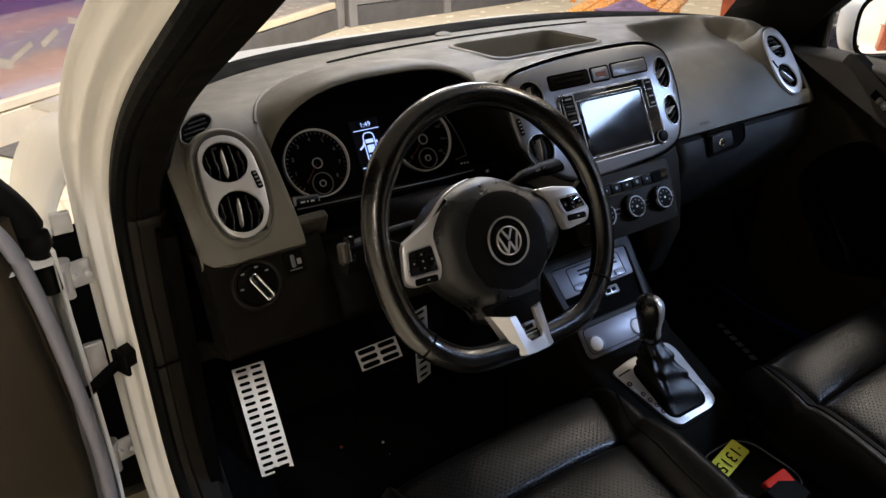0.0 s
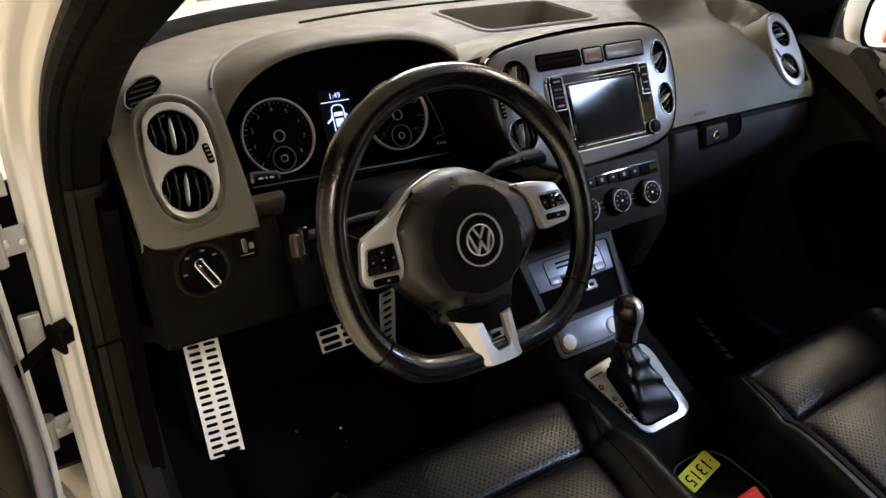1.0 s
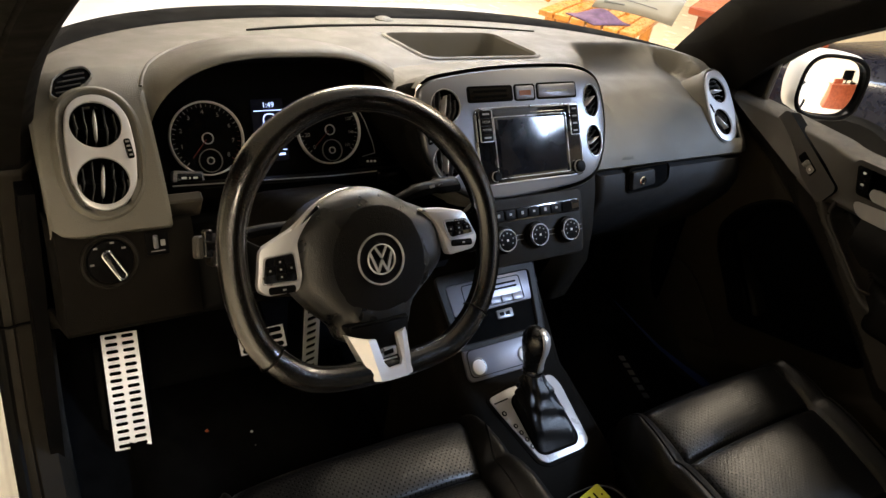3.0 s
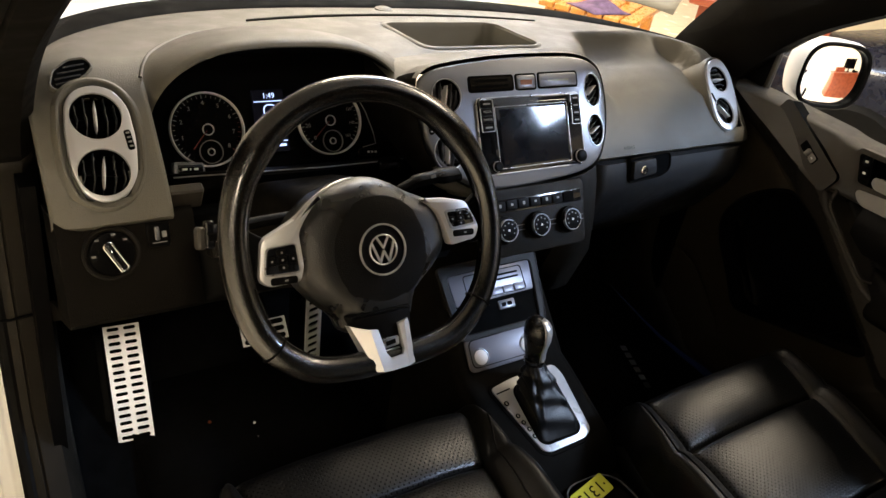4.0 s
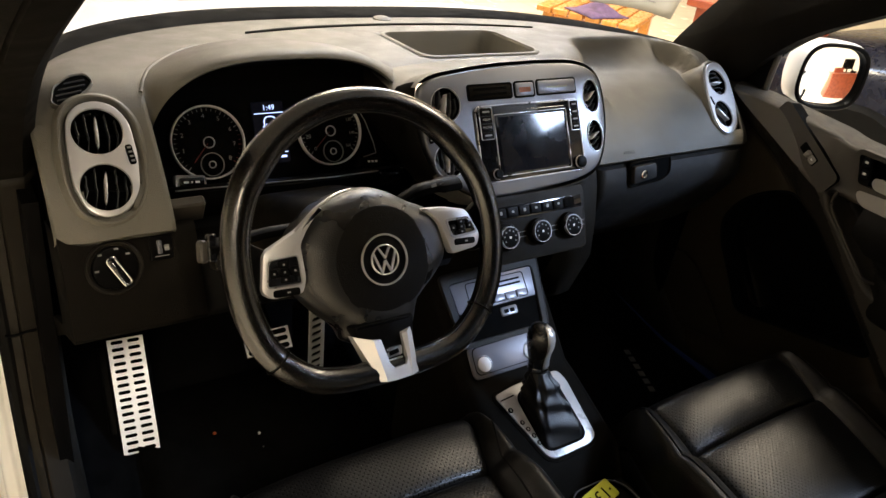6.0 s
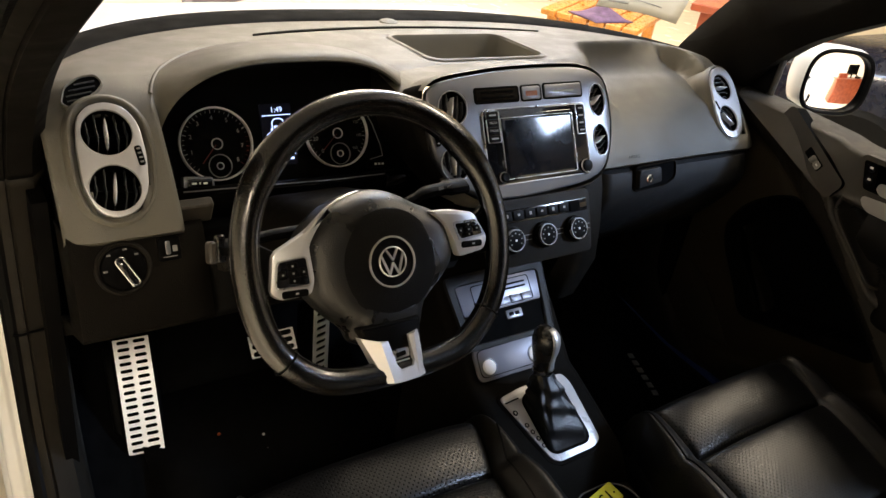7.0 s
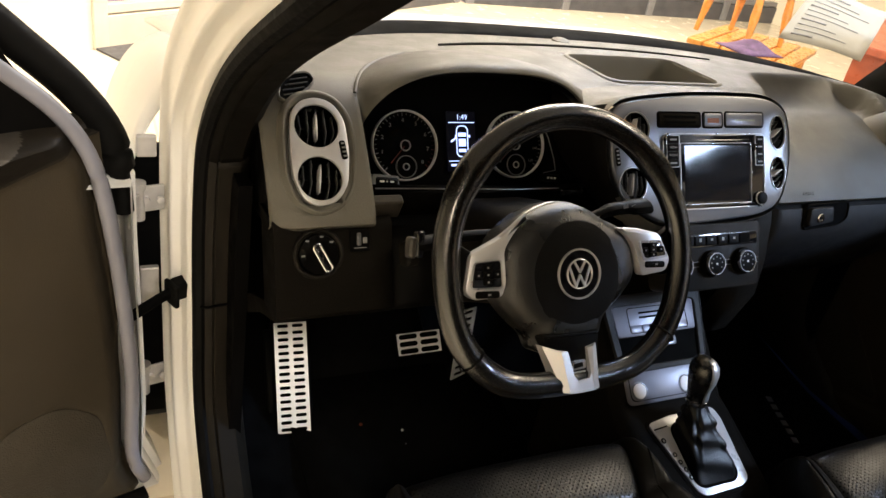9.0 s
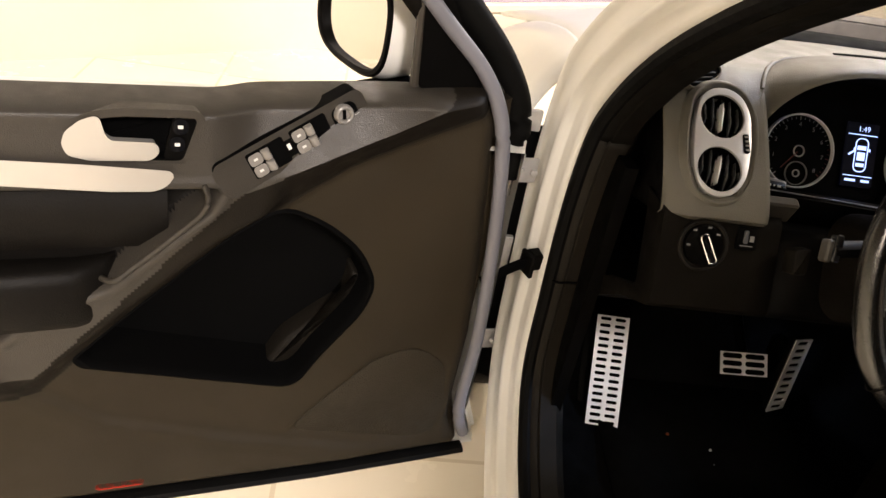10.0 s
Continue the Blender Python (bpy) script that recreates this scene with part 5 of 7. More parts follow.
# knob
axis = (Vector((-0.018, -0.018, 0.782)) - top_c).normalized()
kx = Vector((1, 0, 0))
ky = axis.cross(kx).normalized()
kx = ky.cross(axis).normalized()
rings = []
for h, rx, ry, off in ((-0.012, 0.0150, 0.0150, 0), (0.0, 0.0165, 0.0165, 0), (0.004, 0.0170, 0.0175, 0), (0.012, 0.0160, 0.0180, 0), (0.028, 0.0175, 0.0205, -0.001), (0.045, 0.0205, 0.0245, -0.003), (0.060, 0.0215, 0.0260, -0.004), (0.072, 0.0200, 0.0245, -0.004), (0.081, 0.0150, 0.0190, -0.003), (0.086, 0.0080, 0.0100, -0.002), (0.0875, 0.001, 0.001, -0.002)):
    rings.append([top_c + axis * h + kx * rx * math.cos(2 * math.pi * i / 28) + ky * (off + ry * math.sin(2 * math.pi * i / 28)) for i in range(28)])
bm = bmesh.new()
loft(bm, rings, cap0=True, cap1=True)
KNOB = leather("knob_leather", (0.006, 0.006, 0.006), rough=0.27, wrinkles=0.01, spec=0.8)
knob = part("knob", bm, KNOB, shifter, "smooth black leather knob", 70)
bm = bmesh.new()
ring = lambda h, r: [top_c + axis * h + kx * r * math.cos(2 * math.pi * i / 28) + ky * r * 1.03 * math.sin(2 * math.pi * i / 28) for i in range(28)]
loft(bm, [ring(0.002, 0.0172), ring(0.0025, 0.0182), ring(0.0065, 0.0182), ring(0.007, 0.0170)])
part("knob_collar", bm, CHROME, knob, "thin chrome collar")
bm = bmesh.new()
rows = []
for h, rx, ry, off in ((0.008, 0.0170, 0.0182, 0), (0.018, 0.0170, 0.0190, 0), (0.030, 0.0178, 0.0208, -0.001), (0.045, 0.0205, 0.0245, -0.003), (0.060, 0.0215, 0.0260, -0.004), (0.072, 0.0200, 0.0245, -0.004), (0.081, 0.0150, 0.0190, -0.003), (0.086, 0.0080, 0.0100, -0.002)):
    rows.append([top_c + axis * (h + 0.0006) + 1.03 * (kx * rx * math.cos(radians(a)) + ky * (off + ry * math.sin(radians(a)))) for a in (-106, -92, -78, -64, -50, -36)])
loft(bm, rows, close=False)
thicken(part("knob_inlay", bm, SILVER, knob, "satin silver knob inlay"), 0.0006)

# ---- cup holder with a key tag and a buckle ----
cup = thing("cup_holder", "black oval cup holder with thin chrome edge", "cup holder", (0.03, -0.23, 0.535))
bm = bmesh.new()
frame_ring(bm, pose(0.025, -0.245, 0.535), rrect(0.130, 0.150, 0.045, 6), rrect(0.116, 0.136, 0.040, 6), 0.0, 0.007, 0.002)
part("rim", bm, DASH_LOW, cup)
bm = bmesh.new()
tube(bm, [(x + 0.025, y - 0.245, 0.5435) for x, y in rrect(0.118, 0.138, 0.040, 6)], 0.0014, 6, True)
part("edge", bm, GREY_TRIM, cup)
tag_ob = thing("yellow_key_tag", "bright yellow paper key tag with a handwritten number", "tag", (0.012, -0.205, 0.538))
TG = pose(0.014, -0.206, 0.548, 12, -8, 10)
bm = bmesh.new()
slab(bm, TG, rrect(0.078, 0.034, 0.004), 0, 0.0016, 0.0004)
part("card", bm, YELLOW, tag_ob)
writing("handwriting", "·1315", 0.030, TG @ pose(0, 0, 0.0022, 0, 0, 180), MATT, tag_ob)
buckle = thing("seat_belt_buckle", "black seat belt buckle with red release button", "seat belt buckle", (0.01, -0.30, 0.55))
bm = bmesh.new()
box(bm, pose(0.010, -0.312, 0.555, 20, 0, 8), 0.072, 0.050, 0.026, r=0.006)
part("buckle_body", bm, BLACK, buckle)
bm = bmesh.new()
box(bm, pose(0.012, -0.296, 0.568, 24, 0, 2), 0.056, 0.026, 0.012, r=0.004)
part("release_button", bm, RED_PLASTIC, buckle, "red release button")

# ---- floor and pedals ----
carpet = thing("footwell_carpet", "black carpet over the car floor and footwells", "carpet", (0, 0, 0.34), kind="structure")
bm = bmesh.new()
prof = ((-1.6, 0.36), (-0.2, 0.36), (0.25, 0.37), (0.38, 0.40), (0.52, 0.48), (0.66, 0.64), (0.70, 0.90))
loft(bm, [[(x, y, z) for y, z in prof] for x in (-0.70, -0.66, -0.4, -0.12, 0.12, 0.4, 0.66, 0.70)], close=False)
part("carpet", bm, CARPET, carpet, "", 60)
for sx in (-1, 1):
    bm = bmesh.new()
    box(bm, pose(sx * 0.705, 0.50, 0.66), 0.02, 0.46, 0.62)
    part("kick_panel", bm, BLACK, carpet)
for sx, lab in ((-0.36, ""), (0.40, "black passenger mat with pale lettering bars and a blue strip beside it")):
    mat_ob = thing("floor_mat", lab or "black floor mat with crumbs of dirt", "mat", (sx, 0.14, 0.362))
    bm = bmesh.new()
    prof = ((-0.05, 0.366), (0.20, 0.376), (0.34, 0.394), (0.44, 0.44))
    loft(bm, [[(sx + x, y, z + 0.003) for y, z in prof] for x in (-0.22, -0.1, 0.0, 0.1, 0.24)], close=False)
    thicken(part("mat_body", bm, CARPET, mat_ob), 0.006)
    if lab:
        for k in range(6):
            bm = bmesh.new()
            box(bm, pose(0.562 - 0.010 * k, 0.212 - 0.026 * k, 0.383, 0, 0, 68), 0.017, 0.014, 0.002)
            part("lettering_bar", bm, MAT_PRINT, mat_ob)
        # narrow blue strip just outside the mat
        bm = bmesh.new()
        tube(bm, [(0.688, 0.40, 0.43), (0.688, 0.20, 0.394), (0.688, 0.00, 0.386)], (0.015, 0.004), 8)
        part("edge_strip", bm, BLUE_TRIM, mat_ob, "blue strip beside the mat")
    else:
        for k in range(3):
            bm = bmesh.new()
            bmesh.ops.create_icosphere(bm, subdivisions=1, radius=(0.0032, 0.0018, 0.0045)[k], matrix=pose((-0.366, -0.372, -0.443, -0.352, -0.39)[k], (0.307, 0.27, 0.34, 0.285, 0.25)[k], 0.396, 20, 30, 10))
            part("crumb", bm, (WHITE_MARK, GREY_MARK, RED_WOOD)[k], mat_ob)


def holed_plate(m, w, h, cols, rows, slot, parent, name, mat, back=True, gap=0.006, edge=0.004, sep=None):
    """A pedal plate pierced by rows of rounded slots: rails, rungs and a rubber back."""
    bm = bmesh.new()
    sep = sep or edge
    cw = (w - 2 * edge - (cols - 1) * sep) / cols
    step = h / rows
    for c in range(cols):
        u = -w / 2 + edge + c * (cw + sep) + cw / 2
        for r in range(rows):
            v = -h / 2 + (r + 0.5) * step
            outer = rrect(cw, step, 0.0001, 3, u, v)
            inner = rrect(cw - 0.002, slot, slot / 2 - 0.0002, 3, u, v)
            frame_ring(bm, m, outer, inner, 0, 0.003, 0.0002)
    for c in range(cols + 1):
        u = -w / 2 + edge / 2 if c == 0 else (w / 2 - edge / 2 if c == cols else -w / 2 + edge + c * (cw + sep) - sep / 2)
        box(bm, m, edge if c in (0, cols) else sep, h, 0.003, (u, 0, 0.0015))
    ob = part(name, bm, mat, parent, "brushed steel plate with slots", 30)
    if back:
        bm = bmesh.new()
        slab(bm, m, rrect(w + 0.004, h + 0.004, 0.004), -0.012, -0.0015, 0.002)
        part("rubber_back", bm, MATT, parent)
    return ob


def corner_frame(tl, tr, bl, br):
    tl, tr, bl, br = Vector(tl), Vector(tr), Vector(bl), Vector(br)
    c = (tl + tr + bl + br) / 4
    x = ((tr + br) - (tl + bl)).normalized()
    y = ((tl + tr) - (bl + br))
    y = (y - x * y.dot(x)).normalized()
    z = x.cross(y)
    m = Matrix((x, y, z)).transposed().to_4x4()
    m.translation = c
    return m


footrest = thing("footrest", "brushed steel footrest pierced by two columns of slots", "footrest", (-0.57, 0.41, 0.40))
FR = corner_frame((-0.601, 0.484, 0.560), (-0.539, 0.472, 0.564), (-0.599, 0.356, 0.393), (-0.538, 0.346, 0.399))
holed_plate(FR, 0.0625, 0.213, 2, 16, 0.0066, footrest, "plate", STEEL, edge=0.0055)
bm = bmesh.new()
slab(bm, FR @ pose(-0.042, -0.01, -0.02), rrect(0.020, 0.21, 0.006), -0.02, 0.0, 0.004)
part("side_bracket", bm, BLACK, footrest)
bm = bmesh.new()
slab(bm, FR, rrect(0.075, 0.24, 0.01), -0.10, -0.013, 0.004)
part("base", bm, MATT, footrest)
brake = thing("brake_pedal", "brushed steel brake pedal with slots", "pedal", (-0.32, 0.42, 0.45))
BP = panel((-0.317, 0.398, 0.540), 40, -10, 7)
holed_plate(BP, 0.090, 0.044, 2, 3, 0.0100, brake, "plate", STEEL, edge=0.003)
bm = bmesh.new()
tube(bm, at3(BP, smooth_path([(0.01, 0.0, -0.010), (0.012, 0.05, -0.05), (0.015, 0.20, -0.10), (0.02, 0.30, -0.12)], 5)), (0.012, 0.006), 8)
part("arm", bm, BLACK, brake)
gas = thing("accelerator_pedal", "tall brushed steel accelerator pedal with slots", "pedal", (-0.17, 0.42, 0.40))
GP = corner_frame((-0.238, 0.412, 0.600), (-0.200, 0.422, 0.596), (-0.210, 0.402, 0.390), (-0.170, 0.412, 0.392))
holed_plate(GP, 0.040, 0.204, 1, 12, 0.0090, gas, "plate", STEEL, edge=0.006)
bm = bmesh.new()
slab(bm, GP, rrect(0.03, 0.15, 0.006), -0.06, -0.012, 0.004)
part("arm", bm, MATT, gas)

# ---- seats ----
def seat(name, label, cx, front, z0, slim=0.0, slope=0.09, rise=0.030):
    ob = thing(name, label, "car seat", (cx, front - 0.3, 0.37))

    def inner(y):
        if slim:
            return lerp(0.184, 0.150, min(1.0, max(0.0, -y / 0.5)))
        return curve_at([(-0.50, 0.140 + 0.5 * slim), (-0.20, 0.150 + 0.3 * slim), (-0.12, 0.158 + 0.3 * slim), (-0.03, 0.186 - 0.1 * slim), (0.04, 0.188)], y)

    def outer(y):
        if slim:
            return inner(y) + curve_at([(-0.50, 0.085), (-0.10, 0.064), (-0.03, 0.046), (0.0, 0.030), (0.03, 0.010)], y)
        return curve_at([(-0.50, 0.250), (-0.15, 0.242), (-0.05, 0.228), (0.0, 0.208), (0.03, 0.19)], y)

    def height(x, y):
        e, i, o = abs(x), inner(y), outer(y)
        back = min(1.0, max(0.0, (-y - 0.01) / 0.16))
        z = z0 + slope * y
        # stuffed centre panels
        for y0, y1 in ((-0.116, 0.012), (-0.30, -0.116), (-0.50, -0.30)):
            if y0 <= y <= y1:
                z += (0.020 * math.sin(math.pi * ((y1 - y) / (y1 - y0)) ** (0.55 if y1 < 0 else 1.0)) ** 0.6) * (1 - 0.5 * min(1.0, e / i) ** 3) - 0.008
        z -= 0.010 * min(1.0, e / i) ** 4 * 0.6
        if e > i:
            t = min(1.0, (e - i) / max(0.02, o - i))
            z += (0.012 + rise * back) * math.sin(min(1.0, t / 0.55) * math.pi / 2) - 0.085 * max(0.0, (t - (0.62 if slim else 0.45)) / (0.38 if slim else 0.55)) ** 2.2
        # rounded front edge
        z -= 0.090 * max(0.0, (y + 0.030) / 0.06) ** 2.4
        # sewn seams
        seam = min(abs(e - i), abs(y + 0.116) if e < i else 1.0, abs(y + 0.30) if e < i else 1.0)
        z -= 0.006 * math.exp(-(seam / 0.004) ** 2)
        return z

    def patch(name, x0, x1, y0, y1, mat, nu, nv, text):
        bm = bmesh.new()

        def f(u, v):
            y = lerp(y0, y1, v)
            x = lerp(x0(y), x1(y), u)
            return (cx + x, front + y, height(x, y))
        sheet(bm, f, nu, nv)
        return part(name, bm, mat, ob, text, 80)
    patch("front_panel", lambda y: -inner(y), inner, -0.116, 0.030, SEAT_HOLES, 60, 40, "perforated black leather front panel")
    patch("middle_panel", lambda y: -inner(y), inner, -0.30, -0.116, SEAT_HOLES, 60, 40, "perforated black leather panel")
    patch("rear_panel", lambda y: -inner(y), inner, -0.50, -0.30, SEAT_HOLES, 40, 30, "perforated black leather panel")
    patch("bolster", lambda y: -outer(y), lambda y: -inner(y), -0.50, 0.030, SEAT_SIDE, 24, 70, "smooth black leather side bolster")
    patch("bolster", inner, outer, -0.50, 0.030, SEAT_SIDE, 24, 70, "smooth black leather side bolster")
    # piping along the bolster seams
    for sx in (-1, 1):
        bm = bmesh.new()
        tube(bm, [(cx + sx * (inner(y) + (0.022 + 0.012 * min(1, -y / 0.1) if slim else 0.030 - 0.010 * min(1, -y / 0.1))), front + y, height(inner(y) + (0.022 + 0.012 * min(1, -y / 0.1) if slim else 0.030 - 0.010 * min(1, -y / 0.1)), y) + 0.0006) for y in [-0.005 - 0.48 * i / 40 for i in range(41)]], 0.0016, 6)
        part("piping", bm, BLACK, ob)
    # skirts down to the base
    bm = bmesh.new()
    rim = [(-outer(-0.50), -0.50)] + [(-outer(y), y) for y in (-0.4, -0.3, -0.2, -0.1, -0.03, 0.015, 0.030)] + [(x, 0.030) for x in (-0.15, -0.1, -0.05, 0, 0.05, 0.1, 0.15)] + [(outer(y), y) for y in (0.030, 0.015, -0.03, -0.1, -0.2, -0.3, -0.4, -0.50)]
    rings = [[(cx + x, front + y, height(x, y) + 0.002) for x, y in rim]]
    for k, dz in ((1.02, -0.03), (1.0, -0.08), (0.97, -0.15), (0.93, -0.19)):
        rings.append([(cx + x * k, front + (y + 0.25) * k - 0.25, min(z0 - 0.06 + dz, height(x, y) - 0.01)) for x, y in rim])
    loft(bm, rings, close=False)
    part("skirt", bm, SEAT, ob, "black leather seat skirt", 70)
    bm = bmesh.new()
    box(bm, pose(cx, front - 0.25, (0.362 + z0 - 0.24) / 2), 0.38, 0.40, z0 - 0.24 - 0.362 + 0.02, r=0.01)
    part("rails", bm, MATT, ob)
    # backrest and head restraint
    bm = bmesh.new()
    rings = []
    for i in range(12):
        t = i / 11
        ww, th = lerp(0.50, 0.42, t), lerp(0.13, 0.09, t)
        c = Vector((cx, front - 0.54 - 0.20 * t, z0 - 0.08 + 0.66 * t))
        k = 0.7 if i in (0, 11) else 1
        rings.append([c + Vector((x * k, y * k, 0)) for x, y in rrect(ww, th, 0.05, 6)])
    loft(bm, rings, cap0=True, cap1=True)
    part("backrest", bm, SEAT, ob, "black leather backrest", 70)
    bm = bmesh.new()
    box(bm, pose(cx, front - 0.76, z0 + 0.70, -12), 0.26, 0.09, 0.19, r=0.04)
    part("head_restraint", bm, SEAT, ob)
    return ob


seat("driver_seat", "black leather driver's seat with a perforated cushion", -0.343, -0.030, 0.660)
seat("passenger_seat", "black leather passenger seat with a perforated cushion", 0.341, -0.140, 0.658, 0.028, 0.19, 0.006)

# ---- car shell ----
shell = thing("car_body", "white car body with black door seals and pillar trim", "car", (0, 0, 0.0))
SEALY = [(1.62, -0.62), (1.50, -0.42), (1.36, -0.20), (1.25, 0.015), (1.157, 0.165), (1.06, 0.275), (0.98, 0.325), (0.85, 0.345), (0.70, 0.335), (0.55, 0.315), (0.46, 0.235), (0.40, 0.12), (0.37, -0.02), (0.365, -0.30), (0.365, -0.8)]


def pillar_x(z):
    return 0.755 - 0.30 * max(0.0, z - 1.34) ** 1.15


def seal_path(sx, d=0.0, dy=0.0):
    lift = 0.034 if sx > 0 else 0.0
    return smooth_path([(sx * (pillar_x(z) + d), y + dy, z + lift * min(1.0, max(0.0, (z - 1.04) / 0.11))) for z, y in SEALY], 6)


def outward(path):
    """Unit normals, in the side view, that point away from the door opening."""
    out = []
    for i, p in enumerate(path):
        q = path[min(i + 1, len(path) - 1)] - path[max(i - 1, 0)]
        out.append(Vector((-q.z, q.y)).normalized())
    return out


for sx in (-1, 1):
    # rubber seal
    bm = bmesh.new()
    tube(bm, seal_path(sx), 0.013, 10, up=(1, 0, 0))
    part("door_seal", bm, RUBBER, shell, "black rubber door seal")
    # painted jamb: steps outward and forward from the seal
    a = seal_path(sx)
    nrm = outward(a)

    def offset(d, e):
        out = []
        for p, n in zip(a, nrm):
            t = min(1.0, max(0.0, (p.z - 1.02) / 0.34))
            k = lerp(1.0, 0.42, t)
            out.append((p.x + sx * d * (1 - 0.15 * t), p.y + n.x * e * k, p.z + n.y * e * k))
        return out
    bm = bmesh.new()
    loft(bm, [offset(*q) for q in ((0.000, 0.006), (0.012, 0.010), (0.017, 0.014), (0.019, 0.020), (0.022, 0.040), (0.025, 0.043), (0.034, 0.046), (0.038, 0.049), (0.039, 0.054), (0.035, 0.060), (0.034, 0.066), (0.036, 0.098), (0.040, 0.102), (0.046, 0.105), (0.047, 0.110), (0.036, 0.115), (0.020, 0.116))], close=False)
    thicken(part("door_jamb", bm, PAINT, shell, "white painted door jamb", 60), 0.003, 0)
    # black sheet put in for the shade between the jamb and the front wing
    bm = bmesh.new()
    loft(bm, [[(sx * x, y, z) for z in (0.40, 0.70, 0.86, 0.91, 0.94)] for x, y in ((0.775, 0.452), (0.80, 0.466), (0.86, 0.470), (0.893, 0.465))], close=False)
    thicken(part("hinge_shade_sheet", bm, MATT, shell, "black sheet for the shade behind the hinges", 60), 0.004, 0)
    # inner trim from the seal to the dash side
    bm = bmesh.new()
    rows = []
    for d, e in ((0.004, 0.0), (-0.008, -0.012), (-0.016, -0.014), (-0.018, -0.010), (-0.022, -0.014), (-0.050, -0.012), (-0.066, 0.004), (-0.074, 0.05), (-0.080, 0.15)):
        rows.append([(p.x + sx * d, p.y + n.x * e, p.z + n.y * e) for p, n in zip(a, nrm)])
    cut = next(i for i, p in enumerate(a) if p.z < 1.0)
    loft(bm, [r[cut:] for r in rows], close=False)
    thicken(part("sill_trim", bm, TRIM_DARK, shell, "brown-black grained kick trim", 40), 0.003, 0)
    bm = bmesh.new()
    loft(bm, [r[:cut + 1] for r in rows], close=False)
    thicken(part("pillar_trim", bm, PILLAR, shell, "black windscreen pillar trim", 40), 0.003, 0)
    bm = bmesh.new()
    tube(bm, [(sx * 0.757, 0.322, 0.731), (sx * 0.745, 0.318, 0.7315), (sx * 0.735, 0.320, 0.732), (sx * 0.700, 0.322, 0.733)], 0.0022, 6)
    part("trim_seam", bm, MATT, shell)
    # roof rail, rear pillars and side wall behind the front doors
    bm = bmesh.new()
    box(bm, pose(sx * 0.70, -1.10, 0.99), 0.06, 0.12, 1.25)
    part("center_pillar", bm, PAINT, shell)
    bm = bmesh.new()
    box(bm, pose(sx * 0.72, -1.75, 0.72), 0.08, 1.25, 0.72)
    part("rear_side", bm, PAINT, shell)
    bm = bmesh.new()
    tube(bm, smooth_path([(sx * 0.66, -0.60, 1.605), (sx * 0.655, -1.2, 1.64), (sx * 0.65, -2.1, 1.60), (sx * 0.72, -2.5, 1.05)], 6), 0.035, 8)
    part("roof_rail", bm, PAINT, shell)
# sill
bm = bmesh.new()
box(bm, pose(-0.80, -0.55, 0.315), 0.12, 1.2, 0.10, r=0.02)
part("sill", bm, PAINT, shell)
bm = bmesh.new()
box(bm, pose(0.0, -1.0, 0.335), 1.46, 3.4, 0.03)
part("floor_pan", bm, MATT, shell)
# roof with a black lining
bm = bmesh.new()
sheet(bm, lambda u, v: (lerp(-0.62, 0.62, u), lerp(-0.37, -2.3, v), 1.63 - 0.10 * (2 * u - 1) ** 4 + 0.05 * math.sin(math.pi * min(1, v * 1.2)) - 0.03), 12, 10)
thicken(part("roof", bm, PILLAR, shell, "dark roof lining", 60), 0.02)
bm = bmesh.new()
sheet(bm, lambda u, v: (lerp(-0.70, 0.70, u), -2.45 + 0.15 * v, lerp(0.35, 1.05, v)), 4, 3)
part("tail_panel", bm, PAINT, shell)
# unseen opaque stand-ins for tinted rear windows, added to block light from behind
for sx in (-1, 1):
    bm = bmesh.new()
    box(bm, pose(sx * 0.67, -1.68, 1.30), 0.012, 1.10, 0.56)
    part("rear_side_blocker", bm, GLOSS, shell, "unseen opaque stand-in for the tinted rear side window, blocks light")
bm = bmesh.new()
box(bm, pose(0, -2.34, 1.32, 12), 1.30, 0.012, 0.56)
part("rear_end_blocker", bm, GLOSS, shell, "unseen opaque stand-in for the tinted rear screen, blocks light")
# road wheels
for sx in (-1, 1):
    for y in (1.02, -1.58):
        bm = bmesh.new()
        lathe(bm, pose(sx * 0.76, y, 0.34, 0, 90, 0), ((0.20, -0.10), (0.32, -0.105), (0.34, -0.08), (0.34, 0.08), (0.32, 0.105), (0.20, 0.10)), 40)
        tyre = part("tyre", bm, RUBBER, shell, "black rubber tyre", 40)
        bm = bmesh.new()
        lathe(bm, pose(sx * 0.76, y, 0.34, 0, 90, 0), ((0.0, -0.09), (0.05, -0.095), (0.19, -0.08), (0.21, 0.0), (0.19, 0.08), (0.05, 0.095), (0.0, 0.09)), 32)
        part("rim", bm, SILVER, tyre, "silver wheel rim", 40)
# rear seat shelf
bm = bmesh.new()
box(bm, pose(0, -1.75, 0.70), 1.30, 0.22, 0.68, r=0.05)
part("rear_bench", bm, SEAT, shell)
# bonnet
bm = bmesh.new()


def bonnet(u, v):
    x = lerp(-0.745, 0.745, u)
    e = abs(x / 0.745)
    y = lerp(wind_y(0.66 * e) + 0.115, 1.58 - 0.14 * e ** 2, v)
    return (x, y, 1.070 - 0.17 * v ** 1.3 - 0.022 * e ** 6 + 0.010 * math.exp(-((e - 0.62) / 0.08) ** 2))


sheet(bm, bonnet, 32, 16)
thicken(part("bonnet", bm, PAINT, shell, "glossy white bonnet", 60), 0.01)
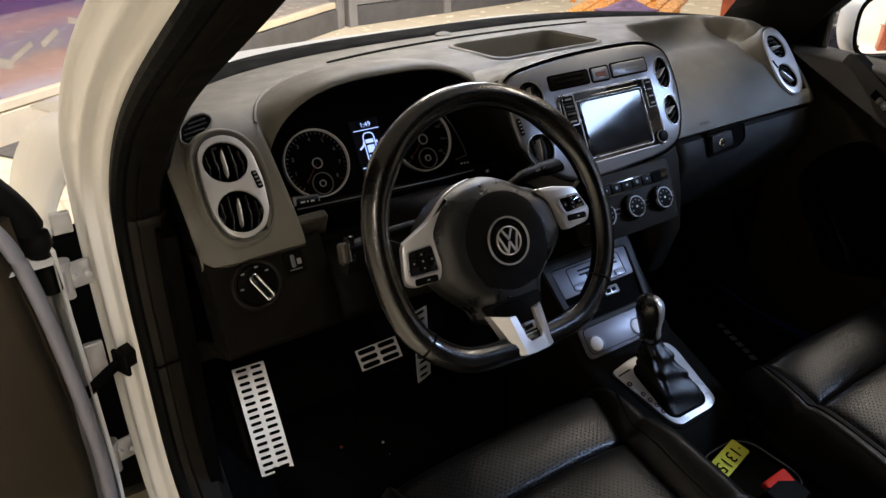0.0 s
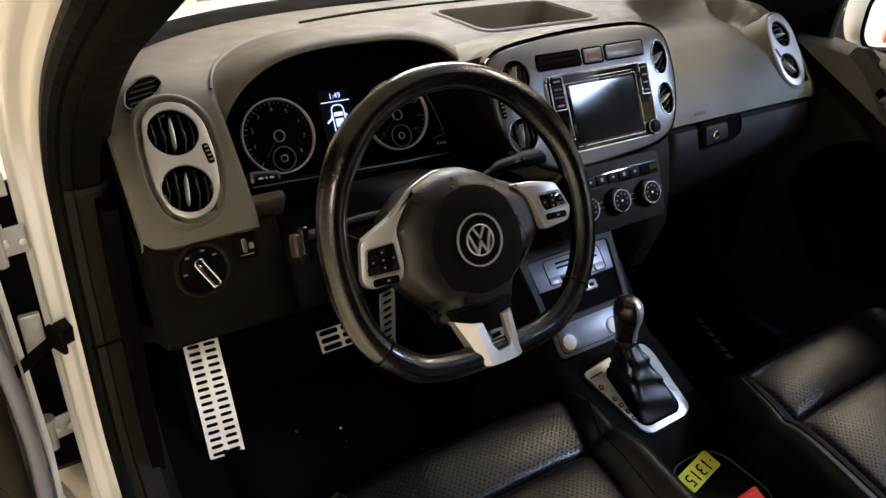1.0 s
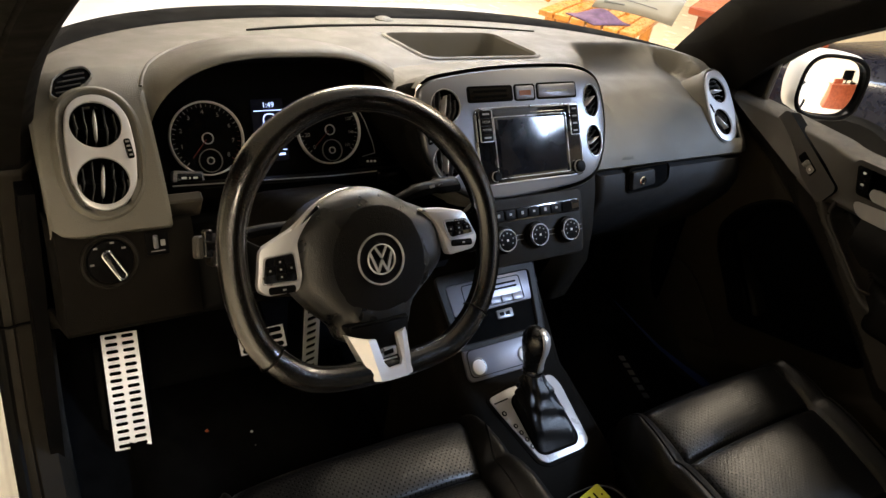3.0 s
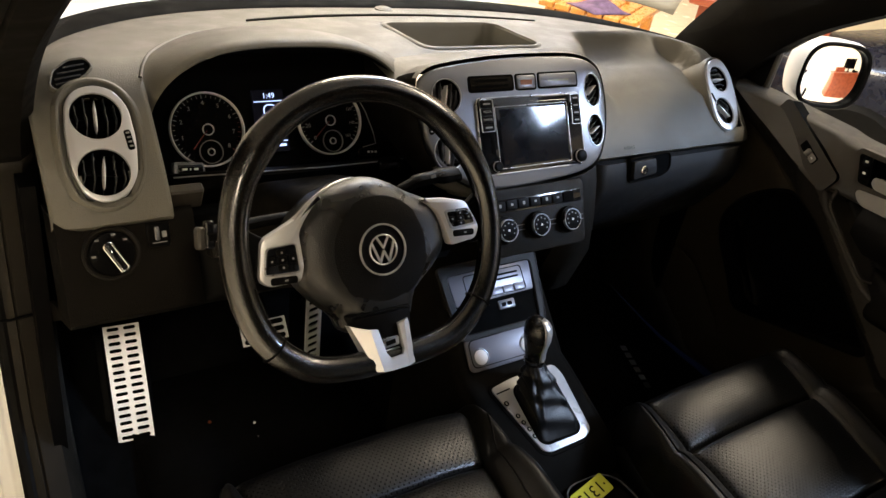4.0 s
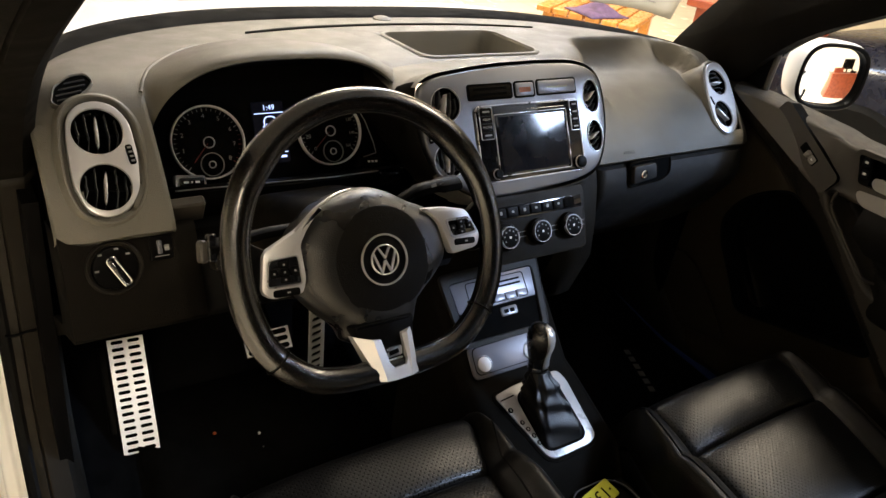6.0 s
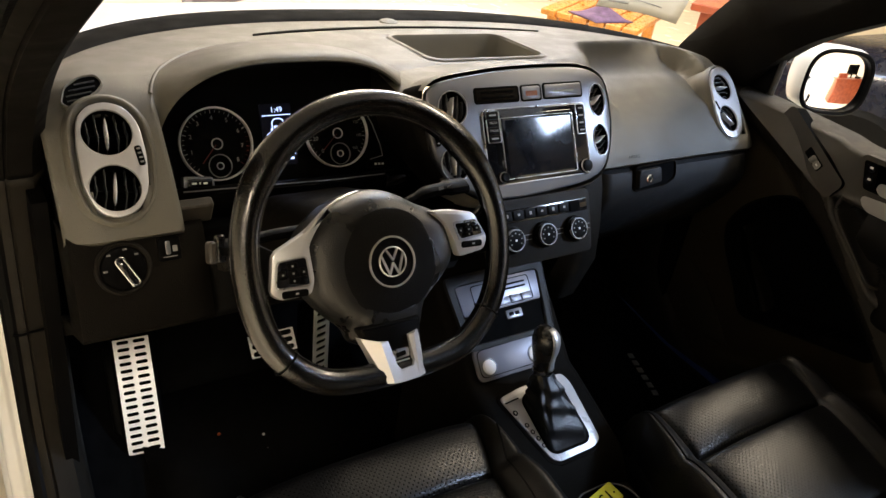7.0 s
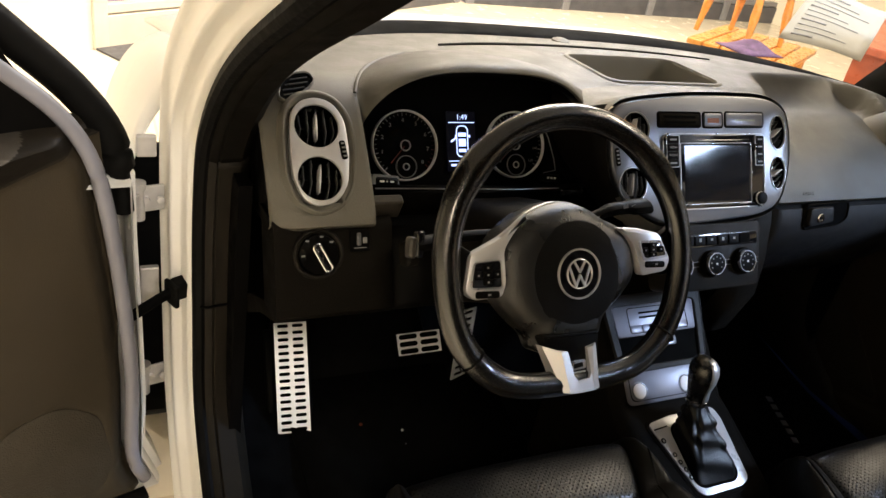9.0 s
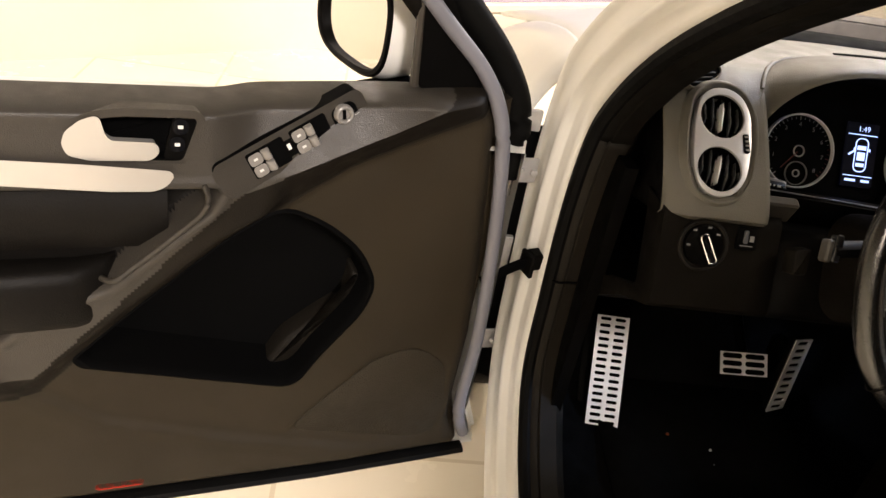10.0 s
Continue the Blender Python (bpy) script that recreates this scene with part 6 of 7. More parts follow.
# front wings
for sx in (-1, 1):
    bm = bmesh.new()
    WING = [Vector(q) for q in ((0.60, 1.074, 0), (0.70, 1.070, 0), (0.749, 1.062, 0), (0.785, 1.040, 0), (0.818, 0.995, 0), (0.845, 0.93, 0), (0.866, 0.85, 0), (0.880, 0.76, 0), (0.888, 0.60, 0), (0.886, 0.40, 0))]
    wing_line = smooth_path(WING[2:], 5)

    def wing(u, v):
        y = lerp(0.455, 1.52, u)
        q = wing_line[round(v * (len(wing_line) - 1))]
        return (sx * (q.x - 0.03 * max(0, y - 1.0) ** 2), y - 0.03 * max(0.0, (1.0 - q.y)) * (1 - u), q.y - (0.30 * max(0.0, y - 0.58) ** 1.4 * min(1.0, max(0.0, (q.y - 0.55) / 0.3))))
    sheet(bm, wing, 16, len(wing_line) - 1)
    thicken(part("front_wing", bm, PAINT, shell, "white front wing", 60), 0.006)
    # scuttle corner between wing, bonnet and pillar foot
    bm = bmesh.new()
    sheet(bm, lambda u, v: (sx * lerp(0.62, 0.765, u), lerp(0.36, 0.56, v), 1.052 - 0.03 * u * u), 6, 6)
    thicken(part("scuttle_corner", bm, MATT, shell, "black scuttle corner"), 0.004)
# cowl strip at the foot of the windscreen
bm = bmesh.new()
rows = []
for dy, z in ((-0.03, 1.090), (0.004, 1.097), (0.03, 1.099), (0.075, 1.095), (0.10, 1.080), (0.13, 1.060)):
    rows.append([(x, wind_y(x) + dy, z) for x in [lerp(-0.70, 0.70, i / 48) for i in range(49)]])
loft(bm, rows, close=False)
thicken(part("cowl", bm, MATT, shell, "black cowl strip", 60), 0.004)
# windscreen
bm = bmesh.new()


def screen_pt(u, v):
    x = lerp(-0.69, 0.69, u)
    top = Vector((x * 0.80, -0.40 + 0.08 * (1 - (2 * u - 1) ** 2), 1.575))
    low = Vector((x, wind_y(x) + 0.015, 1.094))
    return low.lerp(top, v)


sheet(bm, screen_pt, 24, 10)
wscreen = part("windscreen", bm, GLASS, shell, "clear windscreen glass", 60)
wscreen.visible_shadow = False
# wiper arms resting on the cowl
for (x0, x1) in ((-0.30, 0.10), (0.28, 0.62)):
    bm = bmesh.new()
    tube(bm, [(x, wind_y(x) + 0.055, 1.082 + 0.004 * math.sin(9 * x)) for x in [lerp(x0, x1, i / 8) for i in range(9)]], 0.007, 6)
    part("wiper", bm, MATT, shell, "black wiper arm")
# sale paper behind the windscreen
paper = thing("window_sheet", "printed white sales sheet behind the windscreen", "paper", (0.46, 0.40, 1.2))
bm = bmesh.new()
c0, c1, c2, c3 = Vector((0.315, 0.372, 1.207)), Vector((0.500, 0.318, 1.184)), Vector((0.720, 0.455, 1.254)), Vector((0.540, 0.520, 1.284))
ux, uy = (c1 - c0), (c3 - c0)
sheet(bm, lambda u, v: c0 + ux * u + uy * v + Vector((0, 0, 0.006 * math.sin(3 * u + 2 * v))), 8, 8)
thicken(part("sheet", bm, PAPER, paper), 0.0008)
for k in range(10):
    v0, w0 = 0.08 + 0.085 * k, 0.25 + 0.55 * ((k * 37) % 10) / 10
    hh = 0.012 if k % 3 else 0.028
    bm = bmesh.new()
    sheet(bm, lambda u, v: c0 + ux * (0.10 + w0 * u) + uy * (v0 + hh * v) + Vector((0, 0, 0.0016 + 0.006 * math.sin(3 * (0.10 + w0 * u) + 2 * (v0 + hh * v)))), 6, 1)
    thicken(part("text_bar", bm, INK, paper), 0.0003)
# ---- doors ----
def step(d, w):
    t = max(0.0, min(1.0, d / w + 0.5))
    return t * t * (3 - 2 * t)


POCKET = [(0.384, 0.882), (0.319, 0.852), (0.267, 0.805), (0.240, 0.746), (0.255, 0.695), (0.317, 0.613), (0.349, 0.559), (0.639, 0.634), (0.650, 0.652), (0.577, 0.723), (0.454, 0.834)]
RECESS = [(0.470, 0.925), (0.482, 0.902), (0.505, 0.882), (0.560, 0.830), (0.605, 0.788), (0.686, 0.758), (0.735, 0.710), (1.20, 0.69), (1.20, 0.925)]
STRIP = [(0.26, 0.99), (0.26, 0.955), (0.384, 0.882), (0.454, 0.834), (0.577, 0.723), (0.648, 0.652), (0.70, 0.60), (1.3, 0.54), (1.3, 1.2), (0.26, 1.2)]
GRILLE = [(0.352, 0.462), (0.300, 0.520), (0.215, 0.600), (0.150, 0.615), (0.095, 0.575), (0.080, 0.47), (0.095, 0.418), (0.13, 0.408)]
UPPER_LINE = [(0.05, 1.098), (0.100, 1.076), (0.186, 1.038), (0.274, 0.999), (0.371, 0.953), (0.433, 0.927)]
BEAM_LINE = [(0.38, 0.949), (0.437, 0.924), (0.467, 0.892), (0.490, 0.867), (0.577, 0.770), (0.65, 0.690), (0.70, 0.632)]
LOWER_LINE = [(0.05, 1.040), (0.099, 1.022), (0.16, 0.998), (0.236, 0.967), (0.295, 0.940), (0.341, 0.908), (0.384, 0.878), (0.43, 0.85)]


def front_edge(z):
    return curve_at([(0.36, 0.030), (0.44, 0.058), (0.62, 0.052), (0.76, 0.060), (1.0, 0.084), (1.06, 0.120)], z)


CUP = rounded([(0.636, 0.986), (0.628, 1.009), (0.606, 1.0235), (0.575, 1.029), (0.490, 1.028), (0.484, 1.018), (0.503, 0.962), (0.622, 0.9645)], 0.012, 4)
SILL_LINE = [(0.06, 0.372), (0.26, 0.4085), (0.449, 0.4615), (0.625, 0.527), (0.72, 0.601), (0.82, 0.70), (1.1, 0.95)]


def beam_height(z):
    return curve_at([(0.50, 0.010), (0.62, 0.014), (0.72, 0.026), (0.85, 0.036), (0.95, 0.044), (1.2, 0.044)], z)


def card_height(a, z):
    """How far the moulded card stands into the cabin."""
    p = (a, z)
    high = beam_height(z)
    s = step(a - 0.392, 0.05)
    n = 0.0
    if s < 1.0:
        low, up = curve_at(LOWER_LINE, a), curve_at(UPPER_LINE, a)
        t = (z - low) / (up - low)
        n = high * min(1.0, max(0.0, t)) ** 1.0 * (0.55 + 0.45 * min(1.0, a / 0.25))
        n += 0.0025 * math.exp(-((z - low) / 0.0035) ** 2)
    if s > 0.0:
        n = lerp(n, high * step(edge_distance(p, STRIP) - 0.010, 0.030), s)
    up = curve_at(UPPER_LINE, a)
    if z > up:
        n -= lerp(0.80, 0.22, step(a - 0.445, 0.07)) * high * min(1.0, (z - up) / max(0.02, 1.05 - up)) * min(1.0, a / 0.25)
    r = edge_distance(p, RECESS)
    n = lerp(n, -0.014, step(r, 0.016)) + 0.003 * math.exp(-((r + 0.014) / 0.006) ** 2)
    dz = curve_at(SILL_LINE, a) - z
    n += 0.010 * step(dz, 0.05) * min(1.0, (a - 0.05) / 0.2) + 0.0022 * math.exp(-(dz / 0.009) ** 2)
    n -= 0.004 * step(edge_distance(p, GRILLE), 0.012)
    edge = min(a - front_edge(z), z - 0.362, 1.078 - a)
    n -= 0.03 * (1 - min(1.0, max(0.0, edge / 0.03))) ** 2
    return n


def car_door(name, label, m, side_switches, open_door):
    hinge = m @ Vector((0, 0, 0.35))

    def upper(path):
        return [(a, n, z + (0.0 if open_door else 0.034 * min(1.0, max(0.0, (z - 1.04) / 0.11)))) for a, n, z in path]
    ob = thing(name, label, "car door", tuple(hinge))
    bm = bmesh.new()
    na, nz = 230, 170

    def f(u, v):
        a = lerp(front_edge(lerp(0.362, 1.036, v)), 1.080, u)
        roll = 1.022 + curve_at([(0.05, 0.024), (0.21, 0.014), (0.31, 0.008), (0.45, 0.0), (1.1, 0.0)], a)
        low, up = curve_at(LOWER_LINE, a), min(roll - 0.004, curve_at(UPPER_LINE, a))
        if v < 0.65:
            z = lerp(0.362, low, v / 0.65)
        elif v < 0.78:
            z = lerp(low, up, (v - 0.65) / 0.13)
        elif v < 0.90:
            z = lerp(up, roll, (v - 0.78) / 0.12)
        else:
            q = (v - 0.90) / 0.10
            return m @ Vector((a, card_height(a, roll) - 0.070 * q ** 1.5, roll + 0.009 * (1 - (1 - q) ** 3) + 0.002 * q))
        return m @ Vector((a, card_height(a, z), z))
    rows = sheet(bm, f, na, nz)
    hole = rounded(POCKET, 0.045, 5)
    inv = m.inverted()
    gone = []
    for fc in bm.faces:
        c = inv @ fc.calc_center_median()
        if 0.20 < c.x < 0.70 and 0.52 < c.z < 0.90 and edge_distance((c.x, c.z), hole) > 0:
            gone.append(fc)
        elif 0.45 < c.x < 0.66 and 0.95 < c.z < 1.05 and edge_distance((c.x, c.z), CUP) > 0.002:
            gone.append(fc)
    bmesh.ops.delete(bm, geom=gone, context="FACES")
    # band and lower card get darker plastic below the shoulder, as painted shade
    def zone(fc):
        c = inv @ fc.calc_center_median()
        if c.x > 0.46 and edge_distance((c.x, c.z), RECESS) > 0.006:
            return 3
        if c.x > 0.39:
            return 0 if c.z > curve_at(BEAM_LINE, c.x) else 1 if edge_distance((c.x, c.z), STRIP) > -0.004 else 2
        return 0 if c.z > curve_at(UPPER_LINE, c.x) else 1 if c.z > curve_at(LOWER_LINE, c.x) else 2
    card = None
    for k, (pname, mat, text) in enumerate((("door_card", DOORPLASTIC, "grained dark grey upper door card"), ("card_shade_band", DOOR_SHADE_BAND, "darker band that paints in the shade under the door shoulder"), ("lower_card", DOORLOW, "brown-black lower door card, darkened for shade"), ("recess_panel", DOORLEATHER, "black leather panel behind the armrest"))):
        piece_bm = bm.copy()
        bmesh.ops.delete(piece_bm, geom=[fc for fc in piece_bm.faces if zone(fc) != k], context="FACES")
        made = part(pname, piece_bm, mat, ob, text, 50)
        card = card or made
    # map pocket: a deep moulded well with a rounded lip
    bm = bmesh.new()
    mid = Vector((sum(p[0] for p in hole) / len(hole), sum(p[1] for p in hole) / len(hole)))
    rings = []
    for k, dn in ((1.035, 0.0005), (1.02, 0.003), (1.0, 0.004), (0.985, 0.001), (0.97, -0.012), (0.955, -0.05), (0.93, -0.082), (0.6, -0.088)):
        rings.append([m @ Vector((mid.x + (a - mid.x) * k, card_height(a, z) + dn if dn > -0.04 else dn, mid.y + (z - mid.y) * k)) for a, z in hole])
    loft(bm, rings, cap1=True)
    # near-black matt lining puts the well's shade into its colour
    pocket = part("map_pocket", bm, MATT, ob, "deep map pocket, lined near-black for its shade", 60)
    bm = bmesh.new()
    slab(bm, m @ Matrix(((1, 0, 0, 0), (0, 0, 1, 0), (0, 1, 0, 0), (0, 0, 0, 1))), rounded([(0.262, 0.745), (0.262, 0.715), (0.2713, 0.684), (0.318, 0.649), (0.360, 0.613), (0.393, 0.559), (0.352, 0.545), (0.262, 0.640), (0.236, 0.690), (0.238, 0.725)], 0.012, 4), -0.085, -0.045, 0.008)
    part("pocket_divider", bm, MID_PLASTIC, pocket, "", 60)
    # speaker grille area
    bm = bmesh.new()
    slab(bm, m @ pose(0, 0, 0, 90) @ Matrix.Diagonal((1, 1, -1, 1)), rounded(GRILLE, 0.03, 4), -0.004, -0.0005, 0.002)
    part("speaker_grille", bm, SPEAKER_MESH, ob, "fine black speaker grille")
    # leather insert
    bm = bmesh.new()
    sheet(bm, lambda u, v: m @ Vector((lerp(0.525, 1.06, u), 0.004 + 0.010 * math.sin(math.pi * v), lerp(0.83, 0.918, v))), 10, 6)
    part("insert", bm, DOORLEATHER, ob, "dark leather insert")
    # armrest
    bm = bmesh.new()
    rings = []
    for a, w in ((0.590, 0.012), (0.605, 0.036), (0.64, 0.056), (0.75, 0.062), (1.0, 0.060), (1.06, 0.04)):
        rings.append(at3(m, [(a, 0.5 * w * (1 + math.copysign(abs(math.cos(t)) ** 0.5, math.cos(t))) - 0.016, 0.768 + 0.046 * math.copysign(abs(math.sin(t)) ** 0.6, math.sin(t)) + 0.02 * max(0.0, 0.64 - a)) for t in [2 * math.pi * i / 14 for i in range(14)]]))
    loft(bm, rings, cap0=True, cap1=True)
    part("armrest", bm, DOORLEATHER, ob, "padded black armrest", 60)
    # silver strip
    bm = bmesh.new()
    pts = rounded([(0.521, 0.9555), (0.529, 0.944), (0.541, 0.9385), (0.5885, 0.9390), (0.697, 0.9475), (1.06, 0.962), (1.06, 0.981), (0.6946, 0.9690), (0.615, 0.9640)], 0.005, 4)
    rot = m @ Matrix(((1, 0, 0, 0), (0, 0, -1, 0), (0, 1, 0, 0), (0, 0, 0, 1)))  # x along, y up, z away from the cabin
    slab(bm, rot, pts, 0.0, -0.0495, -0.005)
    part("trim_strip", bm, DOOR_SILVER, ob, "satin silver trim strip")
    # handle cup, lever and lock buttons
    outer = CUP
    bm = bmesh.new()
    frame_ring(bm, rot, shrink(outer, -0.002), shrink(outer, 0.004), -0.010, -0.038, -0.002)
    cup_ob = part("handle_cup", bm, DOORPLASTIC, ob, "dark grey handle cup")
    bm = bmesh.new()
    frame_ring(bm, rot, shrink(outer, 0.004), shrink(outer, 0.0065), -0.010, -0.034, -0.001)
    part("cup_groove", bm, MATT, cup_ob)
    bm = bmesh.new()
    loft(bm, [at3(rot, [(x, y, -0.034) for x, y in shrink(outer, 0.002)]), at3(rot, [(x, y, -0.018) for x, y in shrink(outer, 0.005)]), at3(rot, [(x, y, -0.002) for x, y in shrink(outer, 0.012)])], cap1=True)
    part("cup_back", bm, MATT, cup_ob)
    bm = bmesh.new()
    slab(bm, rot, rounded([(0.597, 1.0205), (0.612, 1.0150), (0.6265, 1.0025), (0.6305, 0.990), (0.6265, 0.979), (0.606, 0.9735), (0.5445, 0.9735), (0.5365, 0.980), (0.5375, 0.9885), (0.584, 0.9905), (0.5915, 0.9970), (0.5945, 1.008)], 0.004, 4), -0.022, -0.041, -0.004)
    part("inner_handle", bm, DOOR_SILVER, cup_ob, "satin silver door handle")
    bm = bmesh.new()
    slab(bm, rot, rounded([(0.515, 1.021), (0.494, 1.021), (0.506, 0.970), (0.527, 0.971)], 0.006, 3), -0.012, -0.037, -0.002)
    lock = part("lock_buttons", bm, BLACK, cup_ob)
    for zz in (1.012, 0.990):
        bm = bmesh.new()
        slab(bm, rot @ pose(0.511 - 0.18 * (zz - 1.0), zz, 0), rrect(0.013, 0.015, 0.005), -0.032, -0.0400, -0.002)
        lock_btn = part("button", bm, GLOSS, lock)
        bm = bmesh.new()
        box(bm, rot @ pose(0.511 - 0.18 * (zz - 1.0), zz, -0.0403), 0.006, 0.004, 0.0006)
        part("mark", bm, WHITE_MARK, lock_btn)
    # switch plate on the shoulder
    d0, d1 = Vector((0.468, 0.942)), Vector((0.290, 1.037))
    ax = (d1 - d0).normalized()
    mid = (d0 + d1) / 2
    sp = rot @ pose(mid.x, mid.y, -0.0225, 0, 0, math.degrees(math.atan2(ax.y, ax.x))) @ pose(0, 0, 0, 0, -10, 0)
    length = (d1 - d0).length
    bm = bmesh.new()
    slab(bm, sp, rrect(length, 0.044, 0.010), 0.02, -0.013, -0.003)
    sw = part("switch_plate", bm, DOORPLASTIC, ob, "sloping brown-black switch plate")
    bm = bmesh.new()
    frame_ring(bm, sp, rrect(length + 0.0026, 0.0466, 0.011), rrect(length, 0.044, 0.010), 0.02, -0.0112, -0.0005)
    part("plate_gap", bm, MATT, sw)
    for u, lanes in ((-0.0545, (-0.0082, 0.0082)), (0.005, (-0.0082, 0.0082))) if side_switches else ((-0.040, (0.0,)),):
        bm = bmesh.new()
        slab(bm, sp @ pose(u + 0.019, 0, -0.013), rrect(0.050, 0.0175 * len(lanes) + 0.001, 0.003), 0, -0.0007, 0)
        part("switch_well", bm, MATT, sw)
        for v in lanes:
            bm = bmesh.new()
            slab(bm, sp @ pose(u + 0.004, v, -0.013), rrect(0.014, 0.0125, 0.003), 0, -0.0035, -0.0015)
            paddle = part("window_switch", bm, SWITCH, sw, "grey window switch")
            bm = bmesh.new()
            edge = [(0.013, 0.0), (0.0135, -0.0045), (0.0155, -0.0075), (0.0195, -0.0095), (0.0225, -0.0090), (0.0235, -0.0060), (0.0225, 0.0)]
            loft(bm, [at3(sp @ pose(u, v, -0.013), [(x, y, z * k) for x, z in edge]) for y, k in ((-0.0066, 0.80), (-0.0055, 1.0), (0.0055, 1.0), (0.0066, 0.80))], cap0=True, cap1=True)
            part("fin", bm, SWITCH, paddle, "", 40)
            bm = bmesh.new()
            box(bm, sp @ pose(u + 0.004, v, -0.0167), 0.005, 0.003, 0.0005)
            part("mark", bm, WHITE_MARK, paddle)
    if side_switches:
        bm = bmesh.new()
        slab(bm, sp @ pose(-0.0075, 0.001, -0.013), rrect(0.013, 0.021, 0.002), 0, -0.0022, -0.001)
        lock_sw = part("lock_switch", bm, BLACK, sw)
        bm = bmesh.new()
        box(bm, sp @ pose(-0.0075, -0.001, -0.0154), 0.0045, 0.008, 0.0005)
        part("mark", bm, WHITE_MARK, lock_sw)
        bm = bmesh.new()
        slab(bm, sp @ pose(0.073, 0.002, -0.013), rrect(0.034, 0.034, 0.010), 0, -0.0007, 0)
        part("knob_well", bm, MATT, sw)
        bm = bmesh.new()
        lathe(bm, sp @ pose(0.071, -0.004, -0.013), ((0.0125, 0.0), (0.0125, -0.004), (0.0115, -0.0085), (0.0095, -0.0095), (0.0075, -0.0085), (0.0070, -0.004), (0.0, -0.004)), 28)
        knob_ob = part("mirror_knob", bm, SWITCH, sw, "round mirror adjuster")
        bm = bmesh.new()
        box(bm, sp @ pose(0.071, -0.004, -0.0185, 0, 0, 20), 0.004, 0.012, 0.002)
        part("pointer", bm, BLACK, knob_ob)
        for u, v, mat in ((0.060, 0.0105, WHITE_MARK), (0.070, 0.0135, WHITE_MARK), (0.087, 0.0065, WHITE_MARK), (0.0945, 0.010, RED_MARK)):
            bm = bmesh.new()
            box(bm, sp @ pose(u, v, -0.0142), 0.0065, 0.0032, 0.0014)
            part("mark", bm, mat, sw)
    # raised lip where the pull beam meets the recess
    bm = bmesh.new()
    lip_path = [(0.484, 0.940), (0.478, 0.918), (0.487, 0.896), (0.525, 0.858), (0.566, 0.820), (0.596, 0.797), (0.628, 0.793)]
    tube(bm, smooth_path(at3(m, [(p, card_height(p - 0.012, q - 0.004) - 0.001, q) for p, q in lip_path]), 5), 0.0042, 8)
    part("beam_lip", bm, DOORPLASTIC, ob, "", 60)
    # red reflector near the bottom edge
    bm = bmesh.new()
    slab(bm, rot @ pose(0.608, 0.398, 0), rrect(0.066, 0.009, 0.004), 0.004, -0.010, -0.002)
    part("reflector", bm, RED_PLASTIC, ob, "red bottom reflector")
    # painted shell behind the card
    bm = bmesh.new()
    rings = []
    for n0, ins in ((-0.014, 0.0), (-0.030, -0.008), (-0.050, -0.010), (-0.056, -0.022), (-0.10, -0.027), (-0.135, -0.030), (-0.145, -0.015)):
        pts = [(min(0.060, front_edge(z)) - 0.028 + ins, z) for z in (0.36, 0.44, 0.55, 0.70, 0.85, 0.92, 0.955)] + [(0.5, 0.995), (1.10, 0.995), (1.10, 0.36), (0.5, 0.352)]
        rings.append(at3(m, [(a, n0, z) for a, z in pts]))
    loft(bm, rings, cap1=True)
    part("door_shell", bm, PAINT, ob, "white painted door shell", 40)
    # black belt seal along the window
    bm = bmesh.new()
    prof = ((-0.030, 0.965), (-0.040, 1.000), (-0.055, 1.010), (-0.075, 1.010), (-0.120, 0.990), (-0.135, 0.950))
    loft(bm, [at3(m, [(a, n, z) for n, z in prof]) for a in (0.09, 0.14, 0.5, 1.09)], close=False, cap0=False)
    part("belt_seal", bm, RUBBER, ob, "black window belt seal", 60)
    # rubber seal at the front edge, up along the window frame
    bm = bmesh.new()
    path = [(0.62, -0.03, 1.60), (0.45, -0.03, 1.42), (0.30, -0.028, 1.26), (0.190, -0.022, 1.145), (0.120, -0.016, 1.075), (0.083, -0.012, 1.010), (0.066, -0.010, 0.93), (0.052, -0.010, 0.80), (0.042, -0.010, 0.62), (0.046, -0.012, 0.46), (0.026, -0.012, 0.39)]
    tube(bm, smooth_path(at3(m, upper(path)), 6), 0.011, 10)
    part("door_seal", bm, surface("grey_door_seal", (0.16, 0.16, 0.18), 0.45, vary=0.1), ob, "grey rubber door seal", 60)
    bm = bmesh.new()
    tube(bm, smooth_path(at3(m, upper([(0.60, -0.07, 1.63), (0.43, -0.07, 1.45), (0.27, -0.07, 1.28), (0.155, -0.065, 1.16), (0.085, -0.06, 1.085), (0.045, -0.055, 1.020), (0.034, -0.050, 0.96), (0.030, -0.048, 0.90)])), 6), [0.023] * 36 + [0.014] * 13, 10)
    part("window_frame", bm, RUBBER, ob, "black window frame", 60)
    bm = bmesh.new()
    tube(bm, smooth_path(at3(m, upper([(0.635, -0.045, 1.60), (0.47, -0.045, 1.42), (0.32, -0.044, 1.26), (0.21, -0.04, 1.145), (0.14, -0.036, 1.07)])), 6), 0.016, 10)
    part("frame_inner", bm, DASH_LOW, ob, "", 60)
    bm = bmesh.new()
    tube(bm, smooth_path(at3(m, [(0.62, -0.05, 1.61), (0.85, -0.05, 1.625), (1.08, -0.05, 1.60), (1.10, -0.05, 1.04)]), 8), 0.016, 8)
    part("frame_top", bm, RUBBER, ob, "", 60)
    # bottom rubber lip
    bm = bmesh.new()
    tube(bm, at3(m, [(0.028, -0.004, 0.362), (0.3, 0.0, 0.356), (0.7, 0.0, 0.356), (1.08, 0.0, 0.358)]), (0.014, 0.009), 8)
    part("bottom_seal", bm, RUBBER, ob, "black bottom rubber seal")
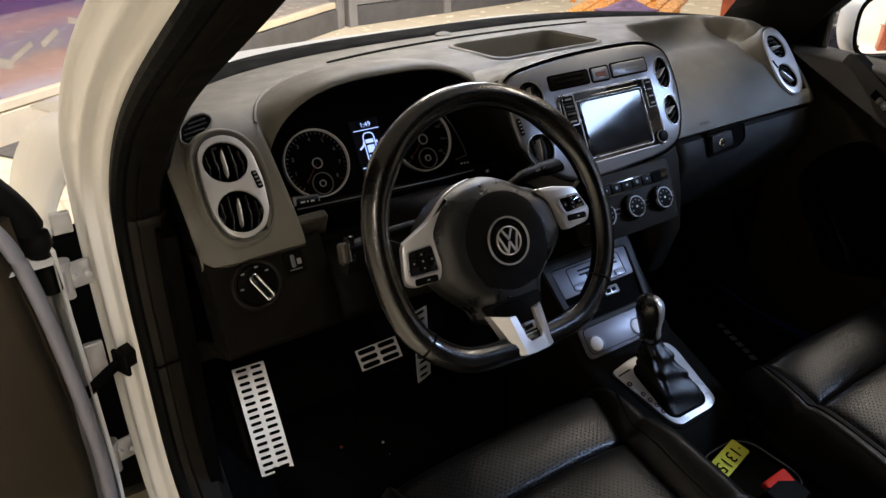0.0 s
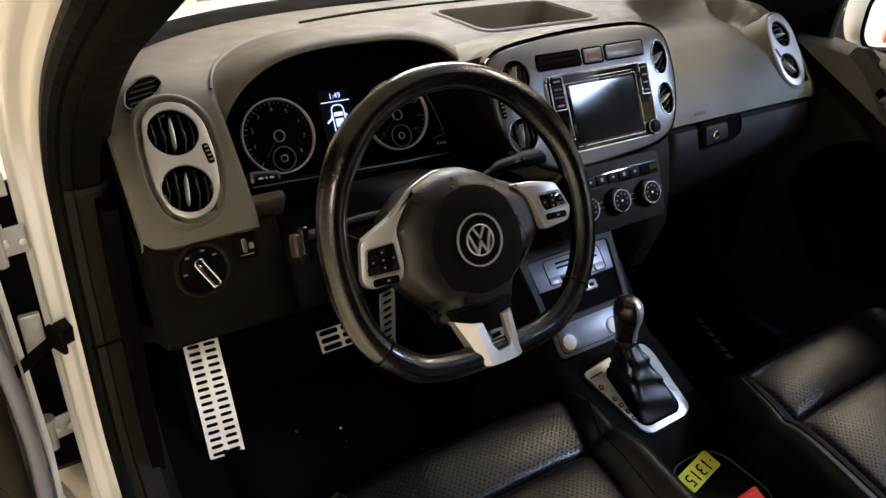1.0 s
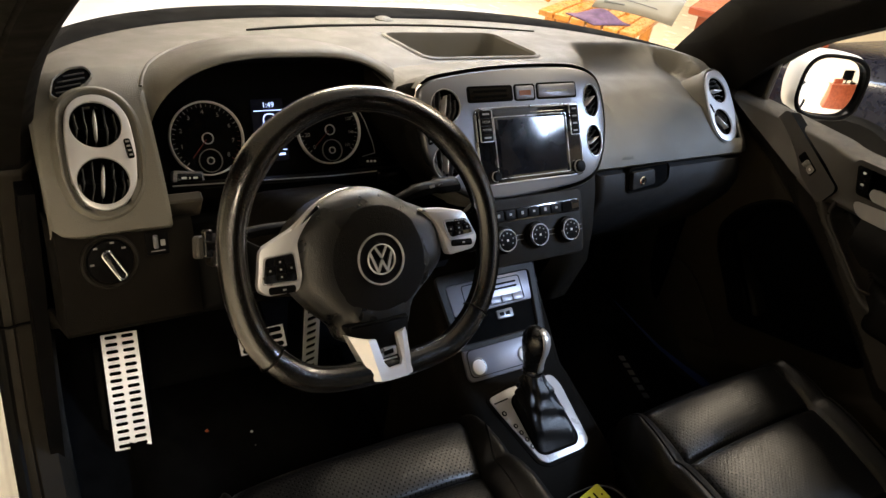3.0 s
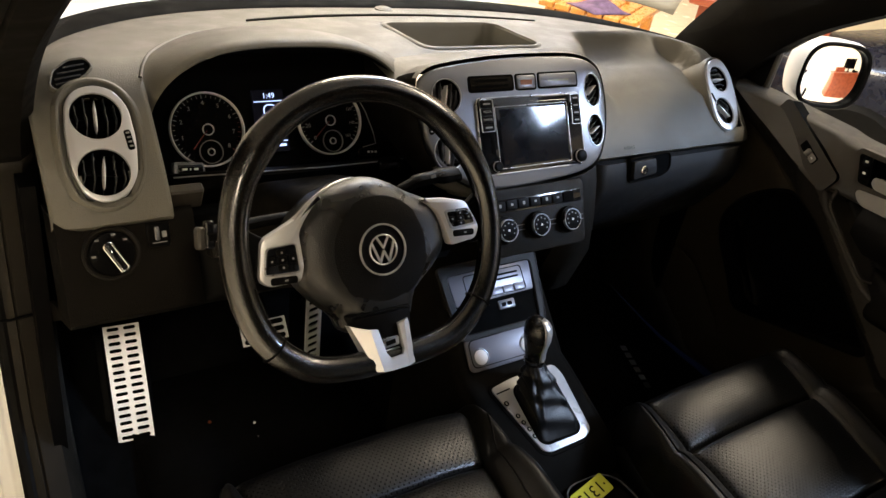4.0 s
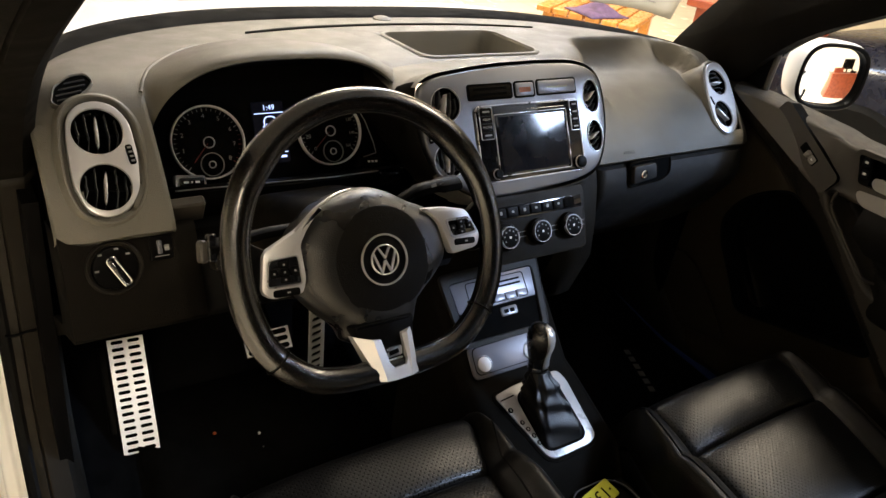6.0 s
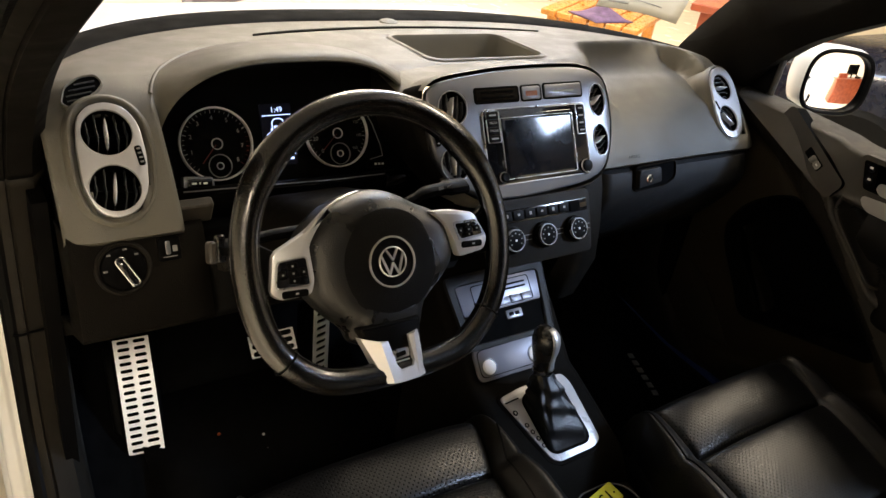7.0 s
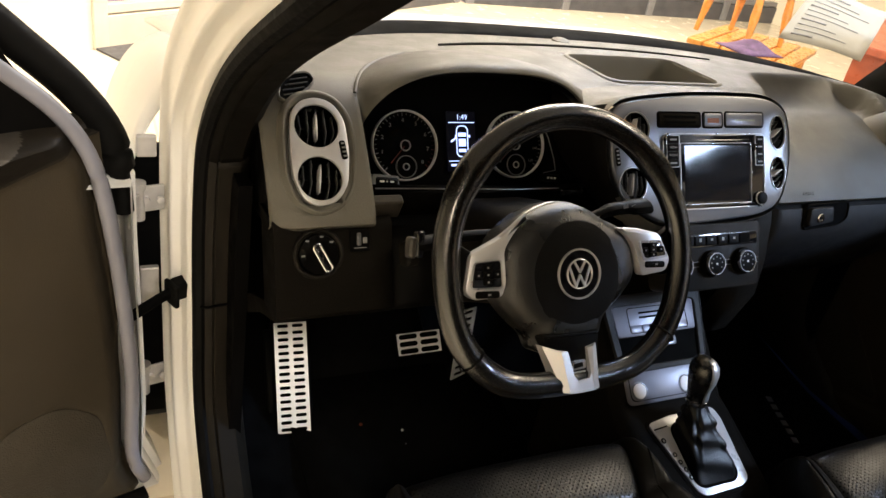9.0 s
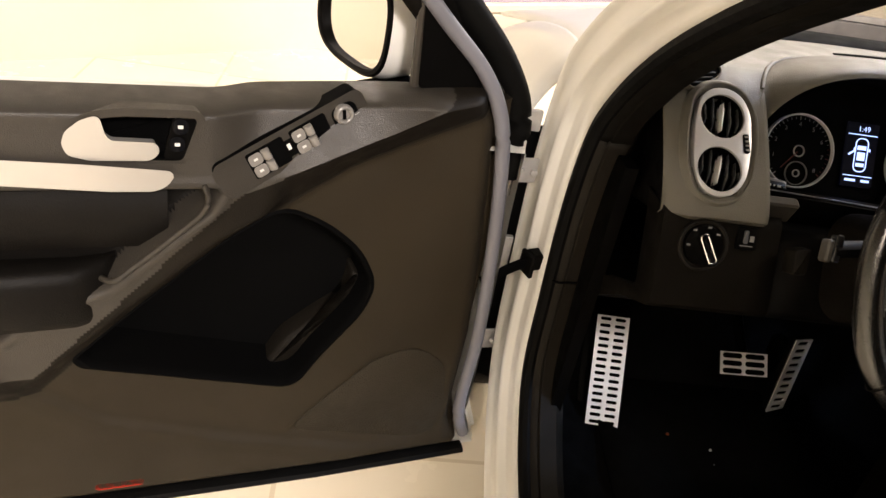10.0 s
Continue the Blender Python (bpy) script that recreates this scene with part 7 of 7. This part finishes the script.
    # mirror sail and side mirror
    bm = bmesh.new()
    tri = [(0.120, 1.050), (0.205, 1.050), (0.214, 1.215), (0.196, 1.19)]
    slab(bm, rot, rounded(tri, 0.006, 3), 0.045, 0.020, -0.004)
    part("mirror_sail", bm, BLACK, ob, "black mirror corner cover")
    bm = bmesh.new()
    tube(bm, at3(m, [(0.210, -0.03, 1.045), (0.216, -0.03, 1.22)]), 0.0075, 8)
    part("sail_edge", bm, DOORPLASTIC, ob)
    bm = bmesh.new()
    slab(bm, rot, rounded([(0.165, 0.975), (0.250, 0.985), (0.262, 1.005), (0.180, 1.022)], 0.008, 3), 0.15, 0.060, -0.008)
    part("mirror_foot", bm, MATT, ob)
    return ob


O_D = Matrix(((-0.962, 0.272, 0, -0.82), (-0.272, -0.962, 0, 0.303), (0, 0, 1, 0), (0, 0, 0, 1)))
driver_door = car_door("driver_door", "open white driver's door with dark plastic inner card", O_D, True, True)
O_P = Matrix(((0, -1, 0, 0.705), (-1, 0, 0, 0.415), (0, 0, 1, 0.014), (0, 0, 0, 1)))
passenger_door = car_door("passenger_door", "closed passenger door with dark plastic inner card", O_P, False, False)


def side_mirror(parent, c, face, w, h, sx):
    """A painted mirror housing round a real mirror; face: where the glass looks."""
    c, f = Vector(c), Vector(face).normalized()
    x = Vector((0, 0, 1)).cross(f).normalized()
    y = f.cross(x)
    m = Matrix((x, y, f)).transposed().to_4x4()
    m.translation = c
    out = [(0.5 * w * math.copysign(abs(math.cos(a)) ** 0.62, math.cos(a)), 0.5 * h * math.copysign(abs(math.sin(a)) ** 0.68, math.sin(a))) for a in [2 * math.pi * (i + 0.5) / 48 for i in range(48)]]
    bm = bmesh.new()
    rings = []
    for k, z in ((1.08, 0.0), (1.12, -0.02), (1.08, -0.06), (0.80, -0.10), (0.35, -0.118)):
        rings.append(at3(m, [(a * k, b * k, z) for a, b in out]))
    loft(bm, rings, cap1=True)
    house = part("side_mirror", bm, PAINT, parent, "white side mirror housing", 60)
    bm = bmesh.new()
    frame_ring(bm, m, [(a * 1.08, b * 1.08) for a, b in out], [(a * 0.95, b * 0.95) for a, b in out], -0.02, 0.004, 0.003)
    part("mirror_edge", bm, BLACK, house, "black mirror edge")
    bm = bmesh.new()
    bow = 0.7 if sx > 0 else 0.02
    loft(bm, [at3(m, [(a * k, b * k, -0.006 - bow * k * k * (a * a + b * b)) for a, b in out]) for k in (0.98, 0.85, 0.7, 0.55, 0.4, 0.25, 0.1, 0.02)], cap1=True)
    part("mirror_glass", bm, MIRROR, house, "mirror glass", 180)
    return house


side_mirror(passenger_door, (0.922, 0.170, 1.090), (-0.45, -0.89, 0.055), 0.156, 0.140, 1)
mc = O_D @ Vector((0.262, -0.19, 1.092))
side_mirror(driver_door, mc, (-0.85, -0.53, 0.03), 0.195, 0.145, -1)

# hinges and check strap between door and jamb
for z in (0.872, 0.515):
    bm = bmesh.new()
    box(bm, pose(-0.822, 0.432, z, 0, 0, 12), 0.050, 0.006, 0.044, r=0.002)
    leaf = part("hinge", bm, METAL, driver_door, "bright zinc door hinge")
    bm = bmesh.new()
    box(bm, pose(-0.846, 0.395, z, 0, 0, 74), 0.060, 0.008, 0.036, r=0.002)
    part("door_leaf", bm, METAL, leaf)
    bm = bmesh.new()
    lathe(bm, pose(-0.838, 0.424, z - 0.032), ((0.0, 0), (0.010, 0), (0.010, 0.052), (0.013, 0.054), (0.013, 0.064), (0.0, 0.066)), 20)
    part("pin", bm, METAL, leaf)
    for dx in (-0.008, 0.014):
        bm = bmesh.new()
        lathe(bm, pose(-0.818 + dx, 0.428, z, 90), ((0.0, 0.007), (0.006, 0.006), (0.007, 0.0), (0.0, 0.0)), 6)
        part("bolt", bm, METAL, leaf)
for z, h in ((0.955, 0.035), (0.70, 0.07)):
    bm = bmesh.new()
    box(bm, pose(-0.822, 0.448, z), 0.030, 0.012, h, r=0.003)
    part("bracket", bm, METAL, shell, "small bright bracket behind the hinges")
strap = thing("door_check_strap", "black door check strap with rubber boot", "door check", (-0.79, 0.40, 0.72))
bm = bmesh.new()
tube(bm, smooth_path([(-0.872, 0.330, 0.710), (-0.845, 0.340, 0.722), (-0.815, 0.352, 0.734), (-0.788, 0.362, 0.741)], 4), (0.006, 0.010), 10)
part("strap", bm, MATT, strap)
bm = bmesh.new()
box(bm, pose(-0.782, 0.3640, 0.744, 0, 0, 24), 0.026, 0.028, 0.030, r=0.005)
part("boot", bm, RUBBER, strap)
bm = bmesh.new()
box(bm, pose(-0.796, 0.3575, 0.738, 0, 0, 24), 0.008, 0.036, 0.040, r=0.003)
part("boot_flange", bm, RUBBER, strap)

# ---- showroom ----
def tiles(name):
    m = surface(name, (0.80, 0.73, 0.59), 0.25, vary=0.02, vary_scale=2.0, wear=0.04)
    nt = m.node_tree
    b = nt.nodes["Principled BSDF"]
    tc = nt.nodes.new("ShaderNodeTexCoord")
    br = nt.nodes.new("ShaderNodeTexBrick")
    br.offset = 0.0
    br.inputs["Scale"].default_value = 1.0
    br.inputs["Brick Width"].default_value, br.inputs["Row Height"].default_value = 0.6, 0.6
    br.inputs["Mortar Size"].default_value = 0.006
    br.inputs["Color1"].default_value, br.inputs["Color2"].default_value = (1, 1, 1, 1), (0.94, 0.93, 0.92, 1)
    br.inputs["Mortar"].default_value = (0.80, 0.76, 0.70, 1)
    nt.links.new(tc.outputs["Object"], br.inputs["Vector"])
    mx = nt.nodes.new("ShaderNodeMix")
    mx.data_type, mx.blend_type = "RGBA", "MULTIPLY"
    mx.inputs[0].default_value = 1.0
    nt.links.new(b.inputs["Base Color"].links[0].from_socket, mx.inputs[6])
    nt.links.new(br.outputs["Color"], mx.inputs[7])
    nt.links.new(mx.outputs[2], b.inputs["Base Color"])
    return m


ROOM = pose(-0.82, 3.95, 0, 0, 0, 31.0)  # x along the shop front, y out through it
FLOOR_TILE = tiles("cream_floor_tile")
floor_ob = thing("floor", "glossy cream showroom floor tiles", "floor", (0, 0, 0), kind="structure")
bm = bmesh.new()
bmesh.ops.create_grid(bm, x_segments=1, y_segments=1, size=14, matrix=ROOM)
part("floor_sheet", bm, FLOOR_TILE, floor_ob)
ceiling = thing("ceiling", "plain grey showroom ceiling", "ceiling", (0, 0, 3.2), kind="structure")
bm = bmesh.new()
box(bm, ROOM @ pose(0, -4, 3.3), 15, 13, 0.2)
part("ceiling_sheet", bm, surface("ceiling_grey", (0.30, 0.29, 0.27), 0.9), ceiling)


def wall(name, m, x0, x1, z0, z1, mat, label):
    w = thing(name, label, "wall", tuple(m @ Vector(((x0 + x1) / 2, 0, z0))), kind="structure")
    bm = bmesh.new()
    box(bm, m @ pose((x0 + x1) / 2, 0.08, (z0 + z1) / 2), x1 - x0, 0.16, z1 - z0)
    part("wall_face", bm, mat, w)
    return w


wall("wall_front_left", ROOM, -7, 0.0, 0, 3.2, CREAM_WALL, "cream painted showroom wall")
wall("wall_rear", ROOM @ pose(0, -9.5, 0, 0, 0, 180), -7.5, 7.5, 0, 3.2, CREAM_WALL, "cream painted showroom wall")
wall("wall_left", ROOM @ pose(-6.5, -4, 0, 0, 0, 90), -6.5, 6.5, 0, 3.2, CREAM_WALL, "cream painted showroom wall")
wall("wall_right", ROOM @ pose(7.4, -4, 0, 0, 0, -90), -6.5, 6.5, 0, 3.2, CREAM_WALL, "cream painted showroom wall")
wall("wall_front_top", ROOM, 0.0, 3.7, 2.5, 3.2, CREAM_WALL, "cream painted wall over the shop front")

# shop front: posts, bottom rail, panes
front = thing("shop_front", "cream shop front frame with tall glass panes", "window", tuple(ROOM @ Vector((3.5, 0, 0))), kind="structure")
FRAME_MAT = surface("cream_frame_paint", (0.72, 0.64, 0.50), 0.45, vary=0.05)
SILL_MAT = surface("dark_grey_sill", (0.10, 0.10, 0.11), 0.4)
SHOP_GLASS = pane("shop_glass", 0.12)
ROOM_R = ROOM @ pose(3.64, 0, 0, 0, 0, -28)  # the front bends back here
wall("wall_front_top_right", ROOM_R, 0.0, 6.0, 2.5, 3.2, CREAM_WALL, "cream painted wall over the shop front")
GREY_FRAME = surface("grey_window_frame", (0.22, 0.22, 0.23), 0.4, vary=0.05)
for base, posts in ((ROOM, (0.0, 1.9, 3.6)), (ROOM_R, (0.1, 1.2, 2.3, 3.4, 4.5, 5.6))):
    for x in posts:
        bm = bmesh.new()
        box(bm, base @ pose(x + 0.04, 0.03, 1.25), 0.09, 0.10, 2.5, r=0.008)
        part("post", bm, FRAME_MAT if x < 1.8 and base is ROOM else GREY_FRAME, front)
    for a, b in zip(posts, posts[1:]):
        bm = bmesh.new()
        box(bm, base @ pose((a + b) / 2 + 0.04, 0.035, 0.09), b - a - 0.09, 0.08, 0.18, r=0.006)
        part("bottom_rail", bm, FRAME_MAT if a < 1 and base is ROOM else SILL_MAT, front)
        bm = bmesh.new()
        box(bm, base @ pose((a + b) / 2 + 0.04, 0.035, 0.215), b - a - 0.09, 0.06, 0.05, r=0.006)
        part("glazing_bar", bm, GREY_FRAME if base is ROOM_R else FRAME_MAT, front)
        bm = bmesh.new()
        box(bm, base @ pose((a + b) / 2 + 0.04, 0.04, 1.365), b - a - 0.09, 0.012, 2.25)
        p = part("pane", bm, SHOP_GLASS, front)
        p.visible_shadow = False
bm = bmesh.new()
box(bm, ROOM @ pose(1.0, -0.25, 0.006), 2.0, 0.46, 0.012)
part("threshold", bm, SILL_MAT, front, "dark threshold strip")


def poster_mat():
    m, nt, b = node_mat("printed_poster")
    tc = nt.nodes.new("ShaderNodeTexCoord")
    sep = nt.nodes.new("ShaderNodeSeparateXYZ")
    nt.links.new(tc.outputs["Object"], sep.inputs[0])
    no = nt.nodes.new("ShaderNodeTexNoise")
    no.inputs["Scale"].default_value, no.inputs["Detail"].default_value = 7, 6
    nt.links.new(tc.outputs["Object"], no.inputs["Vector"])
    ad = nt.nodes.new("ShaderNodeMath")
    ad.operation = "MULTIPLY_ADD"
    nt.links.new(no.outputs["Fac"], ad.inputs[0])
    ad.inputs[1].default_value = 0.10
    nt.links.new(sep.outputs[2], ad.inputs[2])
    cr = nt.nodes.new("ShaderNodeValToRGB")
    e = cr.color_ramp.elements
    e[0].position, e[0].color = 0.0, (0.30, 0.29, 0.42, 1)
    e[1].position, e[1].color = 1.0, (0.030, 0.030, 0.17, 1)
    for pos, c in ((0.30, (0.27, 0.24, 0.36, 1)), (0.38, (0.24, 0.11, 0.12, 1)), (0.46, (0.15, 0.06, 0.08, 1)), (0.50, (0.020, 0.022, 0.11, 1)), (0.58, (0.045, 0.035, 0.15, 1)), (0.66, (0.14, 0.055, 0.11, 1)), (0.74, (0.030, 0.030, 0.15, 1))):
        k = e.new(pos)
        k.color = c
    nt.links.new(ad.outputs[0], cr.inputs[0])
    nt.links.new(cr.outputs[0], b.inputs["Base Color"])
    b.inputs["Roughness"].default_value = 0.35
    return m


poster = thing("window_poster", "large blue and pink printed poster behind the glass", "poster", tuple(ROOM @ Vector((0.95, 0.07, 0.19))))
bm = bmesh.new()
box(bm, ROOM @ pose(0.97, 0.075, 1.05), 1.72, 0.004, 1.72)
part("print", bm, poster_mat(), poster)
for (x, z, w, h, rz) in ((0.42, 0.46, 0.16, 0.03, -24), (0.62, 0.50, 0.14, 0.035, -28), (0.30, 0.42, 0.10, 0.05, 20), (0.82, 0.56, 0.10, 0.035, 18)):
    bm = bmesh.new()
    box(bm, ROOM @ pose(x, 0.071, z) @ pose(0, 0, 0, 0, rz, 0), w, 0.002, h)
    part("painted_stroke", bm, INK, poster)

# night outside the glass
outside = thing("backdrop", "dim blue evening street beyond the glass", "backdrop", tuple(ROOM @ Vector((3, 6, 0))), kind="structure")
bm = bmesh.new()
box(bm, ROOM @ pose(2, 6, 3), 24, 0.1, 6)
dusk, nt, b = node_mat("evening_blue")
no = nt.nodes.new("ShaderNodeTexNoise")
no.inputs["Scale"].default_value = 0.9
cr = nt.nodes.new("ShaderNodeValToRGB")
cr.color_ramp.elements[0].color, cr.color_ramp.elements[1].color = (0.02, 0.05, 0.22, 1), (0.30, 0.42, 0.80, 1)
cr.color_ramp.elements[0].position, cr.color_ramp.elements[1].position = 0.40, 0.68
nt.links.new(no.outputs["Fac"], cr.inputs[0])
nt.links.new(cr.outputs[0], b.inputs["Emission Color"])
b.inputs["Emission Strength"].default_value = 0.7
b.inputs["Base Color"].default_value = (0.02, 0.02, 0.03, 1)
part("backdrop_sheet", bm, dusk, outside)


# stools of orange wood near the window
def stool(at, rz):
    ob = thing("wooden_stool", "orange varnished wooden bar stool with turned legs", "stool", (0, 0, 0), group="wooden stools")
    bm = bmesh.new()
    lathe(bm, pose(0, 0, 0.70), ((0, 0), (0.17, 0), (0.185, 0.012), (0.18, 0.03), (0.15, 0.036), (0, 0.028)), 32)
    part("seat", bm, ORANGE_WOOD, ob)
    for k in range(4):
        a = math.pi / 4 + k * math.pi / 2
        bm = bmesh.new()
        path = [Vector((lerp(0.205, 0.12, t) * math.cos(a), lerp(0.205, 0.12, t) * math.sin(a), 0.70 * t)) for t in [i / 20 for i in range(21)]]
        rad = [0.012 + 0.0006 * i + 0.007 * math.exp(-((i - 4) / 1.6) ** 2) + 0.008 * math.exp(-((i - 9) / 1.2) ** 2) + 0.006 * math.exp(-((i - 14) / 2) ** 2) for i in range(21)]
        tube(bm, path, rad, 12)
        part("leg", bm, ORANGE_WOOD, ob)
    for k in range(4):
        a, b = math.pi / 4 + k * math.pi / 2, math.pi / 4 + (k + 1) * math.pi / 2
        bm = bmesh.new()
        z = 0.26
        tube(bm, [(0.172 * math.cos(a), 0.172 * math.sin(a), z), (0.172 * math.cos(b), 0.172 * math.sin(b), z)], 0.010, 8)
        part("rung", bm, ORANGE_WOOD, ob)
    ob.matrix_basis = pose(*at, 0, 0, rz)
    return ob


table = thing("display_table", "low orange slatted wooden table with packets on it", "table", (2.06, 2.03, 0))
TB = pose(2.06, 2.03, 0, 0, 0, 31)
for k in range(6):
    bm = bmesh.new()
    box(bm, TB @ pose(0, -0.20 + 0.08 * k, 0.758), 0.62, 0.070, 0.026, r=0.005)
    part("slat", bm, ORANGE_WOOD, table)
for k in range(4):
    sx, sy = (-1, 1)[k % 2], (-1, 1)[k // 2]
    bm = bmesh.new()
    box(bm, TB @ pose(sx * 0.27, sy * 0.18, 0.3725), 0.05, 0.05, 0.745, r=0.008)
    part("leg", bm, ORANGE_WOOD, table)
for k in (-1, 1):
    bm = bmesh.new()
    box(bm, TB @ pose(k * 0.27, 0, 0.715), 0.03, 0.30, 0.05, r=0.004)
    part("rail", bm, ORANGE_WOOD, table)
stool((2.02, 2.11, 0.772), 12)
# one draped purple sheet stands in for a few plastic packets
cloth = thing("purple_packets", "dark purple packets on the wooden table, drawn as one soft heap", "cloth", (1.88, 1.90, 0.775))
bm = bmesh.new()
sheet(bm, lambda u, v: (1.78 + 0.24 * u, 1.80 + 0.20 * v, 0.776 + 0.035 * math.sin(math.pi * u) * math.sin(math.pi * v) * (1 + 0.4 * math.sin(9 * u + 4 * v))), 16, 12)
thicken(part("cloth", bm, surface("purple_wrapping", (0.12, 0.07, 0.13), 0.9, vary=0.3, vary_scale=25), cloth), 0.004)

# desk behind the car, seen in the mirror
desk = thing("reception_desk", "red-brown wooden desk with papers on top", "desk", (2.0, -4.3, 0))
DK = pose(2.05, -4.3, 0, 0, 0, -8)
bm = bmesh.new()
box(bm, DK @ pose(0, 0, 0.36), 1.15, 0.62, 0.72, r=0.01)
part("desk_body", bm, RED_WOOD, desk)
bm = bmesh.new()
box(bm, DK @ pose(0, 0, 0.735), 1.25, 0.72, 0.03, r=0.008)
part("desk_top", bm, RED_WOOD, desk)
DT = DK @ pose(0, 0, 0.751)
mon = thing("computer_monitor", "black computer monitor on the desk", "monitor", tuple(DT @ Vector((0.05, -0.15, 0))))
bm = bmesh.new()
box(bm, DT @ pose(0.05, -0.15, 0.26), 0.46, 0.03, 0.32, r=0.006)
part("screen_case", bm, BLACK, mon)
bm = bmesh.new()
box(bm, DT @ pose(0.05, -0.16, 0.06), 0.06, 0.03, 0.12)
box(bm, DT @ pose(0.05, -0.15, 0.006), 0.22, 0.16, 0.012)
part("foot", bm, BLACK, mon)
tel = thing("desk_telephone", "black push-button telephone on the desk", "telephone", tuple(DT @ Vector((0.25, 0.1, 0))))
bm = bmesh.new()
box(bm, DT @ pose(0.25, 0.10, 0.03), 0.18, 0.20, 0.06, r=0.01)
part("body", bm, BLACK, tel)
bm = bmesh.new()
tube(bm, at3(DT, [(0.19, 0.02, 0.075), (0.19, 0.10, 0.085), (0.19, 0.18, 0.075)]), 0.022, 10)
part("handset", bm, BLACK, tel)
pile = thing("paper_pile", "loose white papers on the desk", "papers", tuple(DT @ Vector((0.42, 0.1, 0))))
for k in range(4):
    bm = bmesh.new()
    box(bm, DT @ pose(0.42 + 0.03 * k, 0.12 - 0.05 * k, 0.003 + 0.004 * k, 0, 0, 17 * k), 0.21, 0.297, 0.003)
    part("paper", bm, PAPER, pile)
small = thing("wooden_box", "small red-brown wooden box on the desk", "box", tuple(DT @ Vector((-0.3, -0.1, 0))))
bm = bmesh.new()
box(bm, DT @ pose(-0.30, -0.12, 0.07), 0.34, 0.20, 0.14, r=0.006)
part("box_body", bm, RED_WOOD, small)

# red-brown counter and a dark car beyond the passenger window
counter = thing("wooden_counter", "long red-brown wooden counter with flat top", "counter", (3.6, 2.2, 0))
bm = bmesh.new()
box(bm, pose(3.6, 2.15, 0.40, 0, 0, 31), 1.9, 0.6, 0.80, r=0.01)
part("counter_body", bm, RED_WOOD, counter)
bm = bmesh.new()
box(bm, pose(3.6, 2.15, 0.82, 0, 0, 31), 2.0, 0.7, 0.04, r=0.01)
part("counter_top", bm, RED_WOOD, counter)
DARK_PAINT = surface("dark_blue_car_paint", (0.003, 0.004, 0.010), 0.3, vary=0.05, coat=0.2, spec=0.12)
car2 = thing("dark_blue_car", "dark blue parked car with a bright reflecting windscreen", "car", (3.5, 0.0, 0))
CM = pose(3.5, -0.4, 0, 0, 0, 4)
bm = bmesh.new()
rings = []
for y, zt, wd in ((2.0, 0.55, 0.70), (1.9, 0.78, 0.80), (1.2, 0.90, 0.86), (0.75, 0.98, 0.88), (-1.4, 1.0, 0.88), (-2.1, 0.98, 0.84), (-2.2, 0.6, 0.78)):
    rings.append(at3(CM, [(-wd, y, 0.28), (-wd - 0.02, y, 0.55), (-wd + 0.02, y, zt - 0.10), (-wd + 0.14, y, zt), (wd - 0.14, y, zt), (wd - 0.02, y, zt - 0.10), (wd + 0.02, y, 0.55), (wd, y, 0.28)]))
loft(bm, rings, cap0=True, cap1=True)
part("body", bm, DARK_PAINT, car2, "", 40)
bm = bmesh.new()
rings = []
for y, z, wd in ((0.80, 0.98, 0.74), (0.10, 1.42, 0.60), (-0.1, 1.46, 0.58), (-1.2, 1.45, 0.58), (-1.9, 1.0, 0.70)):
    rings.append(at3(CM, [(-wd, y, z), (-wd + 0.05, y, z + 0.02), (wd - 0.05, y, z + 0.02), (wd, y, z), (wd + 0.06, y, 0.97), (-wd - 0.06, y, 0.97)]))
loft(bm, rings, cap0=True, cap1=True)
part("cabin", bm, GLOSS, car2, "dark glazed cabin", 30)
for sx in (-1, 1):
    for y in (1.30, -1.35):
        bm = bmesh.new()
        lathe(bm, CM @ pose(sx * 0.80, y, 0.32, 0, 90, 0), ((0.18, -0.10), (0.31, -0.10), (0.33, -0.07), (0.33, 0.07), (0.31, 0.10), (0.18, 0.10)), 32, cap0=True, cap1=True)
        part("tyre", bm, RUBBER, car2)
        bm = bmesh.new()
        lathe(bm, CM @ pose(sx * 0.80, y, 0.32, 0, 90, 0), ((0.0, -0.105), (0.19, -0.105), (0.20, 0.0), (0.19, 0.105), (0.0, 0.105)), 24)
        part("rim", bm, SILVER, car2)
    bm = bmesh.new()
    tube(bm, at3(CM, smooth_path([(sx * 0.79, 0.83, 0.985), (sx * 0.64, 0.12, 1.43), (sx * 0.62, -0.6, 1.47), (sx * 0.64, -1.3, 1.44), (sx * 0.76, -1.95, 1.0)], 5)), 0.03, 8)
    part("roof_pillar", bm, DARK_PAINT, car2)
